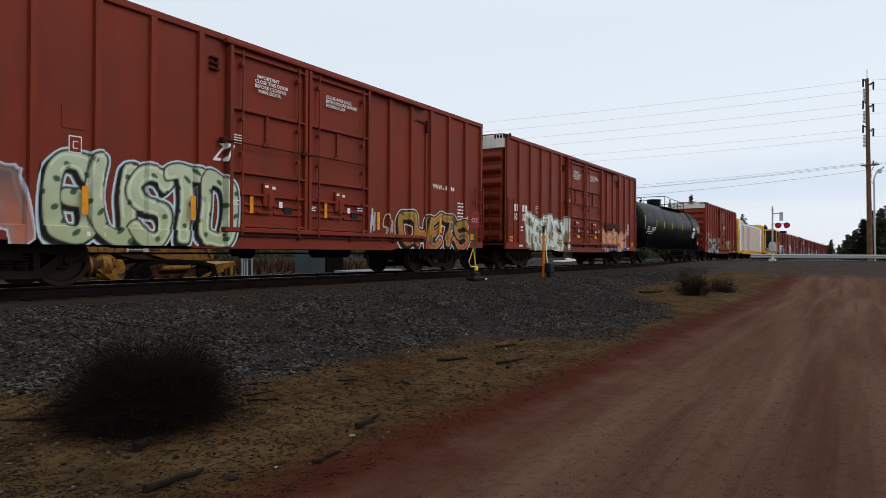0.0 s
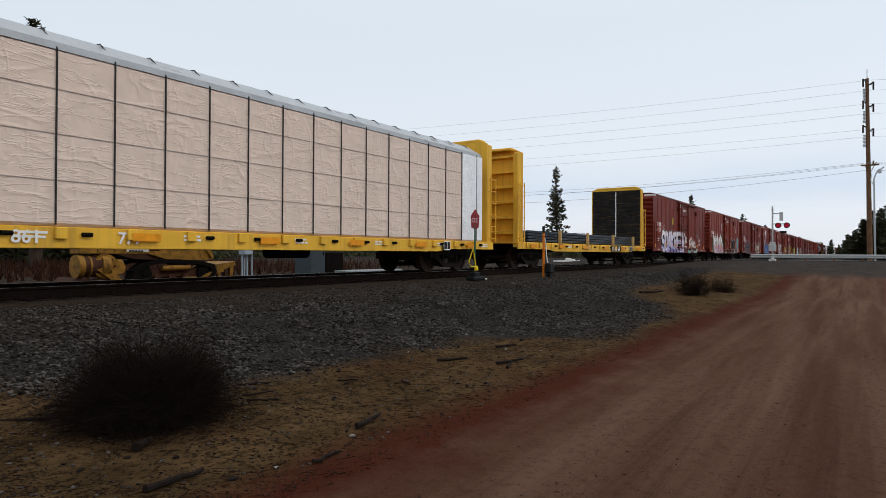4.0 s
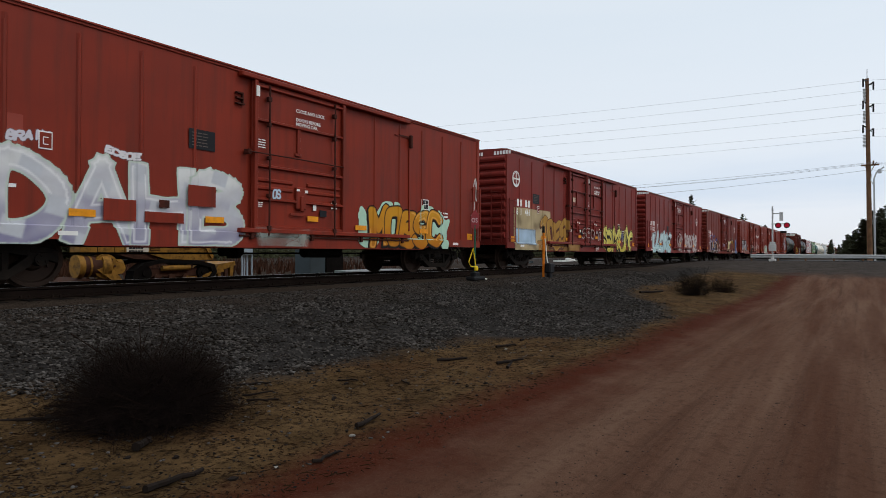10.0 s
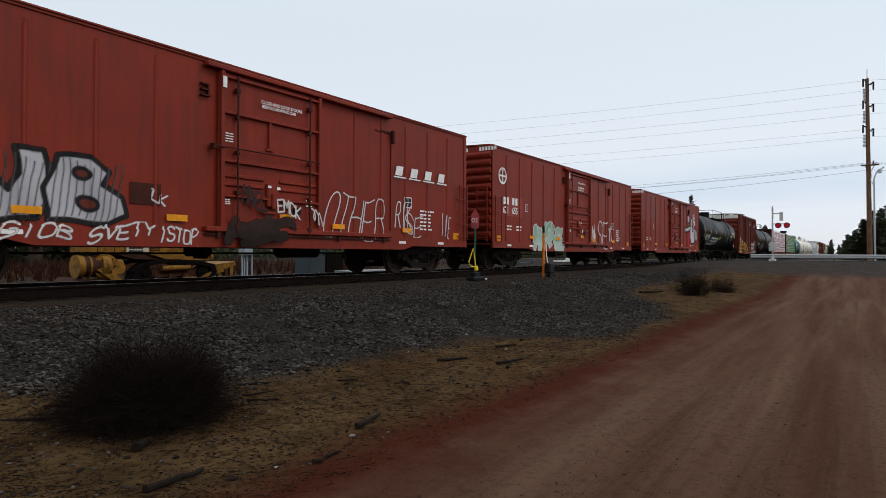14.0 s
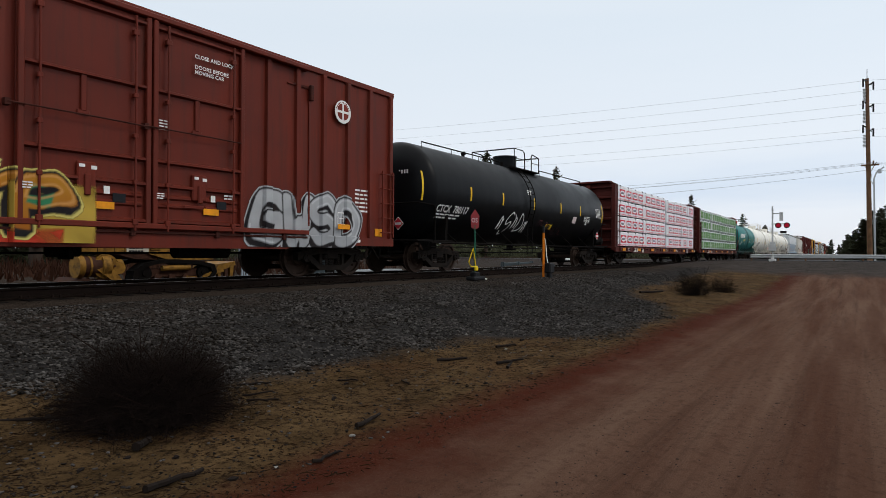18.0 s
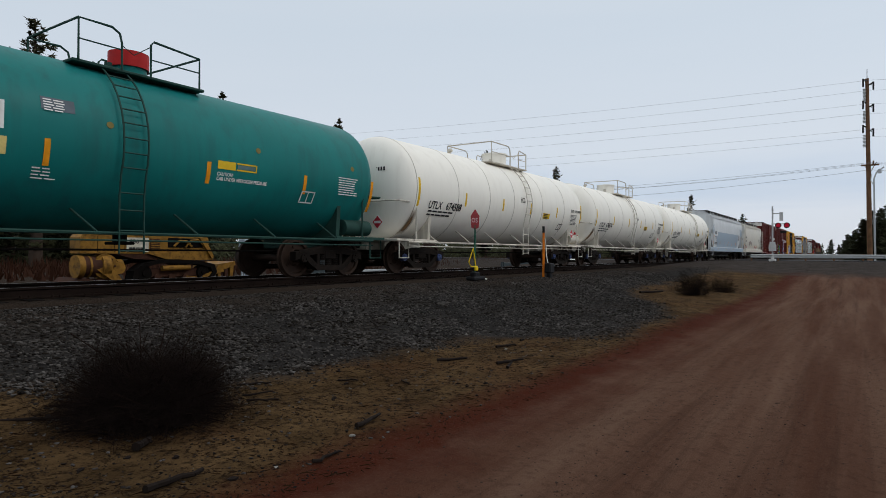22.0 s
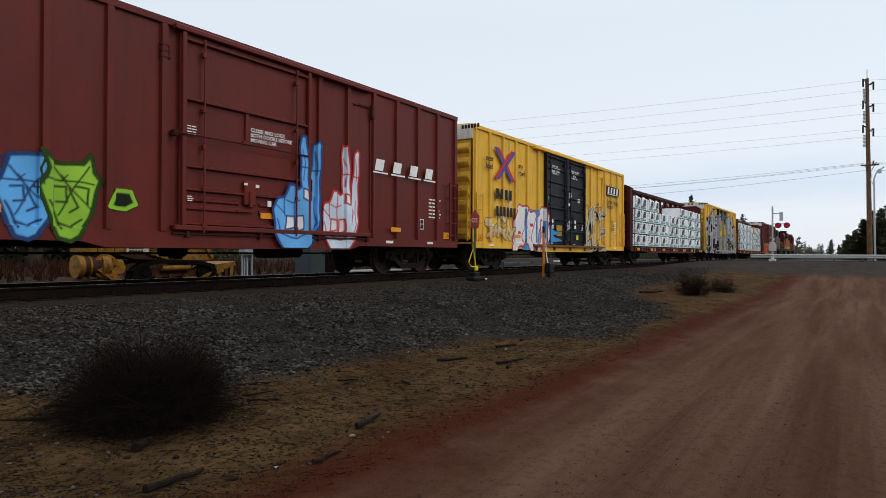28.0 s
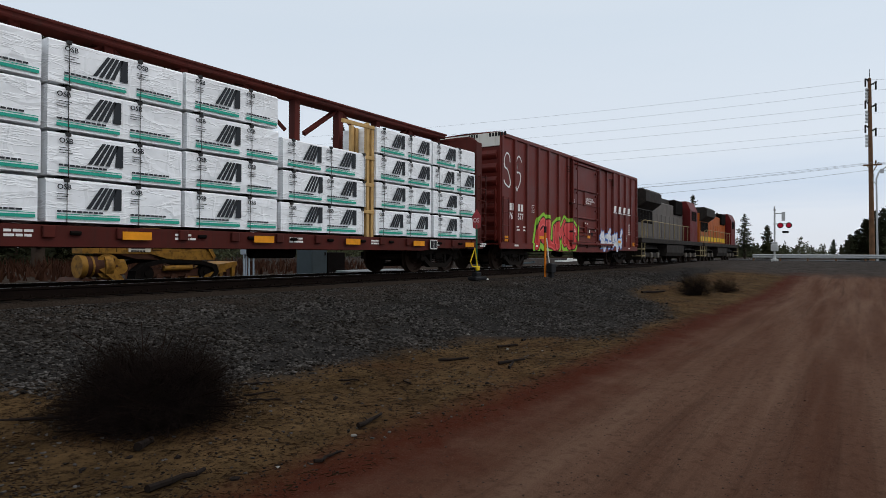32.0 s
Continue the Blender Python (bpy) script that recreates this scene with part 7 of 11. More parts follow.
    figure(c, [((0.05, 0.26, 0.55), (0.05, 0.26, 0.55), 0.02, [(-2.4, 1.9), (-2.0, 1.72), (-1.75, 1.68), (-1.95, 1.6), (-1.5, 1.5), (-1.0, 1.46), (-1.55, 1.38), (-1.75, 1.3), (-1.2, 1.2), (-0.8, 1.12), (-1.5, 1.1), (-1.9, 1.0), (-2.4, 0.95)])], dp)
    spray(c, "BSG", -5.3, -2.15, 0.74, 2.35, ((0.72, 0.70, 0.68), (0.82, 0.80, 0.80)), (0.55, 0.03, 0.06), None, 0.21, 0.06, 0, dp, 182, fat=True, wob=0.12, slant=0.15, square=0.3)
    figure(c, [((0.10, 0.38, 0.66), (0.55, 0.03, 0.06), 0.035, [(-3.0, 0.95), (-2.95, 1.35), (-2.65, 1.85), (-2.55, 1.3), (-2.65, 0.95)])], dp)
    spray(c, "ACE", 2.05, 4.9, 0.75, 2.75, ((0.46, 0.40, 0.20), (0.56, 0.54, 0.48)), K_, (0.66, 0.66, 0.64), 0.09, 0.03, 0.055, dp, 183, fat=True, wob=0.14, block=0.06, square=0.5, accent=(0.66, 0.36, 0.04), jag=0.03)
    tag(c, "-M-", 2.1, 4.6, 2.2, 3.05, (0.02, 0.02, 0.02), dp, 186, 0.012)
    spray(c, "~~~", -7.0, -5.0, 1.0, 1.9, ((0.62, 0.42, 0.2), (0.72, 0.60, 0.35)), (0.35, 0.2, 0.05), None, 0.1, 0.03, 0, dp, 184)
    c, dp, y = cars[32]
    mural(c, dp, 191)
    gold, ink = (0.60, 0.42, 0.015), (0.012, 0.012, 0.014)
    dull, green = (0.42, 0.32, 0.03), (0.30, 0.33, 0.10)
    figure(c, [(gold, ink, 0.035, [(-1.98, 2.6), (-1.95, 3.0), (-1.7, 3.2), (-1.4, 3.12), (-1.2, 2.75), (-1.0, 3.2), (-1.12, 3.7), (-0.95, 3.65), (-0.8, 3.75), (-0.6, 3.7), (-0.4, 3.85), (-0.5, 4.5), (-0.2, 4.25), (-0.05, 3.85), (0.2, 3.75), (0.45, 3.5), (0.7, 3.4), (0.85, 3.15), (1.15, 3.0), (1.25, 2.75), (1.5, 2.6), (1.45, 2.35), (0.9, 2.3), (0.3, 2.38), (-0.1, 2.28), (-0.38, 2.05), (-0.5, 1.7), (-0.3, 1.3), (-0.38, 0.88), (-0.7, 0.80), (-0.85, 1.1), (-0.72, 1.7), (-0.85, 2.1), (-1.3, 2.25), (-1.7, 2.3)]),
               (dull, ink, 0.018, [(-0.95, 3.55), (-0.6, 3.6), (-0.55, 3.2), (-0.75, 2.9), (-1.0, 3.1)]), (dull, dull, 0.01, [(0.15, 2.5), (0.8, 2.42), (1.2, 2.5), (0.9, 2.75), (0.4, 2.7)]), (green, ink, 0.016, [(-0.40, 1.75), (-0.28, 1.4), (-0.45, 1.1), (-0.6, 1.3), (-0.55, 1.65)]),
               (green, ink, 0.02, [(-1.75, 2.85), (-1.6, 3.0), (-1.45, 2.95), (-1.42, 2.7), (-1.6, 2.6)]), (None, ink, 0.03, [(-1.95, 2.85), (-1.75, 3.08), (-1.5, 3.05), (-1.36, 2.8), (-1.5, 2.55), (-1.75, 2.55)]),
               (ink, ink, 0.02, [(-0.14, 2.92), (-0.04, 3.22), (0.08, 2.9), (-0.02, 2.6)]), (None, ink, 0.022, [(-0.3, 2.9), (-0.06, 3.42), (0.25, 2.95), (-0.02, 2.42), (-0.3, 2.9)]), (None, green, 0.02, [(-0.2, 2.92), (-0.04, 3.3), (0.16, 2.92)]), (None, ink, 0.02, [(0.35, 3.35), (0.6, 3.0), (0.55, 2.6)]), (None, ink, 0.02, [(0.8, 3.0), (1.1, 2.75), (1.15, 2.5)]),
               (None, ink, 0.025, [(-0.4, 3.7), (-0.25, 3.4), (-0.35, 3.1)]), (None, ink, 0.018, [(0.0, 3.75), (0.15, 3.45), (0.45, 3.2)]), (None, ink, 0.02, [(-1.7, 2.4), (-1.2, 2.45), (-0.8, 2.3), (-0.6, 2.0)]), (None, ink, 0.02, [(-0.65, 1.95), (-0.6, 1.2)]), (None, dull, 0.03, [(-1.25, 2.65), (-0.8, 2.55), (-0.4, 2.6)]),
               (None, ink, 0.06, [(0.3, 2.3), (0.95, 1.6), (1.65, 0.95)]), (None, gold, 0.03, [(0.2, 2.3), (0.9, 1.6), (1.6, 0.95), (1.8, 0.76)]), (None, ink, 0.06, [(-0.9, 1.45), (-1.45, 1.05), (-1.75, 0.76)]), (None, gold, 0.035, [(-0.85, 1.5), (-1.4, 1.1), (-1.75, 0.76)]), (None, gold, 0.025, [(1.05, 2.3), (1.2, 1.6), (1.15, 0.8)]), (None, gold, 0.03, [(-0.35, 1.2), (0.0, 1.0), (0.3, 0.76)]), (None, gold, 0.025, [(-1.0, 1.2), (-1.2, 0.76)])], dp, "yellow painted star-like figure")


def h_mid(a, b):
    return (b - a) / 2
boxcars()


# ---- tank cars ----
def arc_strip(r, zc, x, w, a0, a1, n=8, out=0.006):
    """A strip of tape across the shell's side, angles in degrees above the middle."""
    s = Shape()
    vs = []
    for i in range(n + 1):
        a = radians(a0 + (a1 - a0) * i / n)
        for q in (r + 0.001, r + out):
            for dx in (-w / 2, w / 2):
                vs.append((x + dx, -q * math.cos(a), zc + q * math.sin(a)))
    fs = []
    for i in range(n):
        a, b = i * 4, i * 4 + 4
        fs += [(a + 2, a + 3, b + 3, b + 2), (a, a + 2, b + 2, b), (a + 1, b + 1, b + 3, a + 3)]
    return s.add(vs, fs)


def on_shell(r, zc, x, ang):
    """The pose of writing that lies on the shell at that angle above the middle."""
    a = radians(ang)
    return Matrix.Translation((x, -(r + 0.006) * math.cos(a), zc + (r + 0.006) * math.sin(a))) @ pose(0, 0, 0, 90 - ang)


def tank_car(x0, x1, r, zc, mat, label, dome, stripes, trim=UNDER, dome_mat=None, cap=STEEL, rings=(), walkway=False, ladder_x=None, stripe_mat=STRIPE, text=TEXTW, num="", head=0.68, ends=0.5, span=(-1.0, 1.3), rails=(-1.0, -0.1, 0.5, 1.2), num_x=None, code="", band=(-8.5, 8), tall=(-15, 17), panel=7, dome_r=0.47, hazard=True):
    """A tank car between its coupler faces; dome is the dome's place along the car."""
    half = (x1 - x0) / 2
    xc = (x0 + x1) / 2
    car = rolling("tank_car", xc, label, "tank car", "freight cars of the train")
    b = half - ends
    prof = [(-b, 0.02)] + [(-b + head * (1 - math.cos(radians(a))), r * math.sin(radians(a))) for a in range(12, 91, 13)]
    prof = [(-b + head * (1 - math.cos(radians(a))), max(0.02, r * math.sin(radians(a)))) for a in range(0, 91, 9)]
    full = prof + [(-x, q) for x, q in reversed(prof)]
    part("tank_shell", Shape().lathe(full, 56, 0, zc), mat, car, smooth=50)
    for x in rings:
        part("weld_seam", Shape().lathe([(x - 0.02, r), (x - 0.012, r + 0.004), (x + 0.012, r + 0.004), (x + 0.02, r)], 56, 0, zc), SEAM if mat is WHITE else mat, car, smooth=60)
    # dome, platform and rails
    dm = dome_mat or mat
    top = zc + r
    part("dome", Shape().cyl((dome, 0, top - 0.1), (dome, 0, top + 0.40), dome_r, n=28).cyl((dome, 0, top + 0.40), (dome, 0, top + 0.46), dome_r + 0.03, n=28), dm, car, smooth=40)
    part("vent_valve", Shape().cyl((dome - 0.45, -0.1, top - 0.05), (dome - 0.45, -0.1, top + 0.2), 0.07), trim, car)
    part("vent_valve", Shape().cyl((dome + 0.5, 0.1, top - 0.05), (dome + 0.5, 0.1, top + 0.16), 0.06), trim, car)
    part("platform", Shape().box(dome + span[0], dome + span[1], -0.95, -0.40, top - 0.16, top - 0.11, 0.01).box(dome + span[0], dome + span[1], 0.40, 0.95, top - 0.16, top - 0.11, 0.01), trim, car)
    s0, ra, rb, s1 = rails
    hi, lo = top + 0.60, top - 0.12
    for y in (-0.95, 0.95):
        part("platform_rail", Shape().tube([(dome + s0, y, lo), (dome + s0, y, hi), (dome + ra - 0.18, y, hi), (dome + ra - 0.04, y, hi - 0.08), (dome + ra, y, hi - 0.25), (dome + ra, y, lo)], 0.022), trim, car)
        part("platform_rail", Shape().tube([(dome + rb, y, lo), (dome + rb, y, hi - 0.12), (dome + rb + 0.06, y, hi - 0.05), (dome + s1, y, hi - 0.12), (dome + s1, y, lo)], 0.022), trim, car)
        part("middle_rail", Shape().tube([(dome + s0, y, top + 0.24), (dome + ra, y, top + 0.24)], 0.014, 5), trim, car)
        part("middle_rail", Shape().tube([(dome + rb, y, top + 0.2), (dome + s1, y, top + 0.2)], 0.014, 5), trim, car)
        for x in np.arange(s0 + 1.1, ra - 0.4, 1.05):
            part("rail_post", Shape().tube([(dome + float(x), y, lo), (dome + float(x), y, hi)], 0.016, 5), trim, car)
        for x in np.arange(rb + 1.1, s1 - 0.4, 1.05):
            part("rail_post", Shape().tube([(dome + float(x), y, lo), (dome + float(x), y, hi - 0.1)], 0.016, 5), trim, car)
    for x in (s0, s1):
        part("end_rail", Shape().tube([(dome + x, -0.95, hi if x == s0 else hi - 0.12), (dome + x, 0.95, hi if x == s0 else hi - 0.12)], 0.022), trim, car)
    part("platform_chain", Shape().tube([(dome + ra, -0.95, hi - 0.28), (dome + ra + (rb - ra) * 0.4, -0.95, hi - 0.40), (dome + rb, -0.95, hi - 0.16)], 0.009, 4), trim, car)
    part("top_valve", Shape().cyl((dome - 3.2, 0, top - 0.03), (dome - 3.2, 0, top + 0.12), 0.05).cyl((dome - 3.2, -0.02, top + 0.12), (dome - 3.2, 0.02, top + 0.2), 0.09), trim, car)
    # ladder down the side
    lx = dome + 1.25 if ladder_x is None else ladder_x
    lad = Shape()
    for dx in (-0.22, 0.22):
        lad.tube([(lx + dx, -(r + 0.10) * math.cos(radians(a)), zc + (r + 0.10) * math.sin(radians(a))) for a in range(70, -21, -10)] + [(lx + dx, -1.5, zc - 0.9), (lx + dx, -1.5, 0.55)], 0.018, 5)
    for a in range(66, -18, -9):
        y, z = -(r + 0.10) * math.cos(radians(a)), zc + (r + 0.10) * math.sin(radians(a))
        lad.cyl((lx - 0.22, y, z), (lx + 0.22, y, z), 0.014, n=5)
    for z in (0.6, 0.95, 1.3, 1.6):
        lad.cyl((lx - 0.22, -1.5, z), (lx + 0.22, -1.5, z), 0.014, n=5)
    part("side_ladder", lad, trim, car)
    if walkway:
        part("top_rail", Shape().tube([(-b + 0.9, -0.75, top - 0.3), (-b + 0.9, -0.75, top - 0.02), (dome - 1.8, -0.75, top - 0.02)], 0.02).tube([(x, -0.75, top - 0.32) if k == 0 else (x, -0.75, top - 0.02) for x in (-b + 2.6,) for k in (0, 1)], 0.014).tube([(-b + 4.4, -0.75, top - 0.32), (-b + 4.4, -0.75, top - 0.02)], 0.014), trim, car)
    # side sill pipe, its brackets, end platforms, saddles
    part("running_bar", Shape().tube([(-b + 0.4, -1.48, 0.90), (b - 0.4, -1.48, 0.90)], 0.03).tube([(-b + 0.4, -1.48, 0.78), (b - 0.4, -1.48, 0.78)], 0.016), trim, car)
    for x in np.arange(-b + 1.9, b - 1.2, 1.9):
        part("bar_bracket", Shape().tube([(float(x), -1.46, 0.9), (float(x) - 0.25, -1.02, zc - r * 0.74)], 0.022), trim, car)
    for k in (-1, 1):
        ex = k * (half - 0.62)
        piece("end_platform", shared("tankend", lambda: Shape().box(-0.35, 0.45, -1.45, 1.45, 0.92, 0.99, 0.012).box(0.44, 1.5, -1.47, -1.15, 0.915, 0.985, 0.012).box(0.44, 1.5, 1.15, 1.47, 0.915, 0.985, 0.012).box(-0.30, 0.30, -0.3, 0.3, 0.68, 0.93, 0.02)), trim, car, pose(ex, 0, 0, 0, 0, 0 if k < 0 else 180))
        piece("end_rail", shared("endrail%.1f" % r, lambda: Shape().tube([(0.85, -1.44, 0.95), (0.85, -1.44, 1.92), (0.77, -1.44, 2.03), (0.1, -1.40, 2.06), (0, -1.30, 2.06), (0, 1.30, 2.06), (0.1, 1.40, 2.06), (0.77, 1.44, 2.03), (0.85, 1.44, 1.92), (0.85, 1.44, 0.95)], 0.024)), trim, car, pose(k * (half - 0.32), 0, 0, 0, 0, 0 if k < 0 else 180))
        piece("saddle", shared("saddle%.2f_%.2f" % (r, zc), lambda: Shape().prism([(-1.32, 0.95), (-1.38, zc - 0.42), (-1.28, zc - 0.60), (-0.8, zc - r * 0.86), (0.8, zc - r * 0.86), (1.28, zc - 0.60), (1.38, zc - 0.42), (1.32, 0.95)], "x", -0.06, 0.06).box(-0.9, 0.9, -0.35, 0.35, 0.68, 1.1, 0.02)), trim if trim is not WHITE else mat, car, pose(k * (half - 1.95), 0, 0))
        piece("step", shared("tankstep", lambda: Shape().tube([(-0.22, 0, 0.95), (-0.22, 0, 0.45), (0.22, 0, 0.45), (0.22, 0, 0.95)], 0.02)), trim, car, pose(ex, -1.42, 0))
        truck(car, k * (half - 1.95), cap)
    part("air_tank", Shape().cyl((half - 1.7, -1.2, 1.22), (half - 0.75, -1.2, 1.22), 0.2, n=16), trim, car, smooth=40)
    part("outlet", Shape().cyl((0.3, 0, zc - r + 0.1), (0.3, 0, 0.75), 0.13, n=14).box(0.1, 0.5, -0.2, 0.2, 0.72, 0.78, 0.02), UNDER, car)
    part("brake_rod", Shape().cyl((-half + 2, -0.5, 0.62), (half - 2, -0.5, 0.62), 0.02, n=6), UNDER, car)
    couplers(car, half, half - 0.6)
    # markings
    for x in stripes:
        edge = abs(x) > b - 1.0 or x == stripes[0]
        part("reflective_stripe", arc_strip(r, zc, x, 0.09, *(tall if edge else band)), stripe_mat, car, "upright yellow reflective stripe")
    for x, y in ((half - 1.75, -1.44), (-half + 0.2, -0.8))[:2 if hazard else 0]:
        p = piece("placard", shared("placard", lambda: Shape().box(-0.14, 0.14, -0.004, 0.004, -0.14, 0.14)), TEXTW, car, pose(x, y, 1.45, 0, 45, 0 if y < -1 else -90), "white hazard diamond with a red border")
        piece("placard_field", shared("pfield", lambda: Shape().box(-0.125, 0.125, -0.002, 0.002, -0.125, 0.125)), SIGNRED, p, pose(0, -0.006, 0), "red field")
        piece("placard_band", shared("pband", lambda: Shape().box(-0.12, 0.12, -0.002, 0.002, -0.035, 0.035)), TEXTW, p, pose(0, -0.0095, 0, 0, -45, 0))
    if num:
        nx, na = num_x
        if code:
            writing("car_code", code, 0.33, text, car, 0, 0, 0, stretch_x=0.85).matrix_basis = on_shell(r, zc, nx, na)
        n = writing("car_number", num, 0.34, text, car, 0, 0, 0, stretch_x=0.85)
        n.matrix_basis = on_shell(r, zc, nx + 0.93, na)
        bars("weight_line", lines(2, 1.7, 0.05, 0.06, 3, 5), text, car, 0, 0, 0).matrix_basis = on_shell(r, zc, nx + 0.05, na - 4)
        bars("end_marks", [(q * 0.10, 0, 0.06, 0.11) for q in range(4)] + [(0.5 + q * 0.10, 0, 0.06, 0.11) for q in range(6)] + [(a, b - 0.14, c, d) for a, b, c, d in lines(3, 0.7, 0.02, 0.05, 4, 3)], text, car, -b - 0.01 + 0.10, 0.2, zc + 0.45, FRONT)
    bars("data_panel", lines(8, 0.75, 0.022, 0.035, 5, 5), text, car, 0, 0, 0).matrix_basis = on_shell(r, zc, b - 1.75, panel)
    f = bars("panel_frame", [(0, 0, 0.42, 0.03), (0, 0.27, 0.42, 0.03), (0, 0, 0.03, 0.3), (0.39, 0, 0.03, 0.3), (0.2, 0, 0.025, 0.3)], text, car, 0, 0, 0)
    f.matrix_basis = on_shell(r, zc, b - 2.9, panel - 26)
    return car, b, lambda U, V: -np.sqrt(np.maximum(0.05, (r + 0.012) ** 2 - (V - zc) ** 2))


def tank_cars():
    st = (-6.2, -4.1, -2.3, -0.4, 1.6, 3.7, 6.2)
    c, b, on = tank_car(36.14, 53.64, 1.47, 2.50, BLACK, "black tank car with a domed platform and white lettering", -0.4, (-7.6, -5.12, -3.3, -1.22, 1.78, 4.5, 7.45), num="304379", code="TILX", ladder_x=4.4, span=(-0.9, 4.9), rails=(-0.8, 0.45, 0.75, 4.8), num_x=(-7.1, -18))
    part("white_patch", arc_strip(1.47, 2.50, 5.5, 0.8, -4, 4), TEXTW, c)
    bars("cargo_lines", lines(3, 1.4, 0.12, 0.06, 8, 3), TEXTW, c, 0, 0, 0).matrix_basis = on_shell(1.47, 2.50, 4.9, -12)
    c, b, on = tank_car(306.02, 323.76, 1.50, 2.55, BLACK, "black tank car with silver graffiti letters", -0.37, (-7.5, -4.85, -2.6, -0.35, 2.05, 4.5, 7.25), num="202655", code="GATX", ladder_x=3.9, span=(-1.0, 4.7), rails=(-0.9, 3.55, 3.3, 4.6), num_x=(-6.9, -19.5), ends=0.6, band=(-10.6, 6), tall=(-19, 15), panel=4)
    part("white_patch", arc_strip(1.5, 2.55, 6.3, 1.3, 2, 6), TEXTW, c)
    writing("cargo_writing", "NOT ODORIZED\nLIQUEFIED PETROLEUM GAS", 0.15, TEXTW, c, 0, 0, 0, stretch_x=0.8).matrix_basis = on_shell(1.5, 2.55, 4.3, -5)
    spray(c, "LEER", -5.45, -1.45, 1.44, 2.08, ((0.42, 0.43, 0.44), (0.55, 0.56, 0.56)), None, None, 0.062, 0, 0, on, 201, slant=0.3, wob=0.01, cover=0.85, fat=True, square=0.9)
    spray(c, "--", 3.0, 3.9, 1.8, 2.3, ((0.25, 0.32, 0.12), (0.3, 0.36, 0.15)), None, None, 0.02, 0, 0, on, 202)
    part("yellow_label", arc_strip(1.5, 2.55, -0.5, 0.72, -24, -14), surface("label_olive", (0.30, 0.26, 0.03), 0.6), c)
    c, b, on = tank_car(339.16, 355.97, 1.54, 2.52, BLACK, "black tank car with a long top rail and pink scrawls", -0.15, (-8.0, -5.3, -3.1, -0.55, 2.03, 4.24, 7.1), num="780117", code="CTCX", walkway=True, ladder_x=-0.9, num_x=(-7.15, -25.5))
    spray(c, "-S-D-", -3.2, -0.7, 1.36, 2.05, (W_, W_), None, None, 0.022, 0, 0, on, 206)
    tag(c, "--", 0.0, 1.2, 1.55, 1.95, (0.13, 0.05, 0.055), on, 205, 0.014, 0.3, 0.7)
    tag(c, "-E-", 1.4, 2.8, 1.35, 1.7, (0.09, 0.036, 0.04), on, 207, 0.013, 0.2, 0.7)
    part("top_rail", Shape().tube([(1.6, -0.72, 3.85), (1.6, -0.72, 4.1), (6.2, -0.72, 4.1), (6.4, -0.72, 3.83)], 0.02).tube([(3.2, -0.72, 3.83), (3.2, -0.72, 4.1)], 0.014), UNDER, c)
    part("yellow_label", arc_strip(1.54, 2.52, 1.2, 0.6, -37, -28), STRIPE, c)
    part("white_patch", arc_strip(1.54, 2.52, 3.65, 0.4, -22, -11), surface("label_pink", (0.62, 0.50, 0.50), 0.6), c)
    writing("cargo_writing", "LIQUEFIED\nPETROLEUM\n     GAS", 0.15, TEXTW, c, 0, 0, 0, stretch_x=0.85).matrix_basis = on_shell(1.54, 2.52, 4.75, -12)
    bars("label_lines", lines(5, 0.48, 0.03, 0.02, 5, 3), TEXTK, c, 0, 0, 0).matrix_basis = on_shell(1.545, 2.52, 0.95, -30)
    bars("notice_lines", lines(3, 0.42, 0.04, 0.03, 6, 2), TEXTW, c, 0, 0, 0).matrix_basis = on_shell(1.54, 2.52, -1.1, 17)
    # green
    gtrim = surface("trim_dark_green", (0.02, 0.055, 0.045), 0.6, var=0.2, scale=4.0)
    c, b, on = tank_car(396.3, 410.2, 1.54, 2.45, GREEN, "green tank car with white lettering and a red-topped dome", 0.45, (-6.1, -4.0, -1.67, 1.21, 3.73, 6.04), trim=gtrim, num="75375", stripe_mat=REFLECT, ladder_x=-0.3, num_x=(-5.2, -22), ends=0.4, band=(-20, -4), tall=(-31, -1), panel=-2, span=(-1.5, 1.05), rails=(-1.4, -0.65, -0.1, 0.93), dome_r=0.33, hazard=False)
    part("grey_label", arc_strip(1.54, 2.45, -1.5, 0.5, 13, 21), surface("label_grey", (0.10, 0.12, 0.14), 0.5), c)
    part("dome_cap", Shape().cyl((0.45, 0, 4.18), (0.45, 0, 4.48), 0.37, n=28), surface("cap_red", (0.42, 0.02, 0.02), 0.5), c, "red dome cap", smooth=40)
    part("yellow_label", arc_strip(1.54, 2.45, -2.6, 0.75, -16, -6), surface("label_cream", (0.70, 0.55, 0.2), 0.6), c)
    bars("company_name", marks(6, 0.42, 0.38, 0.12), TEXTW, c, 0, 0, 0).matrix_basis = on_shell(1.54, 2.45, -5.15, -2)
    bars("yellow_mark", [(0, 0, 0.42, 0.16), (0.45, 0.13, 0.5, 0.03), (0.45, 0, 0.5, 0.03), (0.92, 0, 0.03, 0.16)], TEXTY, c, 0, 0, 0).matrix_basis = on_shell(1.54, 2.45, 1.4, -8)
    bars("mark_field", [(0.47, 0.04, 0.43, 0.08)], surface("mark_grey", (0.12, 0.2, 0.22), 0.5), c, 0, 0, 0).matrix_basis = on_shell(1.54, 2.45, 1.4, -8)
    writing("cargo_writing", "CAUTION:\nCAR UNDER NITROGEN PRESSURE", 0.10, TEXTW, c, 0, 0, 0, stretch_x=0.8).matrix_basis = on_shell(1.54, 2.45, 1.4, -13)
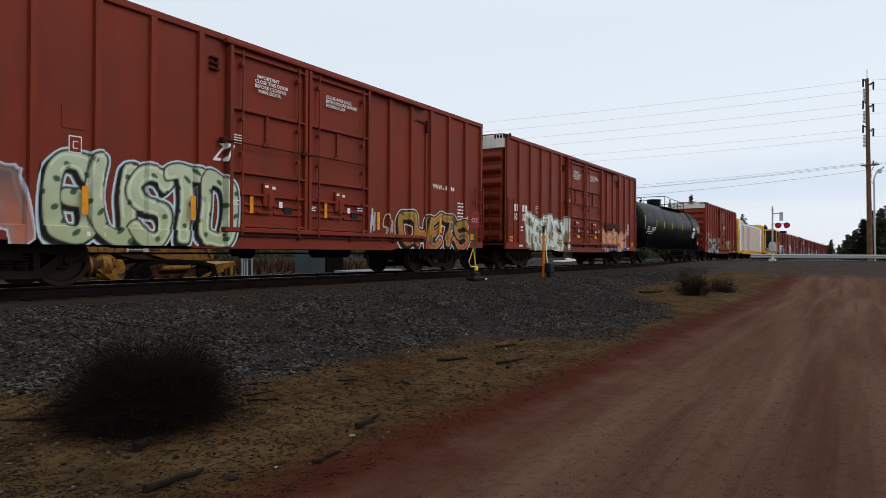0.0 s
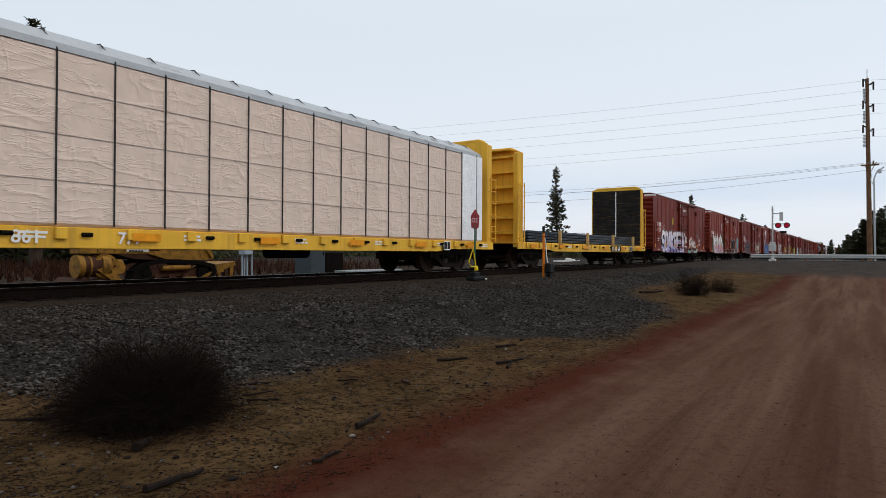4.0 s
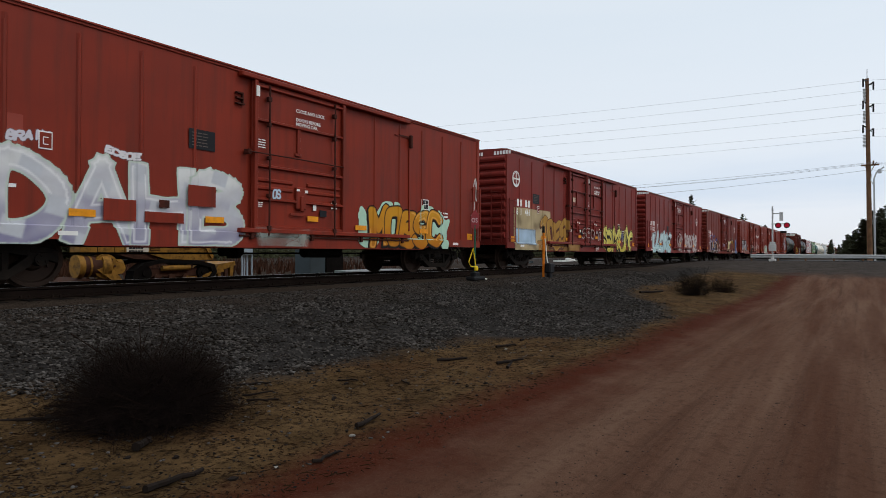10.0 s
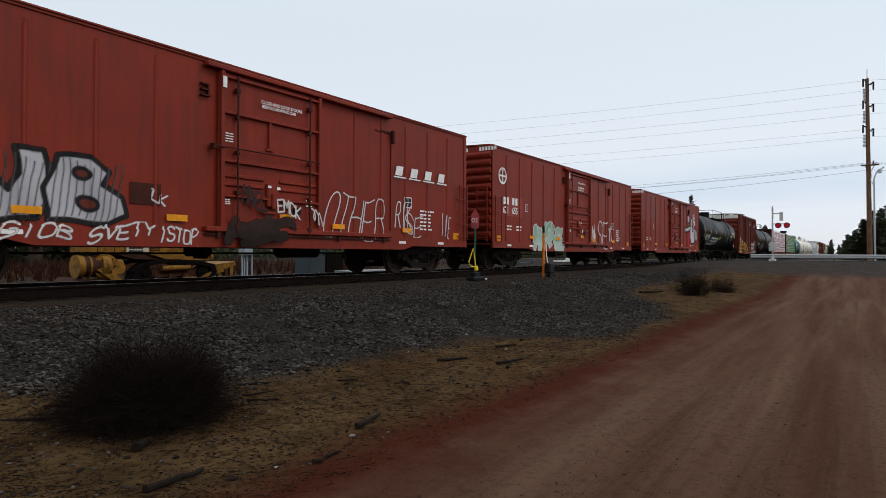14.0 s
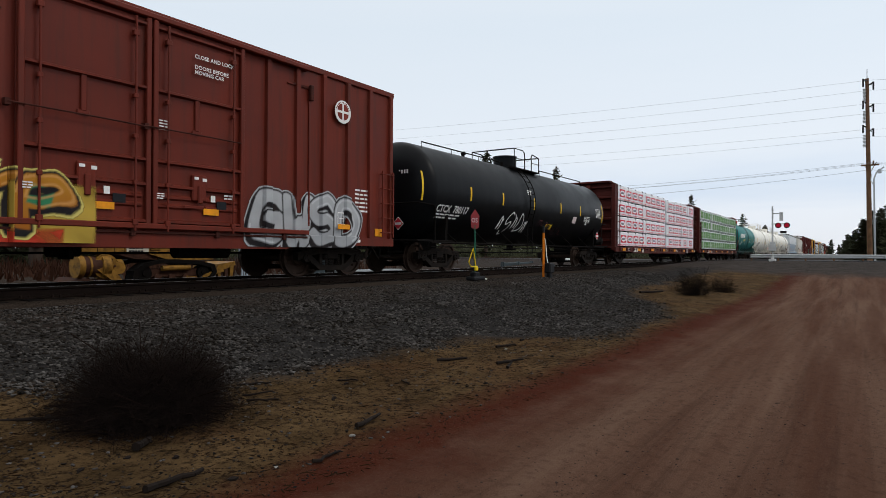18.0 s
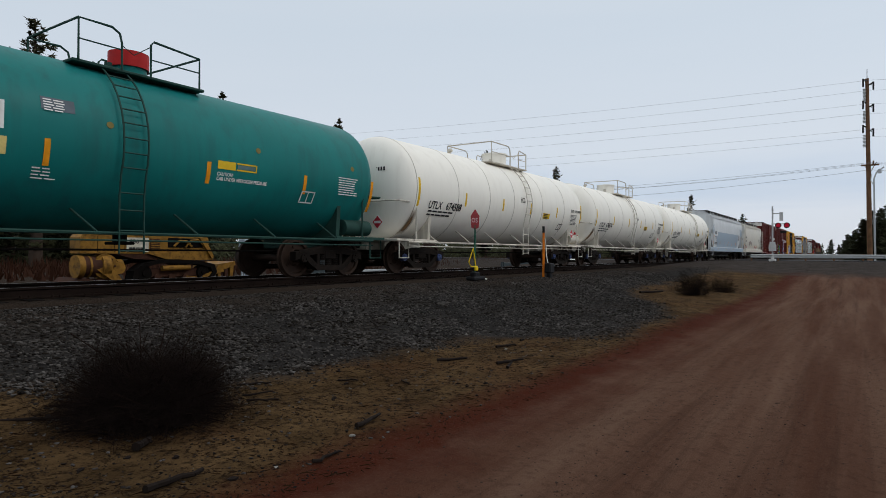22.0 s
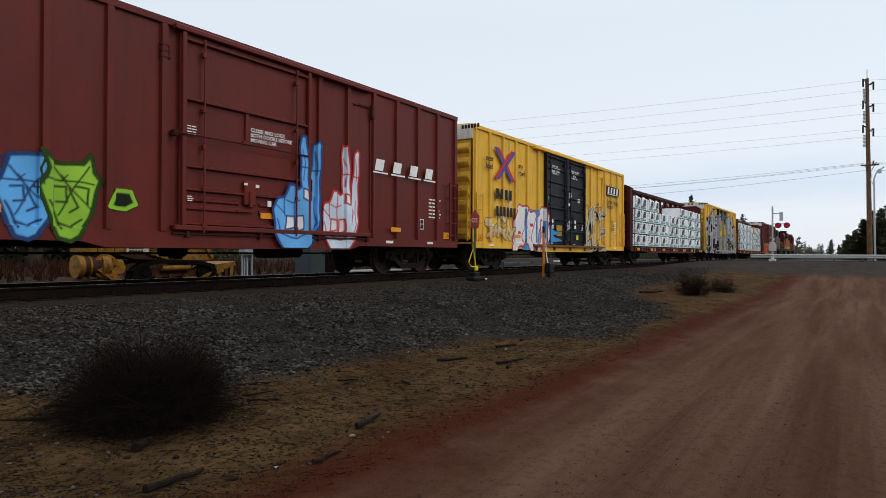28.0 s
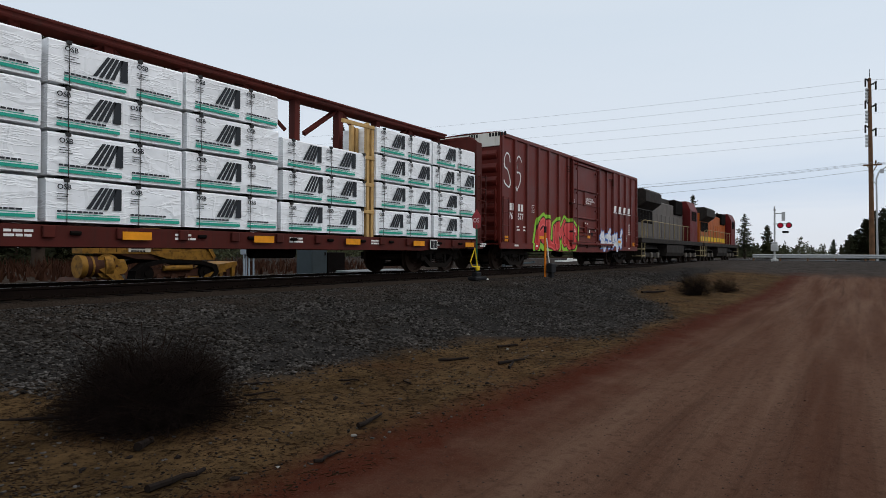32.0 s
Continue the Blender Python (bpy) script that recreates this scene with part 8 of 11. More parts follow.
    bars("label_lines", lines(5, 0.42, 0.02, 0.025, 3, 2), TEXTW, c, 0, 0, 0).matrix_basis = on_shell(1.546, 2.45, -1.72, 19)
    bars("notice_lines", lines(4, 0.4, 0.02, 0.035, 4, 2), TEXTW, c, 0, 0, 0).matrix_basis = on_shell(1.54, 2.45, -1.85, -22)
    for x, a in ((-0.7, 10), (2.4, 10), (5.3, 8)):
        part("plug", Shape().cyl((0, 0.002, 0), (0, -0.012, 0), 0.06, n=12), surface("plug_ochre", (0.20, 0.16, 0.05), 0.6), c).matrix_basis = on_shell(1.54, 2.45, x, a) @ pose(0, 0, 0, 90)
    # three white cars
    for x0, x1, d, n, rings in ((410.2, 424.7, 1.05, "674588", (-4.0, -2.0, -0.2, 2.2, 4.4)), (424.7, 438.95, -0.25, "674574", (-4.1, -2.0, -0.1, 2.2, 4.4)), (438.95, 453.5, 1.2, "674579", (-4.2, -2.1, -0.1, 2.2, 4.6))):
        o = 0.40 if x0 > 430 else 0.15 if x0 > 420 else 0.0
        c, b, on = tank_car(x0, x1, 1.57, 2.48, WHITE, "white tank car with a white ladder and black lettering", d, (-6.1 + o, -3.55 + o, -1.03 + o, 1.18 + o, 3.65 + o, 6.3), trim=TRIMIVORY, cap=CAPBLUE, rings=rings, text=TEXTK, num=n, code="UTLX", ladder_x=d + (0.25 if x0 > 420 else -0.2), num_x=(-5.57 + o, -21), ends=0.35, band=(-14.5, 1), tall=(-20, 10), panel=-8, span=(-2.0, 1.0) if x0 < 420 else (-0.9, 2.0), rails=(-1.9, -0.45, 0.25, 0.9) if x0 < 420 else (-0.8, 0.7, 1.25, 1.9))
        part("yellow_label", arc_strip(1.57, 2.48, 2.65 if x0 < 420 else 2.2 + o, 0.62, -18, -10), STRIPE, c, "yellow label with dark lines")
        writing("tank_class", "DOT 111S100W1", 0.16, TEXTK, c, 0, 0, 0).matrix_basis = on_shell(1.57, 2.48, b - 1.75, -3)
        part("weld_seam", Shape().lathe([(-b + 0.66, 1.57), (-b + 0.67, 1.574), (-b + 0.69, 1.574), (-b + 0.70, 1.57)], 56, 0, 2.48), SEAM, c, smooth=60)
        buffed(c, -b + 0.50, -b + 1.0, 1.05, 1.95, (0.20, 0.12, 0.06), on, 230 + int(x0), 0.8, 0.25, "rust-brown stain")
        bars("label_lines", lines(4, 0.46, 0.03, 0.03, 6, 3), TEXTK, c, 0, 0, 0).matrix_basis = on_shell(1.574, 2.48, (2.65 if x0 < 420 else 2.2 + o) - 0.24, -12)
        bars("notice_lines", lines(4, 0.5, 0.02, 0.03, 7, 2), TEXTK, c, 0, 0, 0).matrix_basis = on_shell(1.57, 2.48, 0.3 + o, 6)


tank_cars()


# ---- flat cars with lumber ----
def package(x, y, z, w, d, h, style, label, seed=0):
    """A wrapped stack of lumber on a car: (x, y, z) is its lower left front corner at 0 s."""
    rng = random.Random(seed)
    ob = thing("lumber_package", pose(x, y, z), label, "lumber package", "wrapped lumber on the train")
    TRAIN.append((ob, x, y, z))
    b = Shape()
    n = max(2, int(w / 0.6))
    vs, fs = [], []
    for i in range(n + 1):
        u = w * i / n
        for q, (a, c) in enumerate(((0, 0.05), (0, h * 0.5), (0, h - 0.03), (0.03, h), (d, h), (d, 0.05))):
            k = 0.014 if q in (1, 2) and 0 < i < n else 0
            vs.append((u, a + rng.uniform(-k, k), c + (rng.uniform(-0.008, 0.008) if q > 1 else 0)))
    for i in range(n):
        fs += [(i * 6 + q, i * 6 + (q + 1) % 6, i * 6 + 6 + (q + 1) % 6, i * 6 + 6 + q) for q in range(6)]
    fs += [tuple(range(6))[::-1], tuple(n * 6 + q for q in range(6))]
    part("wrap", b.add(vs, fs), WRAP, ob)
    # bearers coloured near black, so the gap's shade is in their colour
    for k in np.arange(0.3, w, 1.2):
        piece("bearer", shared("bearer", lambda: Shape().box(-0.05, 0.05, 0.06, 1.2, 0.0, 0.05)), TIEMAT, ob, pose(float(k), 0, 0))
    yy = -0.022
    if style == "red":
        bars("printed_line", [(0.02, 0.10, w - 0.04, 0.02), (0.02, 0.055, w - 0.04, 0.01)], LOGORED, ob, 0, yy, 0)
        k = 0.12 + rng.uniform(0, 0.5)
        while k < w - 0.35:
            lw = min(0.86, round(w - k - 0.02, 2))
            p = piece("printed_logo", shared("logo_red%.2f" % lw, lambda: Shape().box(0, lw, -0.002, 0.002, 0.22, 0.62)), LOGORED, ob, pose(k, yy, 0), "red printed oval logo")
            oval = [(0.43 + 0.395 * math.cos(a * 0.2618), 0.42 + 0.145 * math.sin(a * 0.2618)) for a in range(24)]
            piece("logo_oval", shared("oval%.2f" % lw, lambda: Shape().prism([(min(a, lw - 0.002), c) for a, c in oval], "y", -0.004, -0.002)), WRAP, p)
            for q in range(6):
                x = 0.165 + 0.091 * q
                if x + 0.062 < lw:
                    piece("logo_block", shared("oblock", lambda: Shape().box(0, 0.062, -0.006, -0.004, 0.365, 0.475)), LOGONAVY, p, pose(x, 0, 0))
            k += 1.12
        straps = np.arange(0.35, w, 1.35)
    elif style == "green":
        bars("printed_line", [(0.0, 0.055, w, 0.035), (0.0, h - 0.06, w, 0.02)], LOGOGREY, ob, 0, yy, 0)
        k = 0.10 + rng.uniform(0, 0.22)
        while k < w - 0.3:
            lw = min(0.74, w - k - 0.03)
            p = piece("printed_logo", shared("logo_green%.2f" % lw, lambda: Shape().box(0, lw, -0.002, 0.002, 0.15, h - 0.14)), LOGOGREEN, ob, pose(k, yy, 0), "green printed panel with a pale drop")
            piece("logo_drop", shared("drop%.2f" % lw, lambda: Shape().prism([(lw / 2, h - 0.24), (lw / 2 - 0.07, 0.40), (lw / 2 - 0.05, 0.33), (lw / 2, 0.30), (lw / 2 + 0.05, 0.33), (lw / 2 + 0.07, 0.40)], "y", -0.005, -0.002)
                                         .prism([(lw / 2 + 0.14 * math.cos(radians(a)), 0.40 + 0.14 * math.sin(radians(a))) for a in range(150, 391, 20)] + [(lw / 2 + 0.115 * math.cos(radians(a)), 0.42 + 0.115 * math.sin(radians(a))) for a in range(390, 149, -20)], "y", -0.005, -0.002)), LOGOPALE, p)
            for q in range(5):
                piece("logo_block", shared("gblock%.2f" % lw, lambda: Shape().box(0, lw * 0.075, -0.005, -0.002, 0.18, 0.225)), LOGOPALE, p, pose(lw * (0.24 + 0.108 * q), 0, 0))
            k += 0.98
        straps = np.arange(0.06, w, 0.98)
    else:
        k = 0.1 + rng.uniform(0, 0.15)
        while k < w - 0.45:
            writing("printed_word", "OSB", 0.115, LOGOGREY, ob, k, yy - 0.002, h - 0.16)
            bars("printed_lines", lines(3, 0.28, 0.010, 0.03, seed, 1), LOGOGREY, ob, k, yy, h - 0.24)
            pw = min(1.0, w - k - 0.04)
            bars("printed_line", [(0, 0, pw, 0.05), (0, 0.07, pw, 0.012)], LOGOTEAL, ob, k, yy, 0.10)
            bars("printed_name", lines(1, pw * 0.95, 0.030, 0, seed, 9), LOGOGREY, ob, k, yy - 0.002, 0.205)
            if k + 1.06 < w:
                p = Shape()
                for q in range(4):
                    p.prism([(q * 0.085, 0), (q * 0.085 + 0.06, 0), (0.26 + q * 0.065, 0.34), (0.21 + q * 0.065, 0.34)], "y", -0.003, 0)
                p.prism([(0.40, 0), (0.52, 0), (0.52, 0.34), (0.42, 0.34)], "y", -0.003, 0)
                piece("printed_logo", shared("logo_stripes", lambda: p), LOGOGREY, ob, Matrix.Translation((k + 0.44, yy, 0.275)) @ Matrix.Diagonal((1.12, 1, 1.08, 1)), "charcoal slanted-stripe logo")
            k += 1.18
        straps = np.arange(0.3, w, 1.18)
    for k in straps:
        piece("strap", shared("strap%.2f" % h, lambda: Shape().box(-0.006, 0.006, -0.002, 0.002, 0.04, h).box(-0.035, 0.035, -0.008, 0.06, h - 0.05, h + 0.008)), STRAP, ob, pose(float(k), yy - 0.003, 0))
    return ob


def flat_deck(car, h, mat, top=0.98, pockets=True, mark=True):
    """Deck, sills with stake pockets, trucks and couplers of a long flat car."""
    part("deck", Shape().box(-h, h, -1.5, 1.5, top - 0.06, top, 0.01), mat, car)
    for k in (-1, 1):
        part("side_sill", Shape().prism([(-h, top - 0.02), (-h, top - 0.26), (-h + 2.6, top - 0.26), (-h + 3.4, top - 0.34), (h - 3.4, top - 0.34), (h - 2.6, top - 0.26), (h, top - 0.26), (h, top - 0.02)], "y", k * 1.5 - 0.03, k * 1.5 + 0.03), mat, car)
    if pockets:
        for x in np.arange(-h + 0.7, h - 0.4, 1.15):
            piece("stake_pocket", shared("pocket", lambda: Shape().box(-0.09, 0.09, -0.06, 0.0, -0.20, -0.01, 0.012)), mat, car, pose(float(x), -1.53, top))
            piece("winch", shared("winch", lambda: Shape().cyl((-0.08, -0.03, 0), (0.08, -0.03, 0), 0.035, n=8)), UNDER, car, pose(float(x) + 0.4, -1.53, top - 0.12))
    part("center_sill", Shape().box(-h - 0.3, h + 0.3, -0.35, 0.35, 0.66, 0.95, 0.02), UNDER, car)
    for x in np.arange(-h + 3.4, h - 3.2, 1.6):
        piece("crossbearer", shared("xbear", lambda: None), UNDER, car, pose(float(x), 0, -0.02))
    for x in (-h + 2.0, h - 2.0):
        truck(car, x)
    for x in np.arange(-h + 1.2, h - 0.8, 2.75):
        stripe(car, float(x), -1.60, top - 0.14, 0.52, 0.14, REFLECT)
        bars("stencil", lines(2, 0.5, 0.04, 0.03, int(x * 7) + 50, 3), TEXTW, car, float(x) + 0.75, -1.535, top - 0.12)
    p = stripe(car, h - 3.0, -1.6, top - 0.16, 0.36, 0.28, TEXTK, "black inspection panel in a white frame", "inspection_panel")
    bars("panel_frame", [(-0.18, 0.11, 0.36, 0.025), (-0.18, -0.14, 0.36, 0.025), (-0.18, -0.14, 0.02, 0.27), (0.16, -0.14, 0.02, 0.27), (0, -0.1, 0.02, 0.2)], TEXTW, p, 0, -0.006, 0)
    part("air_tank", Shape().cyl((0.4, -0.8, 0.6), (1.6, -0.8, 0.6), 0.15, n=14), UNDER, car, smooth=40)
    couplers(car, h + 0.75, h)


def bulkhead(car, x, k, mat, top, inner=None, deck=0.98):
    """An upright end wall, ribbed outside; k is the way that it faces outwards."""
    b = piece("bulkhead", shared("bulk%.2f" % top, lambda: Shape().prism([(-1.5, deck), (1.5, deck), (1.5, top - 0.12), (1.25, top), (-1.25, top), (-1.5, top - 0.12)], "x", -0.03, 0.03)), mat, car, pose(x, 0, 0))
    for y in (-1.38, 0.0, 1.38):
        piece("bulkhead_post", shared("bpost%.2f" % top, lambda: Shape().box(-0.02, 0.36, -0.10, 0.10, deck - 0.2, top - 0.14, 0.02)), mat, b, pose(0, y, 0, 0, 0, 0 if k > 0 else 180))
    for j in range(6):
        z = deck + 0.35 + (top - deck - 0.6) * j / 5
        piece("bulkhead_rib", shared("brib", lambda: Shape().prism([(0.0, -0.08), (0.24, -0.04), (0.24, 0.04), (0.0, 0.08)], "y", -1.36, 1.36)), mat, b, pose(0, 0, z, 0, 0, 0 if k > 0 else 180))
    piece("bulkhead_cap", shared("bcap", lambda: Shape().box(-0.04, 0.40, -1.2, 1.2, -0.05, 0.05, 0.02)), mat, b, pose(0, 0, top, 0, 0, 0 if k > 0 else 180))
    if inner:
        for j in range(13):
            z = deck + 0.05 + j * (top - 0.2 - deck) / 13
            piece("lining_board", shared("lining%.2f" % top, lambda: Shape().box(-0.05, 0.0, -1.42, 1.42, 0, (top - 0.2 - deck) / 13 - 0.012, 0.01)), inner, b, pose(-k * 0.035, 0, z, 0, 0, 0 if k > 0 else 180))
        piece("lining_strip", shared("lstrip%.2f" % top, lambda: Shape().box(-0.012, 0.0, -0.03, 0.03, deck + 0.4, top - 0.25)), TEXTW, b, pose(-k * 0.09, 0, 0, 0, 0, 0 if k > 0 else 180))
    ladder(car, x + (0.06 if k > 0 else -0.40), -1.52, 0.34, deck, deck + 2.2, 6, mat)
    return b


def center_beam(car, h, mat, top, x0, x1):
    """The beam on posts along a lumber car's middle."""
    part("top_beam", Shape().box(x0, x1, -0.28, 0.28, top - 0.14, top, 0.03), mat, car)
    for y in (-0.30, 0.30):
        part("top_rub_rail", Shape().tube([(x0, y, top - 0.02), (x1, y, top - 0.02)], 0.03), mat, car)
    n = int((x1 - x0) / 1.5)
    for i in range(n + 1):
        x = x0 + 0.2 + (x1 - x0 - 0.4) * i / n
        piece("beam_post", shared("beampost%.2f" % top, lambda: Shape().box(-0.09, 0.09, -0.12, 0.12, 0.95, top - 0.1, 0.015)), mat, car, pose(x, 0, 0))
        if i < n:
            w = (x1 - x0 - 0.4) / n
            k = 1 if i % 2 else -1
            piece("beam_brace", shared("brace%d%.2f" % (k, w), lambda: Shape().tube([(w * 0.2 if k > 0 else w * 0.8, 0, top - 0.95), (w * 0.95 if k > 0 else w * 0.05, 0, top - 0.12)], 0.07, 4)), mat, car, pose(x, 0, 0))


def load(car_x, stacks, style, label, deck, seed):
    """stacks: (from, to, rows, row height), in metres along the car."""
    for s, (a, b, rows, h) in enumerate(stacks):
        rng = random.Random(seed + s)
        for r in range(rows):
            package(car_x + a + rng.uniform(-0.03, 0.03), -1.50 + rng.uniform(-0.015, 0.015), deck + 0.004 + r * (h + 0.004), b - a - 0.05, 1.2, h, style, label, seed * 10 + s * 5 + r)


def lumber_cars():
    # tall yellow car with a load in clear wrap
    x0, x1 = 71.65, 90.9
    xc, h = (x0 + x1) / 2, (x1 - x0) / 2
    c = rolling("flat_car", xc, "yellow bulkhead flat car for lumber, ribbed yellow ends", "flat car", "freight cars of the train")
    flat_deck(c, h, YELLOW)
    bulkhead(c, -h + 0.38, -1, YELLOW, 4.45)
    bulkhead(c, h - 0.38, 1, YELLOW, 4.45)
    bars("company_marks", marks(4, 0.22, 0.2, 0.1), TEXTW, c, -h + 2.9, -1.56, 0.70)
    writing("car_number", "861", 0.28, TEXTW, c, -h + 4.6, -1.56, 0.72)
    writing("car_number", "779", 0.28, TEXTW, c, -h + 6.2, -1.56, 0.72)
    ld = thing("wrapped_load", pose(xc, 0, 0.984), "long lumber load in clear and white plastic wrap with black straps", "lumber load")
    TRAIN.append((ld, xc, 0.0, 0.984))
    a, b = -h + 0.75, h - 0.75
    part("end_section", Shape().box(a, a + 2.6, -1.52, 1.5, 0.0, 3.34, 0.05), WRAPPINK, ld)
    part("white_sheet", Shape().box(a - 0.01, a + 0.8, -1.535, 1.5, 0.0, 3.36, 0.04), WRAP, ld)
    part("low_section", Shape().box(a + 2.6, b, -1.52, 1.5, 0.0, 2.80, 0.05), WRAPPINK, ld)
    part("white_sheet", Shape().box(b - 1.3, b + 0.01, -1.535, 1.5, 0.0, 2.82, 0.04), WRAP, ld)
    part("tarpaulin", Shape().prism([(-1.53, 2.78), (-1.50, 2.90), (-1.0, 3.20), (-0.3, 3.32), (0.3, 3.32), (1.0, 3.20), (1.5, 2.9), (1.5, 2.78)], "x", a + 2.3, b - 0.1), WRAPGREY, ld, "grey plastic sheet drawn over the top", smooth=40)
    for i, x in enumerate(np.arange(a + 0.8, b, 0.92)):
        tall = x < a + 2.6
        part("strap", Shape().box(float(x) - 0.012, float(x) + 0.012, -1.545, -1.53, 0.02, 3.34 if tall else 2.8), STRAP, ld)
        if not tall:
            part("strap", Shape().tube([(float(x), -1.54, 2.8), (float(x), -1.02, 3.215), (float(x), 0, 3.34)], 0.012, 4), STRAP, ld)
    for z in (0.72, 1.45, 2.15):
        part("seam", Shape().box(a + 0.8, b - 1.3, -1.533, -1.52, z, z + 0.012), surface("seam_dark", (0.46, 0.38, 0.33), 0.6), ld)
    # yellow flat car with steel bars
    x0, x1 = 92.8, 109.3
    xc, h = (x0 + x1) / 2, (x1 - x0) / 2
    c = rolling("flat_car", xc, "yellow bulkhead flat car with black-lined ends", "flat car", "freight cars of the train")
    flat_deck(c, h, YELLOW, 1.02)
    lining = surface("lining_black", (0.012, 0.011, 0.011), 0.7, var=0.3, scale=2.0, dust=(0.10, 0.075, 0.05), dusty=0.5)
    bulkhead(c, -h + 0.4, -1, YELLOW, 4.5, lining, 1.02)
    bulkhead(c, h - 0.66, 1, YELLOW, 4.5, lining, 1.02)
    s = stripe(c, h - 5.4, -1.56, 0.86, 1.6, 0.28, TEXTK, "black sign with a white company mark", "company_sign")
    bars("sign_mark", [(a - 0.6, b - 0.1, c, d) for a, b, c, d in marks(3, 0.2, 0.3, 0.12)], TEXTW, s, 0, -0.006, 0)
    bar_mat = surface("steel_bars", (0.045, 0.06, 0.085), 0.45, 0.5, var=0.25, scale=3.0)
    for r in range(4):
        for q in range(9):
            y, z = -1.25 + q * 0.3, 1.06 + r * 0.115
            for s0, s1 in ((-h + 1.3, -0.6), (-0.7, h - 1.5)):
                sh = Shape()
                for k in range(5):
                    sh.cyl((s0, y + 0.05 * math.cos(k * 1.257), z + 0.05 + 0.035 * math.sin(k * 1.257)), (s1 + 0.1 * ((q + k) % 3), y + 0.05 * math.cos(k * 1.257), z + 0.05 + 0.035 * math.sin(k * 1.257)), 0.018, n=5)
                o = part("bar_bundle", sh, bar_mat)
                o.matrix_basis = pose(xc, 0, 0)
                tagged(o, "bundle of long dark blue-grey steel bars", "steel bars", "steel bars on the flat car")
                TRAIN.append((o, xc, 0.0, 0.0))
    for x in (-4.4, -1.2, 2.4, 5.8):
        part("stake", Shape().box(x - 0.06, x + 0.06, -1.60, -1.48, 0.78, 1.55, 0.012), TIMBER, c, "worn wooden stake")
        part("strap", Shape().tube([(x, -1.45, 1.02), (x, -1.40, 1.55), (x, 1.4, 1.55)], 0.015, 4), STRAP, c)
    # red lumber cars
    for x0, x1, style, words, seed in ((356.77, 375.59, "red", "white-wrapped lumber package printed with red oval logos", 300), (377.32, 395.5, "green", "white-wrapped lumber package printed with green panels", 400)):
        xc, h = (x0 + x1) / 2, (x1 - x0) / 2
        c = rolling("lumber_car", xc, "rust-red centerbeam lumber car with ribbed ends", "lumber car", "freight cars of the train")
        flat_deck(c, h, DECKRED, 0.97)
        bulkhead(c, -h + 0.38, -1, DECKRED, 4.38, None, 0.97)
        bulkhead(c, h - 0.38, 1, DECKRED, 4.38, None, 0.97)
        center_beam(c, h, DECKRED, 4.3, -h + 0.4, h - 0.4)
        writing("car_number", "446" if style == "red" else "117", 0.26, TEXTW, c, -h + 4.6, -1.56, 0.68)
        bars("company_marks", marks(3, 0.2, 0.18, 0.1), TEXTW, c, -h + 3.0, -1.56, 0.70)
        if style == "red":
            st = [(-9.0, -4.25, 4, 0.81), (-4.2, 0.68, 4, 0.81), (0.95, 3.1, 4, 0.79), (3.12, 5.15, 4, 0.80), (5.18, 7.15, 4, 0.80), (7.18, 9.0, 4, 0.80)]
        else:
            st = [(-8.65, -4.1, 4, 0.80), (-4.05, 0.66, 4, 0.80), (0.7, 4.8, 4, 0.79), (4.84, 8.7, 4, 0.80)]
        load(xc, st, style, words, 0.97, seed)
    for x0, x1, st, seed in ((539.73, 558.47, [(-8.9, -6.1, 4, 0.715), (-6.06, -3.4, 4, 0.715), (-3.3, -1.12, 3, 0.72), (-1.05, 1.98, 3, 0.70), (2.0, 4.4, 4, 0.71), (4.42, 6.8, 4, 0.705), (6.82, 9.0, 4, 0.70)], 500),
                             (576.74, 595.41, [(-8.9, -6.5, 4, 0.74), (-6.45, -4.1, 4, 0.735), (-4.05, -1.7, 4, 0.73), (-1.65, 0.6, 4, 0.735), (0.68, 3.45, 3, 0.70), (3.85, 6.4, 4, 0.72), (6.45, 8.9, 4, 0.72)], 600)):
        xc, h = (x0 + x1) / 2, (x1 - x0) / 2
        c = rolling("lumber_car", xc, "rust-red centerbeam lumber car, its beam showing above the load", "lumber car", "freight cars of the train")
        flat_deck(c, h, DECKRED, 1.0)
        bulkhead(c, -h + 0.38, -1, DECKRED, 4.42, None, 1.0)
        bulkhead(c, h - 0.38, 1, DECKRED, 4.42, None, 1.0)
        center_beam(c, h, DECKRED, 4.62, -h + 0.4, h - 0.4)
        load(xc, st, "grey", "white-wrapped board package with charcoal logos and a teal line", 1.0, seed)
        if seed == 600:
            d = thing("timber_dunnage", pose(xc + 3.52, 0, 1.0), "frame of raw yellow timber between two stacks", "timber frame")
            TRAIN.append((d, xc + 3.52, 0.0, 1.0))
            for y in (-1.44, -0.9):
                part("upright", Shape().box(0.02, 0.12, y, y + 0.1, 0, 2.95, 0.006), TIMBER, d)
                part("upright", Shape().box(0.2, 0.3, y, y + 0.1, 0, 2.9, 0.006), TIMBER, d)
            for z in (0.6, 1.3, 2.0, 2.8):
                part("crosspiece", Shape().box(-0.9, 0.3, -1.46, -1.40, z, z + 0.09, 0.006), TIMBER, d)


lumber_cars()


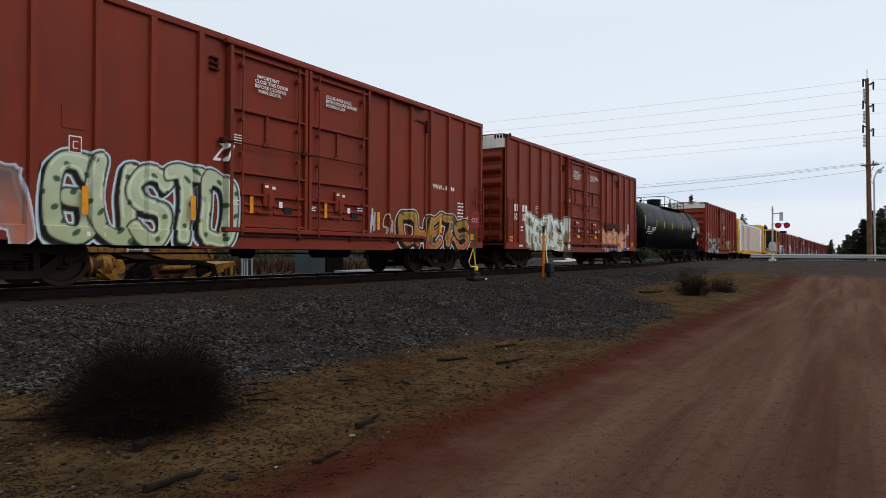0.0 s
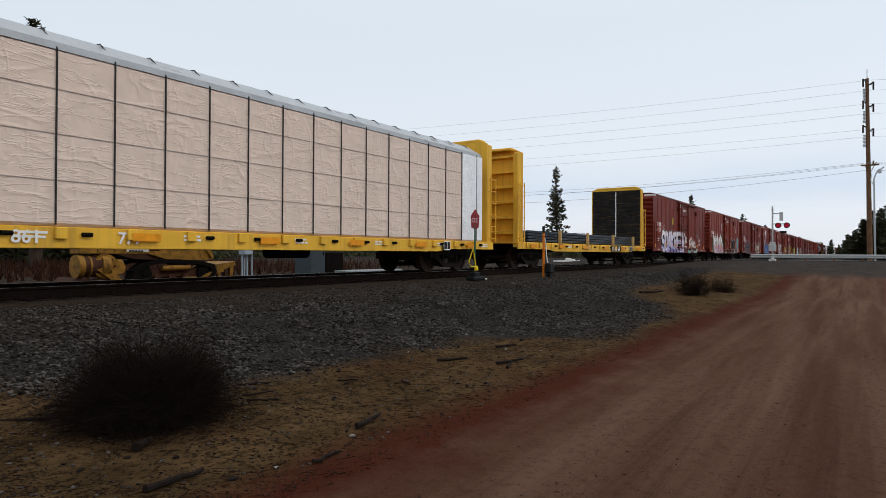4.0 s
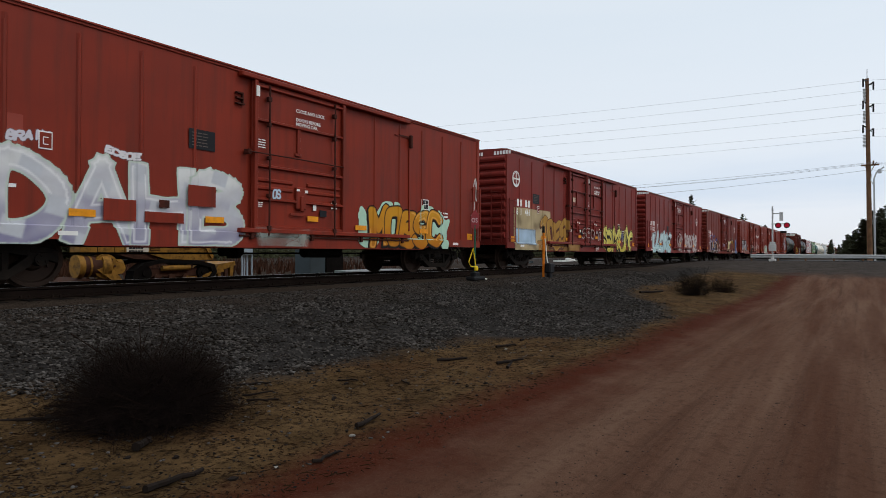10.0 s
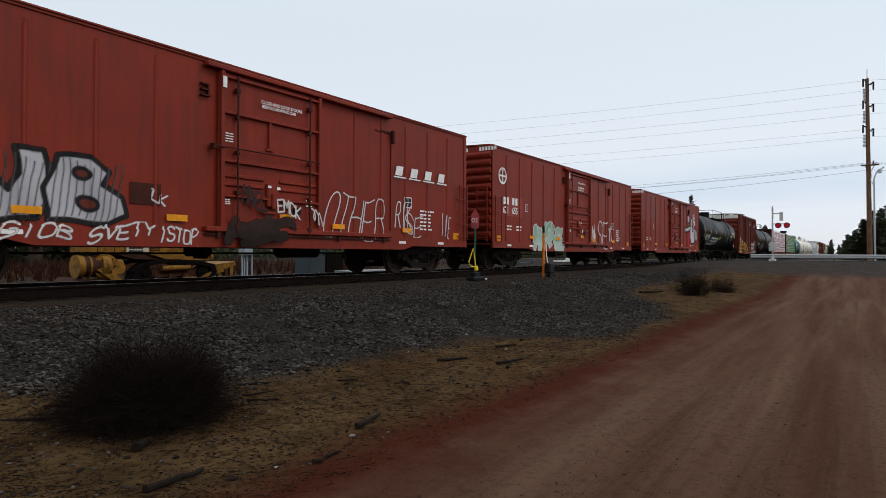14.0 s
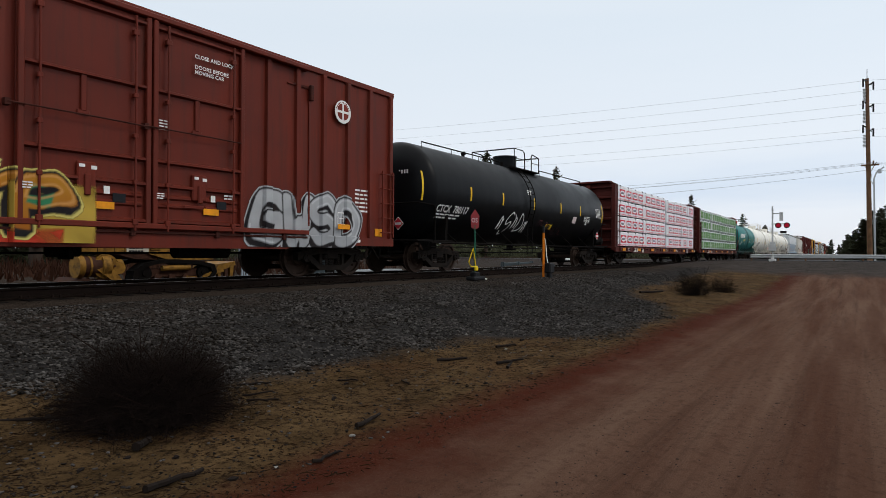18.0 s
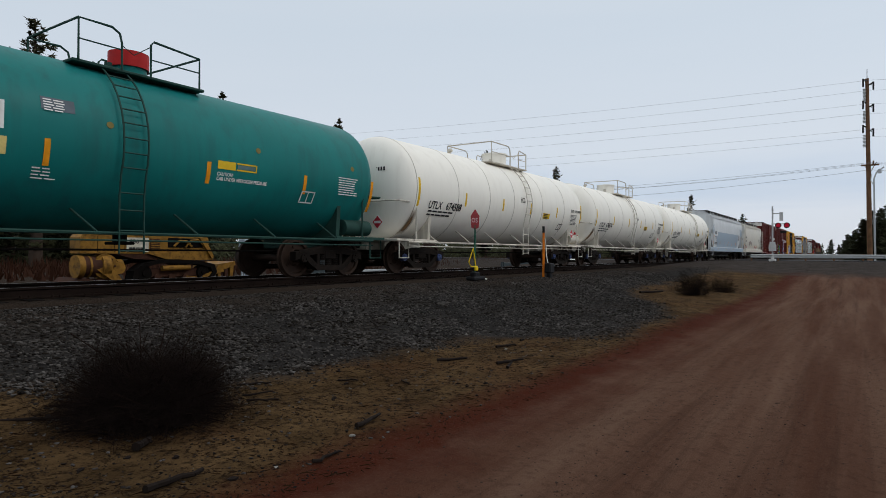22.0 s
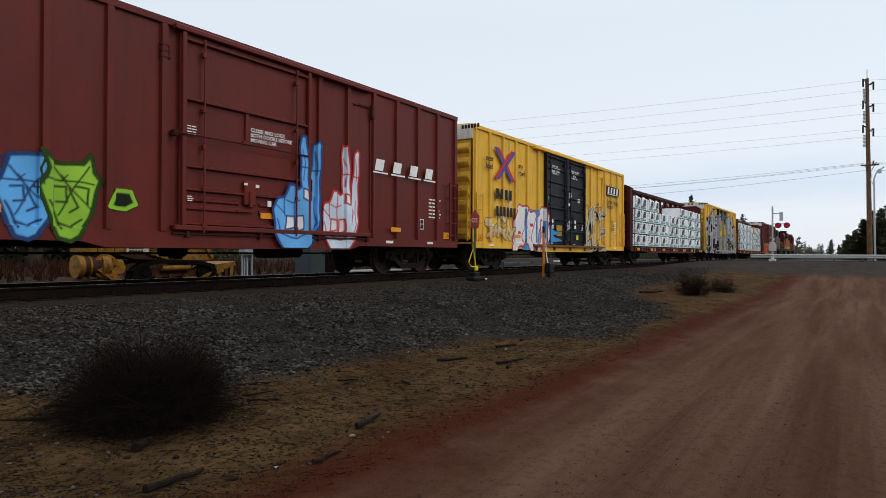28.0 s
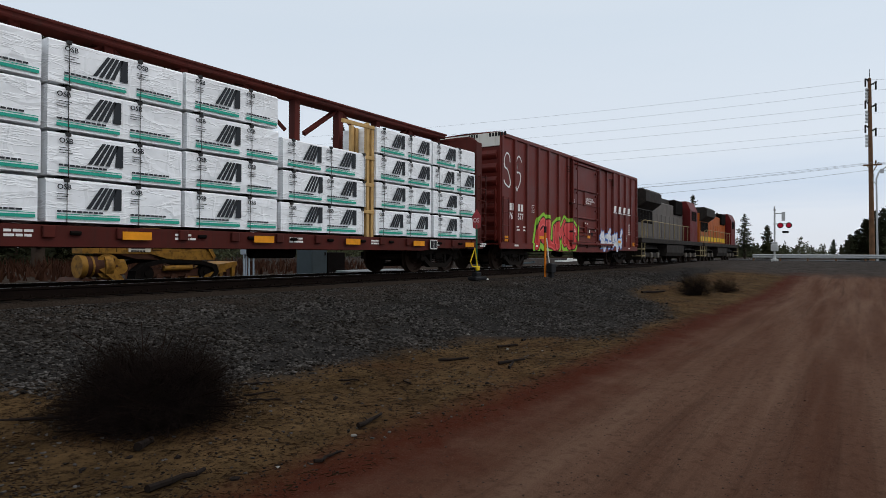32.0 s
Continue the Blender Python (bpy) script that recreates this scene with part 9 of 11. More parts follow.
# ---- covered hoppers ----
def hopper(x0, x1, mat, label, patch, eave, num, code, tx):
    xc, h = (x0 + x1) / 2, (x1 - x0) / 2
    car = rolling("hopper_car", xc, label, "hopper car", "freight cars of the train")
    bulge = [(1.36, 0.0), (1.46, 0.15), (1.53, 0.35), (1.55, 0.55), (1.53, 0.75), (1.47, 0.88), (1.36, 0.96), (1.25, 1.0)]

    def section(x, z0):
        pts = [(-y, z0 + (eave - z0) * t) for y, t in bulge] + [(-0.5, eave + 0.22), (0.5, eave + 0.22)]
        return pts + [(y, z0 + (eave - z0) * t) for y, t in reversed(bulge)]

    rows = [(-h + 0.55, 2.55), (-h + 0.9, 2.35), (-h + 1.35, 1.75), (-h + 1.9, 1.2), (-h + 2.3, 1.0), (h - 2.3, 1.0), (h - 1.9, 1.2), (h - 1.35, 1.75), (h - 0.9, 2.35), (h - 0.55, 2.55)]
    n, vs, fs = len(bulge) * 2 + 2, [], []
    for x, z0 in rows:
        vs += [(x, y, z) for y, z in section(x, z0)]
    for i in range(len(rows) - 1):
        fs += [(i * n + q, i * n + (q + 1) % n, (i + 1) * n + (q + 1) % n, (i + 1) * n + q) for q in range(n)]
    fs += [tuple(range(n))[::-1], tuple((len(rows) - 1) * n + q for q in range(n))]
    part("hopper_body", Shape().add(vs, fs), mat, car, smooth=35)
    for z in (eave - 0.12, eave - 0.28):
        part("eave_rib", Shape().tube([(-h + 0.6, -1.44 - (eave - z) * 0.18, z), (h - 0.6, -1.44 - (eave - z) * 0.18, z)], 0.03), mat, car)
    for k in (-1, 1):
        part("side_sill", Shape().box(-h, h, k * 1.52 - 0.05, k * 1.52 + 0.05, 0.84, 1.24, 0.02), mat, car)
        part("end_slope", Shape().prism([(h - 0.6, 2.5), (h - 0.5, 2.5), (h - 2.1, 0.98), (h - 2.2, 0.98)], "y", -1.35, 1.35).move(pose(0, 0, 0, 0, 0, 0 if k > 0 else 180)), UNDER, car)
        part("end_sheet", Shape().box(k * (h - 0.62), k * (h - 0.54), -1.3, 1.3, 2.45, eave - 0.05) if k > 0 else Shape().box(-h + 0.54, -h + 0.62, -1.3, 1.3, 2.45, eave - 0.05), mat, car)
        for y in (-1.36, 1.36):
            part("end_post", Shape().box(k * (h - 0.10) - 0.05, k * (h - 0.10) + 0.05, y - 0.05, y + 0.05, 0.95, 2.75, 0.012).box(k * (h - 0.85) - 0.05, k * (h - 0.85) + 0.05, y - 0.05, y + 0.05, 0.95, 2.4, 0.012), mat, car)
        part("end_deck", Shape().box(k * (h - 1.0) - 1.0, k * (h - 1.0) + 1.0, -1.45, 1.45, 0.88, 0.95), mat, car)
        part("end_rail", Shape().tube([(k * (h - 0.12), -1.36, 2.1), (k * (h - 0.95), -1.36, 2.1)], 0.02).tube([(k * (h - 0.12), -1.36, 1.6), (k * (h - 0.95), -1.36, 1.6)], 0.02).tube([(k * (h - 0.08), -1.36, 2.75), (k * (h - 0.08), 1.36, 2.75)], 0.02), mat, car)
        ladder(car, k * (h - 0.5) - 0.21, -1.56, 0.42, 0.5, eave + 0.1 if k < 0 else 3.6, 9, mat)
        truck(car, k * (h - 1.75))
    for i in range(4):
        for y in (-1.02, 0.38):
            part("walk_plank", Shape().box(-h + 0.5, h - 0.5, y + i * 0.17, y + 0.12 + i * 0.17, eave + 0.30, eave + 0.33), UNDER, car, "dark steel roof walkway")
    part("walk_edge", Shape().box(-h + 0.5, h - 0.5, -1.06, -1.03, eave + 0.14, eave + 0.36), UNDER, car)
    for x in np.arange(-h + 0.8, h - 0.4, 1.55):
        part("walk_bracket", Shape().box(float(x) - 0.04, float(x) + 0.04, -1.10, 1.08, eave + 0.04, eave + 0.30, 0.01), mat, car)
    part("roof_hatch", Shape().box(-h + 1.5, h - 1.5, -0.3, 0.3, eave + 0.2, eave + 0.34, 0.03), mat, car)
    for i in range(4):
        x = -h + 3.6 + i * (2 * h - 7.2) / 3
        # pale hopper paint darkened: the shade under the car is in this grey
        g = part("hopper_chute", Shape().add([(x - 0.95, -1.2, 1.0), (x + 0.95, -1.2, 1.0), (x + 0.95, 1.2, 1.0), (x - 0.95, 1.2, 1.0), (x - 0.35, -0.45, 0.5), (x + 0.35, -0.45, 0.5), (x + 0.35, 0.45, 0.5), (x - 0.35, 0.45, 0.5)],
                                         [(0, 1, 5, 4), (1, 2, 6, 5), (2, 3, 7, 6), (3, 0, 4, 7), (4, 5, 6, 7), (0, 3, 2, 1)]), surface("chute_shaded_grey", (0.16, 0.16, 0.16), 0.7, var=0.25, scale=2.0), car)
        part("outlet_gate", Shape().box(x - 0.5, x + 0.5, -0.6, 0.5, 0.40, 0.50, 0.02).cyl((x - 0.3, -0.7, 0.45), (x - 0.3, -0.5, 0.45), 0.07), surface("gate_galvanised", (0.30, 0.29, 0.28), 0.5, 0.4), g)
    part("center_sill", Shape().box(-h - 0.2, h + 0.2, -0.3, 0.3, 0.70, 0.92, 0.02), UNDER, car)
    couplers(car, h + 0.6, h)
    y = lambda z: -(np.interp((z - 1.0) / (eave - 1.0), [t for _, t in bulge], [q for q, _ in bulge]) + 0.008)
    for x in np.linspace(-h + 4.5, h - 4.5, 5):
        part("reflective_stripe", Shape().prism([(float(y(1.45)), 1.45), (float(y(1.78)), 1.78), (float(y(1.78)) - 0.006, 1.78), (float(y(1.45)) - 0.006, 1.45)], "x", float(x) - 0.045, float(x) + 0.045), REFLECT, car)
    part("reflective_stripe", Shape().prism([(float(y(1.35)), 1.35), (float(y(2.3)), 2.3), (float(y(2.3)) - 0.006, 2.3), (float(y(1.35)) - 0.006, 1.35)], "x", -h + tx - 0.5, -h + tx - 0.41), REFLECT, car)
    if patch:
        for a, b, z0, z1 in ((-h + 3.2, h - 3.4, 1.26, 2.60), (-h + 2.72, -h + 3.2, 1.75, 2.22), (-h + 0.85, -h + 1.52, 2.45, eave - 0.30), (h - 2.0, h - 0.85, 2.5, 3.22)):
            zs = np.linspace(z0, z1, 8)
            poly = [(float(y(z)) - 0.002, float(z)) for z in zs] + [(float(y(z)) + 0.004, float(z)) for z in zs[::-1]]
            part("painted_patch", Shape().prism(poly, "x", a, b), HOPPERBLUE, car, "flat blue-grey painted patch", smooth=40)
        part("sill_face", Shape().box(-h + 0.02, h - 0.02, -1.582, -1.572, 0.87, 1.21), HOPPERBLUE, car)
        for x in (-5.6, -1.6, 2.4, 6.2):
            part("sill_label", Shape().box(x, x + 0.12, -1.588, -1.583, 1.03, 1.13), STRIPE, car)
        part("clearance_box", Shape().box(-h + 2.78, -h + 3.02, float(y(2.42)) - 0.012, float(y(2.42)) - 0.006, 2.30, 2.56), TEXTW, car)
    writing("car_code", code, 0.30, TEXTK, car, -h + tx, float(y(2.5)) - 0.004, 2.42, spacing=1.12)
    writing("car_number", num, 0.30, TEXTK, car, -h + tx, float(y(2.1)) - 0.006, 2.0, spacing=1.08)
    writing("weight_line", "LD LMT 220400 LB 99950 KG\nLT WT    65600 LB 29750 KG" if patch else "LD LMT 220400 LB\nLT WT    65600 LB", 0.115, TEXTK, car, -h + tx - 0.1, float(y(1.62)) - 0.008, 1.60, stretch_x=0.9)
    bars("end_marks", [(q * 0.18, 0, 0.12, 0.16) for q in range(4)] + [(q * 0.18, -0.3, 0.12, 0.16) for q in range(4)], TEXTK, car, -h + 0.53, 0.2, 3.3, FRONT)
    bars("notice_lines", lines(6, 1.0, 0.04, 0.05, 9, 4), TEXTK, car, h - 3.25, float(y(2.0)) - 0.016, 2.5)
    return car, lambda U, V: np.interp((V - 1.0) / (eave - 1.0), [t for _, t in bulge], [-(q + 0.012) for q, _ in bulge])


hopper(453.8, 471.4, HOPPER, "pale grey covered hopper car with blue-grey paint patches", True, 4.1, "7476", "NCIX", 1.95)
HOP, HOP_ON = hopper(471.99, 487.67, HOPPERCREAM, "cream covered hopper car with dark pink scrawls", False, 4.0, "21095", "SHPX", 1.66)
spray(HOP, "-----", -3.7, -1.1, 1.55, 2.25, ((0.06, 0.03, 0.04), (0.20, 0.08, 0.08)), None, None, 0.03, 0, 0, HOP_ON, 211)
spray(HOP, "------", -7.0, -4.8, 1.2, 1.65, ((0.5, 0.12, 0.12), (0.5, 0.15, 0.15)), None, None, 0.025, 0, 0, HOP_ON, 212)
spray(HOP, "---", 1.1, 3.1, 1.1, 1.7, ((0.5, 0.12, 0.12), (0.5, 0.15, 0.15)), None, None, 0.025, 0, 0, HOP_ON, 213)


# ---- locomotives at the rear ----
def locomotive(x0, x1, hood, cab_mat, label, rail_mat):
    xc, h = (x0 + x1) / 2, (x1 - x0) / 2
    car = rolling("locomotive", xc, label, "locomotive", "locomotives of the train")
    grime = surface("loco_grime", (0.022, 0.018, 0.015), 0.7, var=0.3, scale=2.0, dust=(0.055, 0.04, 0.03), dusty=0.5)
    part("frame", Shape().box(-h, h, -1.5, 1.5, 1.25, 1.55, 0.03).box(-h + 0.2, h - 0.2, -0.8, 0.8, 0.95, 1.28, 0.02), grime, car)
    part("fuel_tank", Shape().prism([(-1.35, 0.45), (-1.45, 0.7), (-1.45, 1.2), (1.45, 1.2), (1.45, 0.7), (1.35, 0.45)], "x", -2.6, 2.2), grime, car)
    part("hood", Shape().box(-h + 0.7, h - 4.4, -0.95, 0.95, 1.55, 4.05, 0.06), hood, car)
    part("radiator", Shape().prism([(-0.95, 3.35), (-1.5, 3.75), (-1.5, 4.35), (-1.3, 4.5), (1.3, 4.5), (1.5, 4.35), (1.5, 3.75), (0.95, 3.35)], "x", -h + 0.75, -h + 4.2), grime, car, "dark flared radiator wings")
    part("exhaust_housing", Shape().prism([(-0.7, 4.0), (-0.6, 4.45), (0.6, 4.45), (0.7, 4.0)], "x", -1.2, 2.4), grime, car)
    part("dynamic_brake", Shape().box(h - 7.2, h - 5.0, -1.1, 1.1, 3.4, 4.45, 0.08), UNDER, car)
    c = part("cab", Shape().prism([(-1.5, 1.55), (-1.5, 3.9), (-1.2, 4.55), (1.2, 4.55), (1.5, 3.9), (1.5, 1.55)], "x", h - 4.4, h - 2.0), cab_mat, car)
    part("cab_window", Shape().box(h - 4.0, h - 3.25, -1.515, -1.50, 3.1, 3.8, 0.004), UNDER, c)
    part("cab_window", Shape().box(h - 3.1, h - 2.4, -1.515, -1.50, 3.1, 3.8, 0.004), UNDER, c)
    part("nose", Shape().box(h - 2.0, h - 0.5, -1.1, 1.1, 1.55, 3.1, 0.12), cab_mat, car)
    part("horn", Shape().cyl((h - 3.2, 0, 4.55), (h - 3.2, 0, 4.8), 0.08), UNDER, car)
    for i in range(10):
        x = -h + 0.95 + i * (2 * h - 6.0) / 10
        w = (2 * h - 6.0) / 10 - 0.08
        piece("hood_door", shared("hdoor%.2f" % w, lambda: Shape().box(0, w, -0.975, -0.95, 1.7, 3.2, 0.01)), hood, car, pose(x, 0, 0))
    for i in range(5):
        part("radiator_grille", Shape().box(-h + 0.95 + i * 0.62, -h + 1.5 + i * 0.62, -0.99, -0.97, 2.5, 3.3, 0.006), UNDER, car)
    rail = Shape().tube([(-h + 0.3, -1.45, 1.5), (-h + 0.3, -1.45, 2.55), (-h + 0.8, -1.45, 2.6), (h - 4.6, -1.45, 2.6)], 0.025)
    part("handrail", rail, rail_mat, car)
    for x in np.arange(-h + 1.3, h - 4.6, 1.3):
        part("rail_post", Shape().cyl((float(x), -1.45, 1.5), (float(x), -1.45, 2.6), 0.02, n=6), rail_mat, car)
    for k in (-1, 1):
        x = k * (h - 0.35)
        part("step_well", Shape().box(x - 0.3, x + 0.3, -1.48, -0.9, 0.45, 0.52, 0.01).box(x - 0.3, x + 0.3, -1.48, -0.9, 0.85, 0.92, 0.01).tube([(x - 0.3, -1.47, 0.4), (x - 0.3, -1.47, 2.5)], 0.025).tube([(x + 0.3, -1.47, 0.4), (x + 0.3, -1.47, 2.2)], 0.025), rail_mat, car)
        part("pilot", Shape().box(x - 0.1, x + 0.1, -1.4, 1.4, 0.25, 1.3, 0.03), grime, car)
        b = part("truck", Shape().box(-1.9, 1.9, -1.15, 1.15, 0.62, 0.95, 0.05), grime, car, m=pose(k * (h - 3.0), 0, 0))
        for y in (-1.05, 1.05):
            part("side_frame", Shape().prism([(-2.1, 0.55), (-2.1, 0.85), (-1.2, 1.0), (1.2, 1.0), (2.1, 0.85), (2.1, 0.55), (1.4, 0.42), (-1.4, 0.42)], "y", y - 0.1, y + 0.1), grime, b)
        for dx in (-1.55, 0.0, 1.55):
            w = piece("wheelset", shared("loco_wheelset", lambda: sh_wheelset(0.508), 35), WHEEL, b)
            w.matrix_parent_inverse = Matrix.Translation((dx, 0, 0.508))
            LOCO_WHEELS.append(w)
            part("journal_box", Shape().box(dx - 0.17, dx + 0.17, -1.25, -1.08, 0.36, 0.70, 0.03), surface("journal_pale", (0.14, 0.12, 0.10), 0.6), b)
    couplers(car, h + 0.35, h)
    return car


SILVER = surface("loco_silver", (0.12, 0.105, 0.095), 0.6, 0.0, var=0.25, scale=1.2, dust=(0.045, 0.033, 0.026), dusty=0.8, streak=1.2)
ORANGE = surface("loco_orange", (0.36, 0.085, 0.012), 0.5, var=0.2, scale=1.2, dust=(0.06, 0.025, 0.012), dusty=0.75, streak=1.2)
CABRED = surface("loco_red", (0.12, 0.012, 0.012), 0.5, var=0.2, scale=1.2, dust=(0.04, 0.02, 0.015), dusty=0.7, streak=1.2)
locomotive(613.7, 630.4, SILVER, CABRED, "grimy grey-brown and dark red diesel locomotive", surface("rail_pale_yellow", (0.30, 0.24, 0.13), 0.6))
LEAD = locomotive(631.2, 648.0, ORANGE, CABRED, "grimy orange and black diesel locomotive", surface("rail_pale_yellow", (0.30, 0.24, 0.13), 0.6))
part("yellow_band", Shape().box(-7.6, 3.8, -0.985, -0.975, 1.72, 2.1), STRIPE, LEAD)


# ---- level crossing, signal, guard rail, utility pole ----
GALV = surface("galvanised_steel", (0.42, 0.43, 0.43), 0.45, 0.5, var=0.12, scale=5.0)
SIGNALGREY = surface("signal_aluminium", (0.50, 0.50, 0.49), 0.5, 0.2, var=0.1, scale=5.0)
LAMPBLACK = surface("signal_black", (0.02, 0.02, 0.02), 0.6, var=0.2, scale=5.0)
LAMPRED = surface("signal_lamp_red", (0.45, 0.01, 0.03), 0.3, var=0.05, scale=8.0, glow=0.12)
POLEWOOD = surface("pole_wood", (0.16, 0.085, 0.045), 0.85, var=0.3, scale=2.0, dust=(0.08, 0.045, 0.03), dusty=0.6, streak=2.0, bump=0.4)
ASPHALT = surface("asphalt", (0.050, 0.049, 0.050), 0.9, var=0.2, scale=2.0, bump=0.4, fine=30.0)


def crossing():
    road = part("crossing_road", Shape().box(59.2, 66.5, -60, -2.2, -0.02, 0.10).box(59.2, 66.5, 2.2, 120, -0.06, 0.02), ASPHALT)
    tagged(road, "grey asphalt street over the level crossing", "street", kind="structure")
    for i, y in enumerate((-1.75, 0.0, 1.75)):
        w = 0.9 if i != 1 else 0.62
        o = part("deck_panel", Shape().box(59.2, 66.5, y - w / 2, y + w / 2, -0.3, -0.03, 0.02), ASPHALT, road)
    m = thing("crossing_signal", pose(56.4, -6.26, 0.12), "silver level-crossing signal mast with two red lamps", "crossing signal")
    part("mast", Shape().cyl((0, 0, 0), (0, 0, 4.1), 0.065, n=14), SIGNALGREY, m, smooth=40)
    part("base", Shape().box(-0.25, 0.25, -0.25, 0.25, -0.1, 0.12, 0.03).cyl((0, 0, 0.1), (0, 0, 0.35), 0.16, 0.08), SIGNALGREY, m)
    part("bell", Shape().cyl((0, 0, 4.05), (0, 0, 4.12), 0.10).cyl((0, -0.03, 4.25), (0, 0.05, 4.25), 0.17, n=16), SIGNALGREY, m)
    part("junction_box", Shape().box(-0.2, 0.2, -0.26, 0.26, 0.75, 1.3, 0.03).box(-0.14, 0.14, -0.2, 0.2, 1.3, 1.5, 0.03), SIGNALGREY, m)
    part("gate_arm_stub", Shape().box(-0.06, 0.06, -0.75, -0.5, 3.2, 3.9, 0.01).box(-0.04, 0.04, -0.55, 0.0, 3.75, 3.82), SIGNALGREY, m)
    part("lamp_arm", Shape().cyl((0, -1.05, 2.95), (0, 0.1, 2.95), 0.04, n=10), SIGNALGREY, m)
    part("side_lamp", Shape().box(-0.12, 0.12, -1.0, -0.55, 2.2, 2.38, 0.03), LAMPBLACK, m)
    for y in (-0.42, -1.02):
        h = part("lamp_hood", Shape().lathe([(-0.16, 0.20), (-0.14, 0.21), (0.10, 0.21), (0.12, 0.17)], 20, y, 2.82), LAMPBLACK, m, smooth=40)
        part("lamp_disc", Shape().cyl((-0.13, y, 2.82), (-0.11, y, 2.82), 0.16, n=20), LAMPRED, h, "red signal lens")
        part("lamp_back", Shape().cyl((-0.10, y, 2.82), (-0.08, y, 2.82), 0.23, n=20), LAMPBLACK, h)
    # guard rail along the street
    g = thing("guard_rail", pose(58.4, -4.4, 0.0, 0, 0, -80.5), "weathered galvanised guard rail along the street", "guard rail")
    prof = [(-0.02, 0.62), (0.03, 0.58), (0.03, 0.52), (-0.02, 0.48), (-0.02, 0.44), (0.03, 0.40), (0.03, 0.34), (-0.02, 0.30), (-0.035, 0.30), (-0.035, 0.62)]
    part("beam", Shape().prism([(-a, b) for a, b in prof], "x", 0, 26), GALV, g)
    for i in range(14):
        part("post", Shape().box(i * 2.0 + 0.02, i * 2.0 + 0.14, 0.05, 0.2, -0.3, 0.66, 0.015), POLEWOOD, g)


crossing()


def catenary(p, q, sag, n=14):
    p, q = Vector(p), Vector(q)
    return [p.lerp(q, i / n) - Vector((0, 0, sag * 4 * (i / n) * (1 - i / n))) for i in range(n + 1)]


def utility_pole():
    x, y, z0 = 74.0, -13.0, -0.2
    p = thing("utility_pole", pose(x, y, z0), "tall wooden utility pole with insulators and a crossarm", "utility pole")
    part("shaft", Shape().cyl((0, 0, 0), (0.2, 0.25, 18.3), 0.24, 0.15, n=16), POLEWOOD, p, smooth=40)
    part("top_rod", Shape().cyl((0.2, 0.25, 18.2), (0.2, 0.25, 19.2), 0.03, n=6), LAMPBLACK, p)
    ins = shared("insulator", lambda: Shape().cyl((0, 0, 0), (0, -0.42, 0.22), 0.06, n=8).cyl((0, -0.2, 0.06), (0, -0.25, 0.08), 0.12, n=10).cyl((0, -0.35, 0.15), (0, -0.4, 0.17), 0.12, n=10).cyl((0, -0.42, 0.3), (0, -0.42, -0.5), 0.08, n=8))
    for i, z in enumerate((17.6, 15.4, 13.0)):
        for k in (-1, 1):
            piece("insulator", ins, LAMPBLACK, p, pose(0.1, 0.15, z + (0.4 if k < 0 else 0.0), 0, 0, 0 if k > 0 else 180))
        for q in range(9):
            part("insulator_disc", Shape().cyl((0.12, 0.45, z - 1.5 + q * 0.14), (0.12, 0.45, z - 1.44 + q * 0.14), 0.16, n=10), GALV, p)
    part("crossarm", Shape().box(-1.2, 1.2, -0.32, -0.2, 9.75, 9.95, 0.02).tube([(-0.9, -0.5, 9.8), (-0.1, 0, 8.9), (0.6, 0.5, 9.8)], 0.04).box(-0.1, 0.1, -0.75, 0.75, 9.6, 9.75, 0.02), POLEWOOD, p)
    s = thing("steel_post", pose(73.0, -13.4, -0.2), "slim grey steel riser post beside the utility pole", "steel post")
    part("shaft", Shape().cyl((0, 0, 0), (0, 0.1, 8.2), 0.10, 0.07, n=12), GALV, s, smooth=40)
    part("bracket", Shape().tube([(0, 0.1, 8.2), (0.0, -0.1, 8.8), (0.05, -0.7, 9.3)], 0.06).tube([(0, 0.1, 7.6), (0, 0.35, 8.0), (0, 0.3, 8.7)], 0.04).box(-0.1, 0.1, -0.5, -0.2, 8.7, 9.1, 0.02), GALV, s)
    wire = surface("wire_grey", (0.20, 0.21, 0.23), 0.5, 0.3, var=0.1, scale=2.0)
    a = radians(100.5)
    for z, dy, span, sag, r in ((17.9, -0.8, 110, 1.2, 0.010), (17.2, 0.7, 110, 1.4, 0.010), (15.6, -0.8, 110, 1.3, 0.010), (14.9, 0.7, 110, 1.4, 0.010), (13.1, -0.8, 110, 1.3, 0.010), (12.6, 0.7, 110, 1.5, 0.010),
                            (9.8, -1.1, 90, 2.0, 0.012), (9.8, -0.5, 90, 2.3, 0.012), (9.8, 0.6, 90, 2.2, 0.013), (9.3, 1.0, 90, 2.6, 0.016)):
        # wires run on both ways from the pole
        for k, length in ((1, span), (-1, 70)):
            w = part("power_line", Shape().tube(catenary((x + dy * 0.9, y, z0 + z), (x + dy * 0.9 + k * math.cos(a) * length, y + k * math.sin(a) * length, z0 + z + (0.4 if k > 0 else 1.0)), sag), r, 4), wire)
            tagged(w, "thin overhead power line", "power line", "overhead lines")
    f = thing("utility_pole", pose(x + math.cos(a) * 110, y + math.sin(a) * 110, -0.7), "tall wooden utility pole far behind the track", "utility pole")
    part("shaft", Shape().cyl((0, 0, 0), (0, 0, 19), 0.24, 0.15, n=10), POLEWOOD, f)


utility_pole()


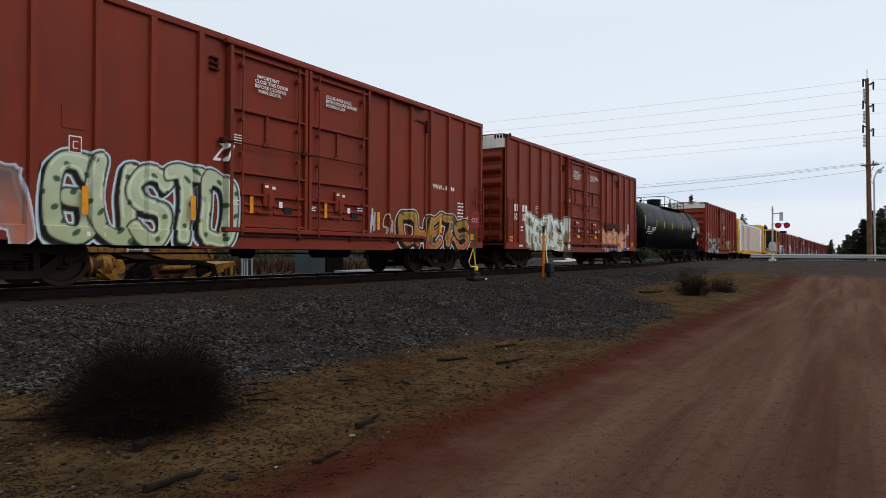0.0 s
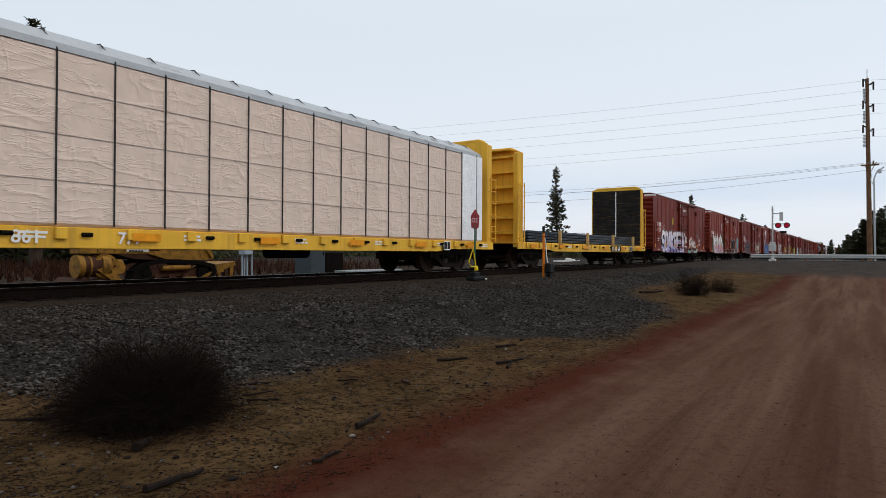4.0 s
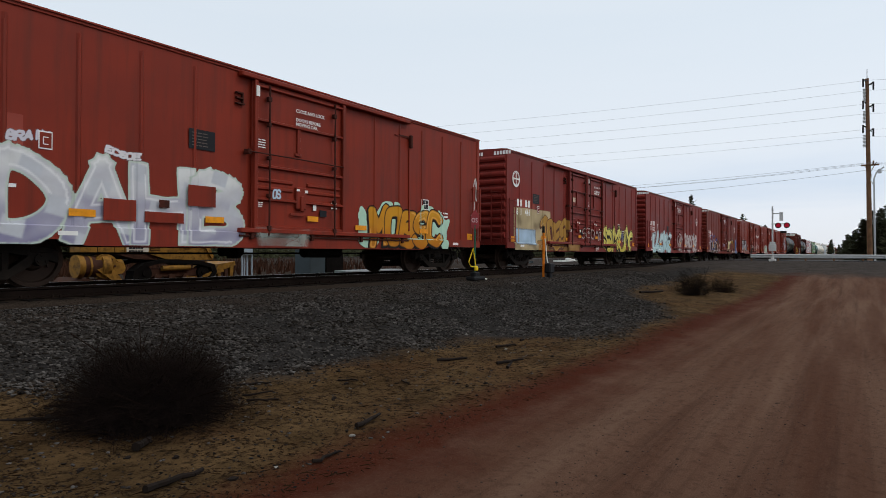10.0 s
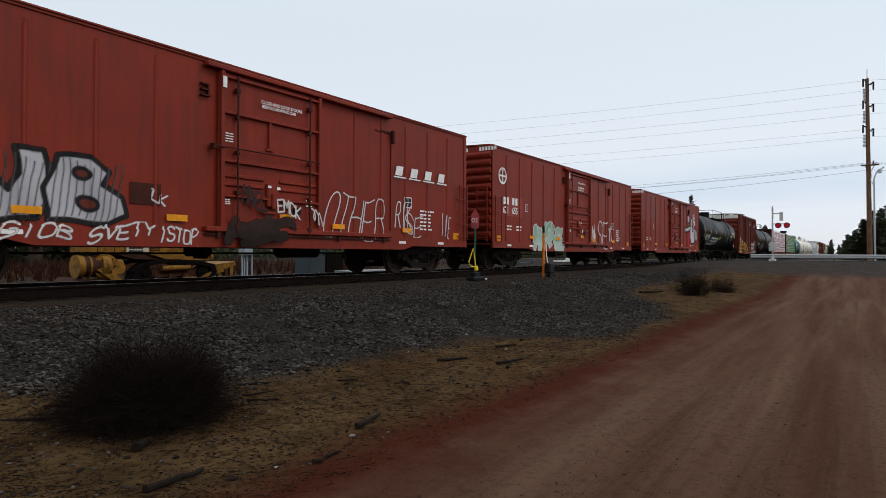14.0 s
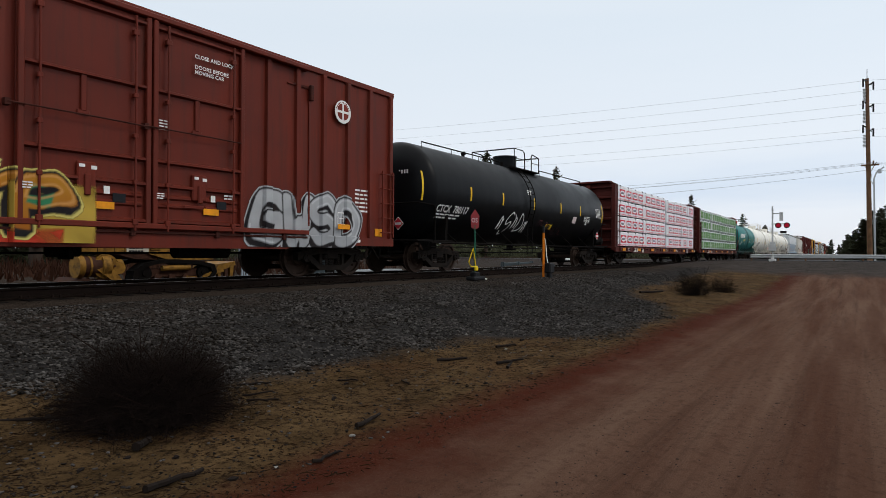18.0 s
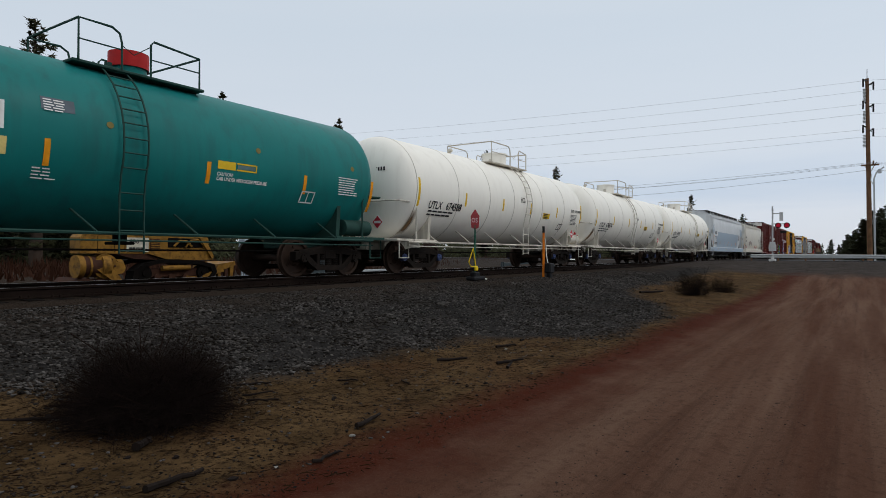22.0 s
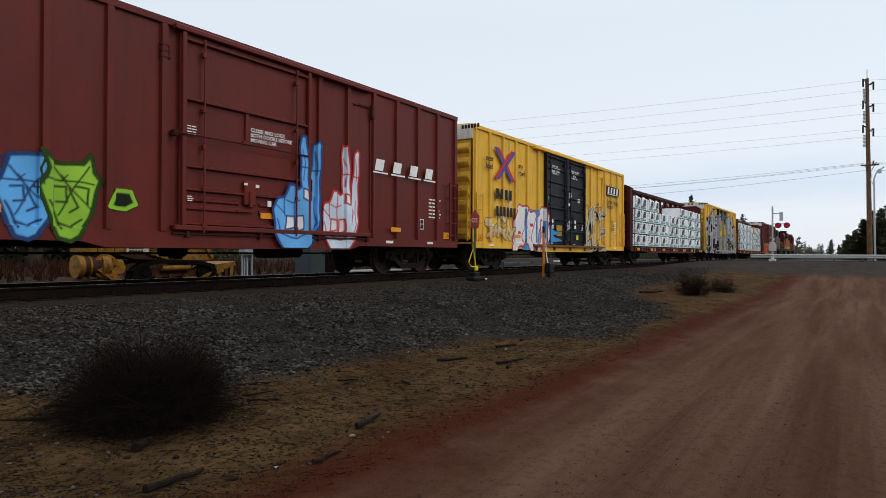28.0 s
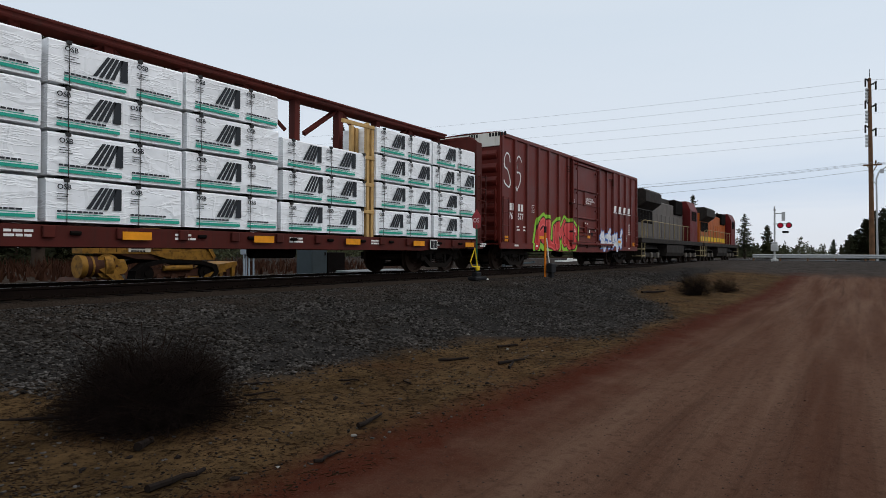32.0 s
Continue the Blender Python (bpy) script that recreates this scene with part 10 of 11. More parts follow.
# ---- by the track: derail sign, orange stake, machine and cabinets behind the track ----
def trackside():
    SIGNDULL = surface("sign_faded_red", (0.30, 0.045, 0.05), 0.6, var=0.2, scale=9.0)
    PALETEXT = surface("sign_lettering", (0.55, 0.42, 0.42), 0.6)
    post_green = surface("post_green", (0.02, 0.11, 0.07), 0.6, var=0.2, scale=6.0)
    orange = surface("stake_orange", (0.62, 0.17, 0.01), 0.6, var=0.2, scale=5.0)
    rope = surface("rope_yellow", (0.75, 0.52, 0.02), 0.5, var=0.15, scale=9.0)
    bagm = surface("bag_black", (0.012, 0.012, 0.013), 0.6, var=0.2, scale=6.0)
    s = thing("track_sign", pose(16.74, -1.95, -0.26), "red pointed track sign on a thin green post", "sign")
    part("post", Shape().box(-0.03, 0.03, -0.012, 0.012, 0, 1.75, 0.006).box(-0.012, 0.012, -0.03, 0.0, 0, 1.75), post_green, s)
    pl = part("sign_plate", Shape().prism([(-0.12, 1.66), (0.0, 1.60), (0.12, 1.66), (0.14, 2.02), (0.0, 2.24), (-0.14, 2.02)], "y", -0.022, -0.014), SIGNDULL, s, m=pose(0, 0, 0, 0, 0, -48))
    writing("sign_writing", "OS", 0.20, PALETEXT, pl, -0.12, -0.0235, 1.82, stretch_x=0.8)
    d = thing("derail_stand", pose(16.62, -2.0, -0.26), "black derail base with a yellow wire loop handle", "derail stand")
    part("base", Shape().box(-0.25, 0.45, -0.16, 0.16, 0.0, 0.12, 0.03).box(-0.1, 0.2, -0.1, 0.1, 0.1, 0.26, 0.03), bagm, d)
    part("handle", Shape().tube([(0.10, 0, 0.42), (-0.06, 0, 1.0), (-0.32, 0, 0.58), (-0.20, 0, 0.44), (0.10, 0, 0.42)], 0.022), rope, d, "yellow loop handle")
    part("grip", Shape().box(0.04, 0.2, -0.04, 0.04, 0.30, 0.45, 0.02), rope, d)
    part("latch", Shape().cyl((0.3, -0.1, 0.05), (0.55, -0.14, 0.02), 0.02), TEXTW, d)
    k = thing("marker_stake", pose(20.68, -2.5, -0.36), "orange marker stake with a black top and white cord", "stake")
    part("stake", Shape().box(-0.05, 0.05, -0.025, 0.025, 0, 1.72, 0.008), orange, k)
    part("cap", Shape().box(-0.055, 0.055, -0.03, 0.03, 1.70, 1.94, 0.01), bagm, k)
    part("cord", Shape().tube([(0.02, -0.04, 1.5), (0.10, -0.05, 1.2), (0.12, -0.06, 0.9), (0.18, -0.08, 0.62)], 0.02), TEXTW, k)
    b = thing("equipment_bag", pose(20.72, -2.68, -0.34), "small black equipment box at the stake's foot", "box")
    part("box", Shape().box(-0.12, 0.28, -0.12, 0.12, 0.22, 0.58, 0.04), bagm, b)
    part("foot", Shape().box(-0.02, 0.18, -0.08, 0.08, 0.0, 0.24, 0.02), bagm, b)
    # crawler machine
    my = surface("machine_yellow", (0.27, 0.135, 0.022), 0.6, var=0.3, scale=2.5, dust=(0.035, 0.018, 0.008), dusty=1.0, spec=0.15)
    drum = surface("rusty_drum", (0.060, 0.026, 0.016), 0.8, var=0.4, scale=6.0)
    e = thing("crawler_machine", pose(12.9, 9.4, -0.62), "weathered yellow crawler tractor parked behind the track", "tractor")
    part("engine_hood", Shape().prism([(-3.08, 1.14), (-3.08, 1.66), (-3.0, 1.76), (1.50, 1.80), (1.56, 1.66), (1.56, 1.28), (-0.85, 1.14)], "y", -0.98, -0.30), my, e)
    for x in (-2.55, -2.0, -1.66):
        part("hood_seam", Shape().box(x, x + 0.02, -0.986, -0.978, 1.18, 1.72), UNDER, e)
    c = part("cab", Shape().prism([(-0.9, 1.8), (-0.8, 2.85), (-0.55, 3.05), (1.0, 3.05), (1.35, 2.85), (1.4, 1.8)], "y", -0.8, 0.8), my, e)
    part("cab_window", Shape().box(-0.45, 0.95, -0.815, -0.80, 2.2, 2.85, 0.004), bagm, c)
    pn = part("side_panel", Shape().box(-1.60, -0.82, -1.0, -0.978, 1.19, 1.68, 0.006), surface("panel_pale", (0.62, 0.58, 0.48), 0.6, dust=(0.2, 0.15, 0.1), dusty=0.3), e, "cream panel with dark writing")
    writing("panel_writing", "850", 0.2, TEXTK, pn, -1.50, -1.003, 1.48, stretch_x=1.1)
    bars("panel_lines", lines(2, 0.6, 0.05, 0.05, 2, 5), TEXTK, pn, -1.52, -1.003, 1.30)
    vent = part("vent", Shape().box(-0.76, -0.40, -0.995, -0.978, 1.25, 1.66, 0.004), drum, e, "louvred side vent")
    for i in range(6):
        part("louvre", Shape().box(-0.74, -0.42, -1.01, -0.99, 1.28 + i * 0.062, 1.31 + i * 0.062), my, vent)
    # no opening here: a near-black plate on the hood stands for its shaded inside
    part("engine_bay", Shape().box(-0.10, 1.30, -1.0, -0.975, 1.36, 1.70, 0.01), UNDER, e, "flat dark panel standing for the shade inside the engine bay")
    part("engine_pipe", Shape().tube([(0.1, -1.05, 1.40), (0.3, -1.08, 1.60), (0.6, -1.08, 1.58), (0.8, -1.06, 1.40)], 0.045), my, e)
    part("engine_pipe", Shape().tube([(0.55, -1.06, 1.38), (0.75, -1.1, 1.62), (1.05, -1.08, 1.66), (1.3, -1.05, 1.45)], 0.035), my, e)
    part("lift_arm", Shape().prism([(1.10, 1.72), (1.30, 1.76), (1.72, 1.02), (1.62, 0.96)], "y", -1.12, -1.0), my, e)
    part("fender", Shape().prism([(-0.85, 1.14), (1.58, 1.30), (1.72, 0.92), (0.6, 0.90), (-0.2, 0.95)], "y", -1.04, -0.6), my, e)
    part("belly", Shape().prism([(-2.0, 1.14), (-0.2, 1.14), (-0.5, 0.92), (-1.3, 0.96)], "y", -0.95, 0.9), drum, e)
    part("winch_drum", Shape().cyl((-2.98, -0.78, 0.74), (-2.35, -0.78, 0.70), 0.34, n=22), drum, e, "rust-brown winch drum", smooth=40)
    for x, r, w in ((-3.06, 0.37, 0.09), (-2.78, 0.36, 0.03), (-2.30, 0.42, 0.13), (-1.78, 0.24, 0.10)):
        part("drum_flange", Shape().cyl((x - w, -0.78, 0.72), (x + w, -0.78, 0.72), r, n=22), my, e, smooth=40)
    part("bull_gear", Shape().cyl((-2.3, -1.04, 0.72), (-2.3, -0.9, 0.72), 0.40, n=24).cyl((-2.3, -1.10, 0.72), (-2.3, -1.0, 0.72), 0.13, n=12).cyl((-1.86, -1.06, 0.66), (-1.86, -0.9, 0.66), 0.20, n=16), my, e, smooth=40)
    for a in range(7):
        q = a * 0.8976
        part("bolt", Shape().cyl((-2.3 + 0.28 * math.cos(q), -1.07, 0.72 + 0.28 * math.sin(q)), (-2.3 + 0.28 * math.cos(q), -1.03, 0.72 + 0.28 * math.sin(q)), 0.04, n=6), drum, e)
    part("drum_arm", Shape().prism([(-2.62, 0.62), (-2.2, 0.78), (-1.78, 0.24), (-1.95, 0.12)], "y", -1.12, -0.95), my, e)
    part("counter_plate", Shape().prism([(-3.2, 0.18), (-3.0, 0.36), (-2.7, 0.30), (-2.6, 0.14)], "y", -1.0, 0.6).box(-2.55, -2.1, -1.0, -0.6, 0.08, 0.32, 0.02), drum, e)
    # crawler belt, its wheels and the dark frame between them
    belt = [(-1.46, 0.22), (-1.40, 0.55), (-1.05, 0.80), (-0.5, 0.92), (0.2, 0.94), (1.1, 0.88), (1.75, 0.74), (1.86, 0.45), (1.6, 0.14), (-1.2, 0.10)]
    inner = [(-1.28, 0.26), (-1.22, 0.48), (-0.95, 0.68), (-0.5, 0.79), (0.2, 0.81), (1.05, 0.75), (1.58, 0.62), (1.66, 0.45), (1.46, 0.22), (-1.1, 0.20)]
    for y0, y1 in ((-1.12, -0.62), (0.62, 1.12)):
        s, n = Shape(), len(belt)
        vs = [(x, y, z) for y in (y0, y1) for ring in (belt, inner) for x, z in ring]
        fs = []
        for i in range(n):
            j = (i + 1) % n
            fs += [(i, j, 2 * n + j, 2 * n + i), (n + i, 3 * n + i, 3 * n + j, n + j), (i, n + i, n + j, j), (2 * n + i, 2 * n + j, 3 * n + j, 3 * n + i)]
        part("crawler_belt", s.add(vs, fs), UNDER, e)
    part("track_frame", Shape().box(-1.0, 1.4, -0.95, -0.75, 0.30, 0.62, 0.03), drum, e)
    for x, r in ((-1.0, 0.27), (1.3, 0.24)):
        part("idler_wheel", Shape().cyl((x, -1.06, 0.45), (x, -0.7, 0.45), r, n=18).cyl((x, -1.1, 0.45), (x, -1.0, 0.45), 0.09, n=10), UNDER, e, smooth=40)
    for x in (-0.5, 0.05, 0.6):
        part("track_roller", Shape().cyl((x, -1.05, 0.30), (x, -0.7, 0.30), 0.13, n=14), drum, e, smooth=40)
    part("track_cylinder", Shape().cyl((-0.35, -1.02, 0.62), (0.75, -1.02, 0.64), 0.10, n=12), my, e, smooth=40)
    part("rock_guard", Shape().prism([(0.45, 0.20), (0.62, 0.34), (1.0, 0.30), (1.05, 0.18)], "y", -1.10, -1.04), my, e)
    rip = part("ripper", Shape().prism([(1.86, 0.52), (1.95, 0.74), (2.70, 0.84), (2.74, 0.70), (2.3, 0.56), (1.95, 0.44)], "y", -1.05, 0.5), my, e)
    part("ripper_link", Shape().prism([(1.2, 0.22), (1.3, 0.36), (2.1, 0.60), (2.2, 0.46)], "y", -1.08, -0.9), my, rip)
    for x in (2.05, 2.35, 2.6):
        part("ripper_shank", Shape().prism([(x - 0.09, 0.62), (x + 0.08, 0.66), (x + 0.02, 0.20), (x - 0.08, 0.24)], "y", -1.02, -0.88), my if x != 2.35 else drum, rip)
    # cabinets
    cab = surface("cabinet_pale_blue", (0.34, 0.40, 0.46), 0.5, var=0.1, scale=2.0)
    grey = surface("cabinet_grey", (0.05, 0.065, 0.072), 0.6, var=0.12, scale=2.0)
    m = thing("meter_cabinet", pose(16.7, 9.0, -0.55), "pale blue meter cabinet on two steel legs", "cabinet")
    part("cabinet_body", Shape().box(-0.28, 0.16, -0.2, 0.2, 1.02, 1.66, 0.03), cab, m)
    for x in (-0.24, -0.12, 0.02):
        part("leg", Shape().cyl((x, 0, 0), (x, 0, 1.05), 0.035, n=8), cab, m)
    part("conduit", Shape().cyl((0.25, 0, 0), (0.25, 0, 1.78), 0.035, n=8).cyl((-0.3, 0, 1.74), (0.28, 0, 1.74), 0.03, n=8), cab, m)
    h = thing("signal_cabinet", pose(20.4, 9.2, -0.55), "tall grey signal equipment cabinet", "cabinet")
    part("cabinet_body", Shape().box(-0.45, 0.55, -0.5, 0.5, 0.05, 2.05, 0.03).box(-0.5, 0.6, -0.55, 0.55, 2.05, 2.12, 0.02), grey, h)
    part("cabinet_door", Shape().box(-0.4, 0.5, -0.515, -0.5, 0.12, 1.95, 0.005), grey, h)
    part("door_handle", Shape().box(0.35, 0.42, -0.55, -0.51, 1.0, 1.15, 0.01), UNDER, h)
    b2 = thing("signal_cabinet", pose(22.0, 9.6, -0.55), "low dark signal equipment cabinet", "cabinet")
    part("cabinet_body", Shape().box(-0.5, 0.7, -0.4, 0.4, 0.05, 1.15, 0.03), UNDER, b2)
    sl = thing("concrete_slab", pose(23.0, 8.6, -0.55), "pale concrete slab behind the track", "slab")
    part("slab", Shape().box(-1.2, 3.2, -0.4, 0.4, 0.0, 0.28, 0.04), surface("concrete_pale", (0.26, 0.28, 0.29), 0.85, var=0.15, scale=2.0), sl)
    for x, y, l in ((61.0, 3.2, 1.3), (63.5, 3.1, 1.0)):
        o = part("white_marker", Shape().box(-l / 2, l / 2, -0.2, 0.2, 0, 0.3, 0.03), TEXTW, m=pose(x, y, -0.45))
        tagged(o, "low white painted block beside the track", "marker block", "white blocks by the track")
    # low white block with scraps on top
    v = thing("white_block", pose(48.6, 8.2, -0.58, 0, 0, -6), "low white painted block with scraps on top", "block")
    white = surface("block_white", (0.62, 0.63, 0.62), 0.7, var=0.12, scale=2.0)
    part("block", Shape().box(-1.5, 1.45, -0.45, 0.45, 0.0, 0.58, 0.05), white, v)
    part("cap", Shape().box(-1.5, 0.2, -0.40, 0.45, 0.57, 0.63, 0.02), white, v)
    part("scrap", Shape().box(-0.1, 0.35, -0.3, 0.1, 0.56, 0.80, 0.05), white, v)
    part("scrap", Shape().box(0.45, 1.0, -0.3, 0.15, 0.56, 0.70, 0.05), white, v)
    part("side_post", Shape().box(1.5, 1.62, -0.4, -0.25, 0.0, 0.62, 0.02), white, v)
    rail = thing("steel_beam", pose(40.5, 8.6, -0.58, 0, 0, 6), "grey steel beam on short posts behind the track", "beam")
    part("beam", Shape().box(-3.2, 3.2, -0.06, 0.06, 0.18, 0.52, 0.03), grey, rail)
    for x in (-2.9, 0.0, 2.9):
        part("post", Shape().box(x - 0.09, x + 0.09, -0.12, 0.12, 0.0, 0.58, 0.01), grey, rail)


trackside()


# ---- trees and brush ----
def needle_mat(name, rgb, spec=0.1):
    m, nt, b = nodes_of(name)
    geo = nt.nodes.new("ShaderNodeNewGeometry")
    info = nt.nodes.new("ShaderNodeObjectInfo")
    tone = blend(nt, stretch(nt, geo.outputs["Random Per Island"], 0, 1), tuple(c * 0.5 for c in rgb), tuple(c * 1.5 for c in rgb))
    tone = blend(nt, stretch(nt, info.outputs["Random"], 0, 1, 0, 0.4), tone, (rgb[0] * 1.5, rgb[1] * 0.9, rgb[2] * 0.6))
    nt.links.new(tone, b.inputs["Base Color"])
    b.inputs["Roughness"].default_value = 0.85
    b.inputs["Specular IOR Level"].default_value = spec
    return m


NEEDLES = needle_mat("pine_needles", (0.032, 0.038, 0.019))
BARK = surface("pine_bark", (0.055, 0.038, 0.028), 0.9, var=0.3, scale=3.0, bump=0.6)


def pine_meshes(height, width, seed, clumps, bare=0.12, slim=1.0, tuft=0.34):
    """Trunk with limbs, and a crown of small needle tufts on whorled branches, with gaps."""
    rng = random.Random(seed)
    wood = Shape()
    lean = rng.uniform(-0.02, 0.02) * height
    trunk = [(lean * (t / 8) ** 2, 0.1 * math.sin(t + seed), height * t / 8) for t in range(9)]
    for i in range(8):
        r0, r1 = 0.022 * height * (1 - i / 8) ** 0.8 + 0.02, 0.022 * height * (1 - (i + 1) / 8) ** 0.8 + 0.02
        wood.cyl(trunk[i], trunk[i + 1], r0 * slim, r1 * slim, n=8, caps=False)
    vs, fs = [], []

    def tuftat(p, s):
        k = len(vs)
        for _ in range(5):
            a, e = rng.uniform(0, 6.28), rng.uniform(-0.5, 1.1)
            d = Vector((math.cos(a) * math.cos(e), math.sin(a) * math.cos(e), math.sin(e)))
            o = d.orthogonal().normalized() * s * 0.30
            q = p + d * s * rng.uniform(0.7, 1.2)
            k = len(vs)
            vs.extend([tuple(p - o), tuple(p + o), tuple(q)])
            fs.append((k, k + 1, k + 2))

    z = bare * height
    while z < height * 0.985:
        t = (z / height - bare) / (1 - bare)
        reach = width * (0.35 + 0.65 * min(1, t / 0.18)) * (1 - t) ** 0.75 + 0.12
        n = rng.randint(3, 6)
        a0 = rng.uniform(0, 6.28)
        cx, cy = lean * (z / height) ** 2, 0
        for j in range(n):
            if rng.random() < 0.16:
                continue
            a = a0 + j * 6.28 / n + rng.uniform(-0.5, 0.5)
            l = reach * rng.uniform(0.5, 1.2)
            rise = rng.uniform(-0.15, 0.25) + 0.5 * t
            p0 = Vector((cx, cy, z))
            p1 = p0 + Vector((math.cos(a) * l, math.sin(a) * l, rise * l))
            wood.cyl(p0, p1, 0.012 * height * (1 - t) * 0.35 + 0.015, 0.008, n=4, caps=False)
            m = max(2, int(clumps * l))
            for _ in range(m):
                q = rng.random() ** 0.6
                c = p0.lerp(p1, q) + Vector((rng.gauss(0, 0.14), rng.gauss(0, 0.14), rng.gauss(0.03, 0.10))) * (0.5 + l * 0.25)
                tuftat(c, tuft * rng.uniform(0.6, 1.25))
        z += height * rng.uniform(0.018, 0.034)
    for _ in range(10):
        tuftat(Vector((lean, 0, height - rng.uniform(0, 0.5))), tuft * 0.8)
    w = wood.mesh("trunk", 50)
    me = bpy.data.meshes.new("crown")
    me.from_pydata(vs, [], fs)
    for q in (w, me):
        q.materials.append(None)
    return w, me


PINES = {"tall": pine_meshes(17, 3.2, 3, 15, 0.10, tuft=0.30), "mid": pine_meshes(13, 2.4, 5, 15, 0.08, tuft=0.26), "dense": pine_meshes(13, 2.7, 8, 11, 0.06, tuft=0.30), "small": pine_meshes(8, 1.9, 11, 14, 0.05, tuft=0.30), "thin": pine_meshes(12, 1.6, 14, 17, 0.15, tuft=0.28)}
PINE_H = {"tall": 17, "mid": 13, "dense": 13, "small": 8, "thin": 12}


def pine(kind, x, y, height, turn=0.0, wide=1.0, base=-0.7):
    k = height / PINE_H[kind]
    t = thing("pine_tree", Matrix.Translation((x, y, base)) @ Matrix.Rotation(turn, 4, "Z") @ Matrix.Diagonal((k * wide, k * wide, k, 1)), "dark green pine with a ragged open crown", "tree", "pines")
    piece("trunk", PINES[kind][0], BARK, t)
    piece("crown", PINES[kind][1], NEEDLES, t)
    return t


def woods():
    rng = random.Random(31)
    for kind, x, y, top, wide in (("tall", 20.8, 37.7, 17.4, 1.15), ("mid", 21.9, 44.9, 13.4, 1.2), ("mid", 23.4, 37.6, 11.3, 1.0), ("tall", 19.0, 43.0, 12.0, 1.2), ("thin", 30.5, 50.1, 10.5, 1.0), ("mid", 31.0, 45.9, 12.0, 1.0), ("dense", 33.1, 46.3, 13.9, 0.9), ("dense", 34.1, 44.8, 14.0, 0.95),
                                  ("dense", 36.2, 43.2, 12.9, 1.1), ("mid", 38.6, 44.0, 10.5, 1.1), ("dense", 27.5, 47.0, 8.8, 1.1), ("small", 25.5, 43.0, 7.6, 1.1), ("thin", 47.1, 52.3, 20.2, 1.0), ("thin", 62.4, 47.5, 19.2, 0.9), ("dense", 82.5, 35.5, 16.4, 0.75), ("dense", 93.2, 28.5, 14.7, 0.75),
                                  ("mid", 108.2, 24.2, 11.3, 1.0), ("dense", 137.0, 17.1, 13.1, 0.8), ("mid", 165.0, 11.2, 10.4, 1.3), ("mid", 143.9, 24.8, 11.6, 1.0)):
        pine(kind, x, y, top + 0.7, rng.uniform(0, 6.28), wide)
    for x, y, top, kind in ((103.7, -14.6, 6.9, "small"), (108.9, -12.8, 5.8, "small"), (112, -15.5, 8.2, "dense"), (118, -14.0, 7.6, "dense"), (124, -12.6, 6.6, "mid"), (106, -17.5, 8.6, "dense"), (115, -18.5, 9.4, "mid"), (99, -16.2, 6.2, "small"),
                            (143.5, -10.4, 4.6, "small"), (150, -11.5, 5.6, "small"), (134.6, 2.9, 6.2, "small"), (237, -7, 3.9, "small"), (259.6, -4.2, 6.0, "small"), (246, -9, 5.6, "small"), (180, -10.5, 5.2, "small"), (200, -9.0, 4.4, "small")):
        pine(kind, x, y, top + 0.6, rng.uniform(0, 6.28), rng.uniform(0.9, 1.3), -0.6)
    # low woods far behind the track, and at the end of the line
    vs, fs = [], []
    for _ in range(2000):
        band = rng.random()
        if band < 0.62:
            x, y = rng.uniform(-30, 330), 0
            y = rng.uniform(47, 75) - max(0, (x - 40)) * 0.09
            top = rng.uniform(3.2, 5.6)
        elif band < 0.82:
            x, y, top = rng.uniform(270, 560), rng.uniform(-60, 50), rng.uniform(3.5, 7.5)
            if abs(y) < 5:
                continue
        else:
            x, y, top = rng.uniform(118, 260), rng.uniform(-60, -13) - 3, rng.uniform(4.5, 9)
        n = 60
        for _ in range(n):
            t = rng.random() ** 1.3
            w = top * 0.26 * (1 - t) + 0.15
            a = rng.uniform(0, 6.28)
            p = Vector((x + math.cos(a) * w * rng.random() ** 0.5, y + math.sin(a) * w * rng.random() ** 0.5, -0.6 + top * t))
            s = 0.13 * top * rng.uniform(0.5, 1.1)
            k = len(vs)
            d = Vector((rng.gauss(0, 1), rng.gauss(0, 1), rng.gauss(0.3, 0.6))).normalized()
            o = d.orthogonal().normalized() * s * 0.5
            vs.extend([tuple(p - o), tuple(p + o), tuple(p + d * s * 1.4)])
            fs.append((k, k + 1, k + 2))
    for _ in range(900):
        x = rng.uniform(-20, 300)
        y = rng.uniform(40, 60) - max(0, (x - 40)) * 0.09
        top = rng.uniform(1.4, 2.8)
        for _ in range(50):
            p = Vector((x + rng.gauss(0, 0.9), y + rng.gauss(0, 0.6), -0.6 + top * rng.random()))
            d = Vector((rng.gauss(0, 1), rng.gauss(0, 1), rng.gauss(0.6, 0.6))).normalized() * rng.uniform(0.3, 0.7)
            o = d.orthogonal().normalized() * rng.uniform(0.1, 0.25)
            k = len(vs)
            vs.extend([tuple(p - o), tuple(p + o), tuple(p + d)])
            fs.append((k, k + 1, k + 2))
    me = bpy.data.meshes.new("far_woods")
    me.from_pydata(vs, [], fs)
    tagged(piece("far_woods", me, NEEDLES), "low dark woods in the distance", "woods", kind="stuff")
    # rust-brown brush between the track and the woods
    brown = needle_mat("dry_brush", (0.028, 0.012, 0.0065))
    vs, fs = [], []
    for _ in range(9000):
        x, y = rng.uniform(2, 110), rng.uniform(13, 34)
        h = rng.uniform(0.3, 1.0)
        d = Vector((rng.gauss(0, 0.35), rng.gauss(0, 0.35), 1)).normalized() * h
        k = len(vs)
        z = bed(y) - 0.02
        w = rng.uniform(0.02, 0.09)
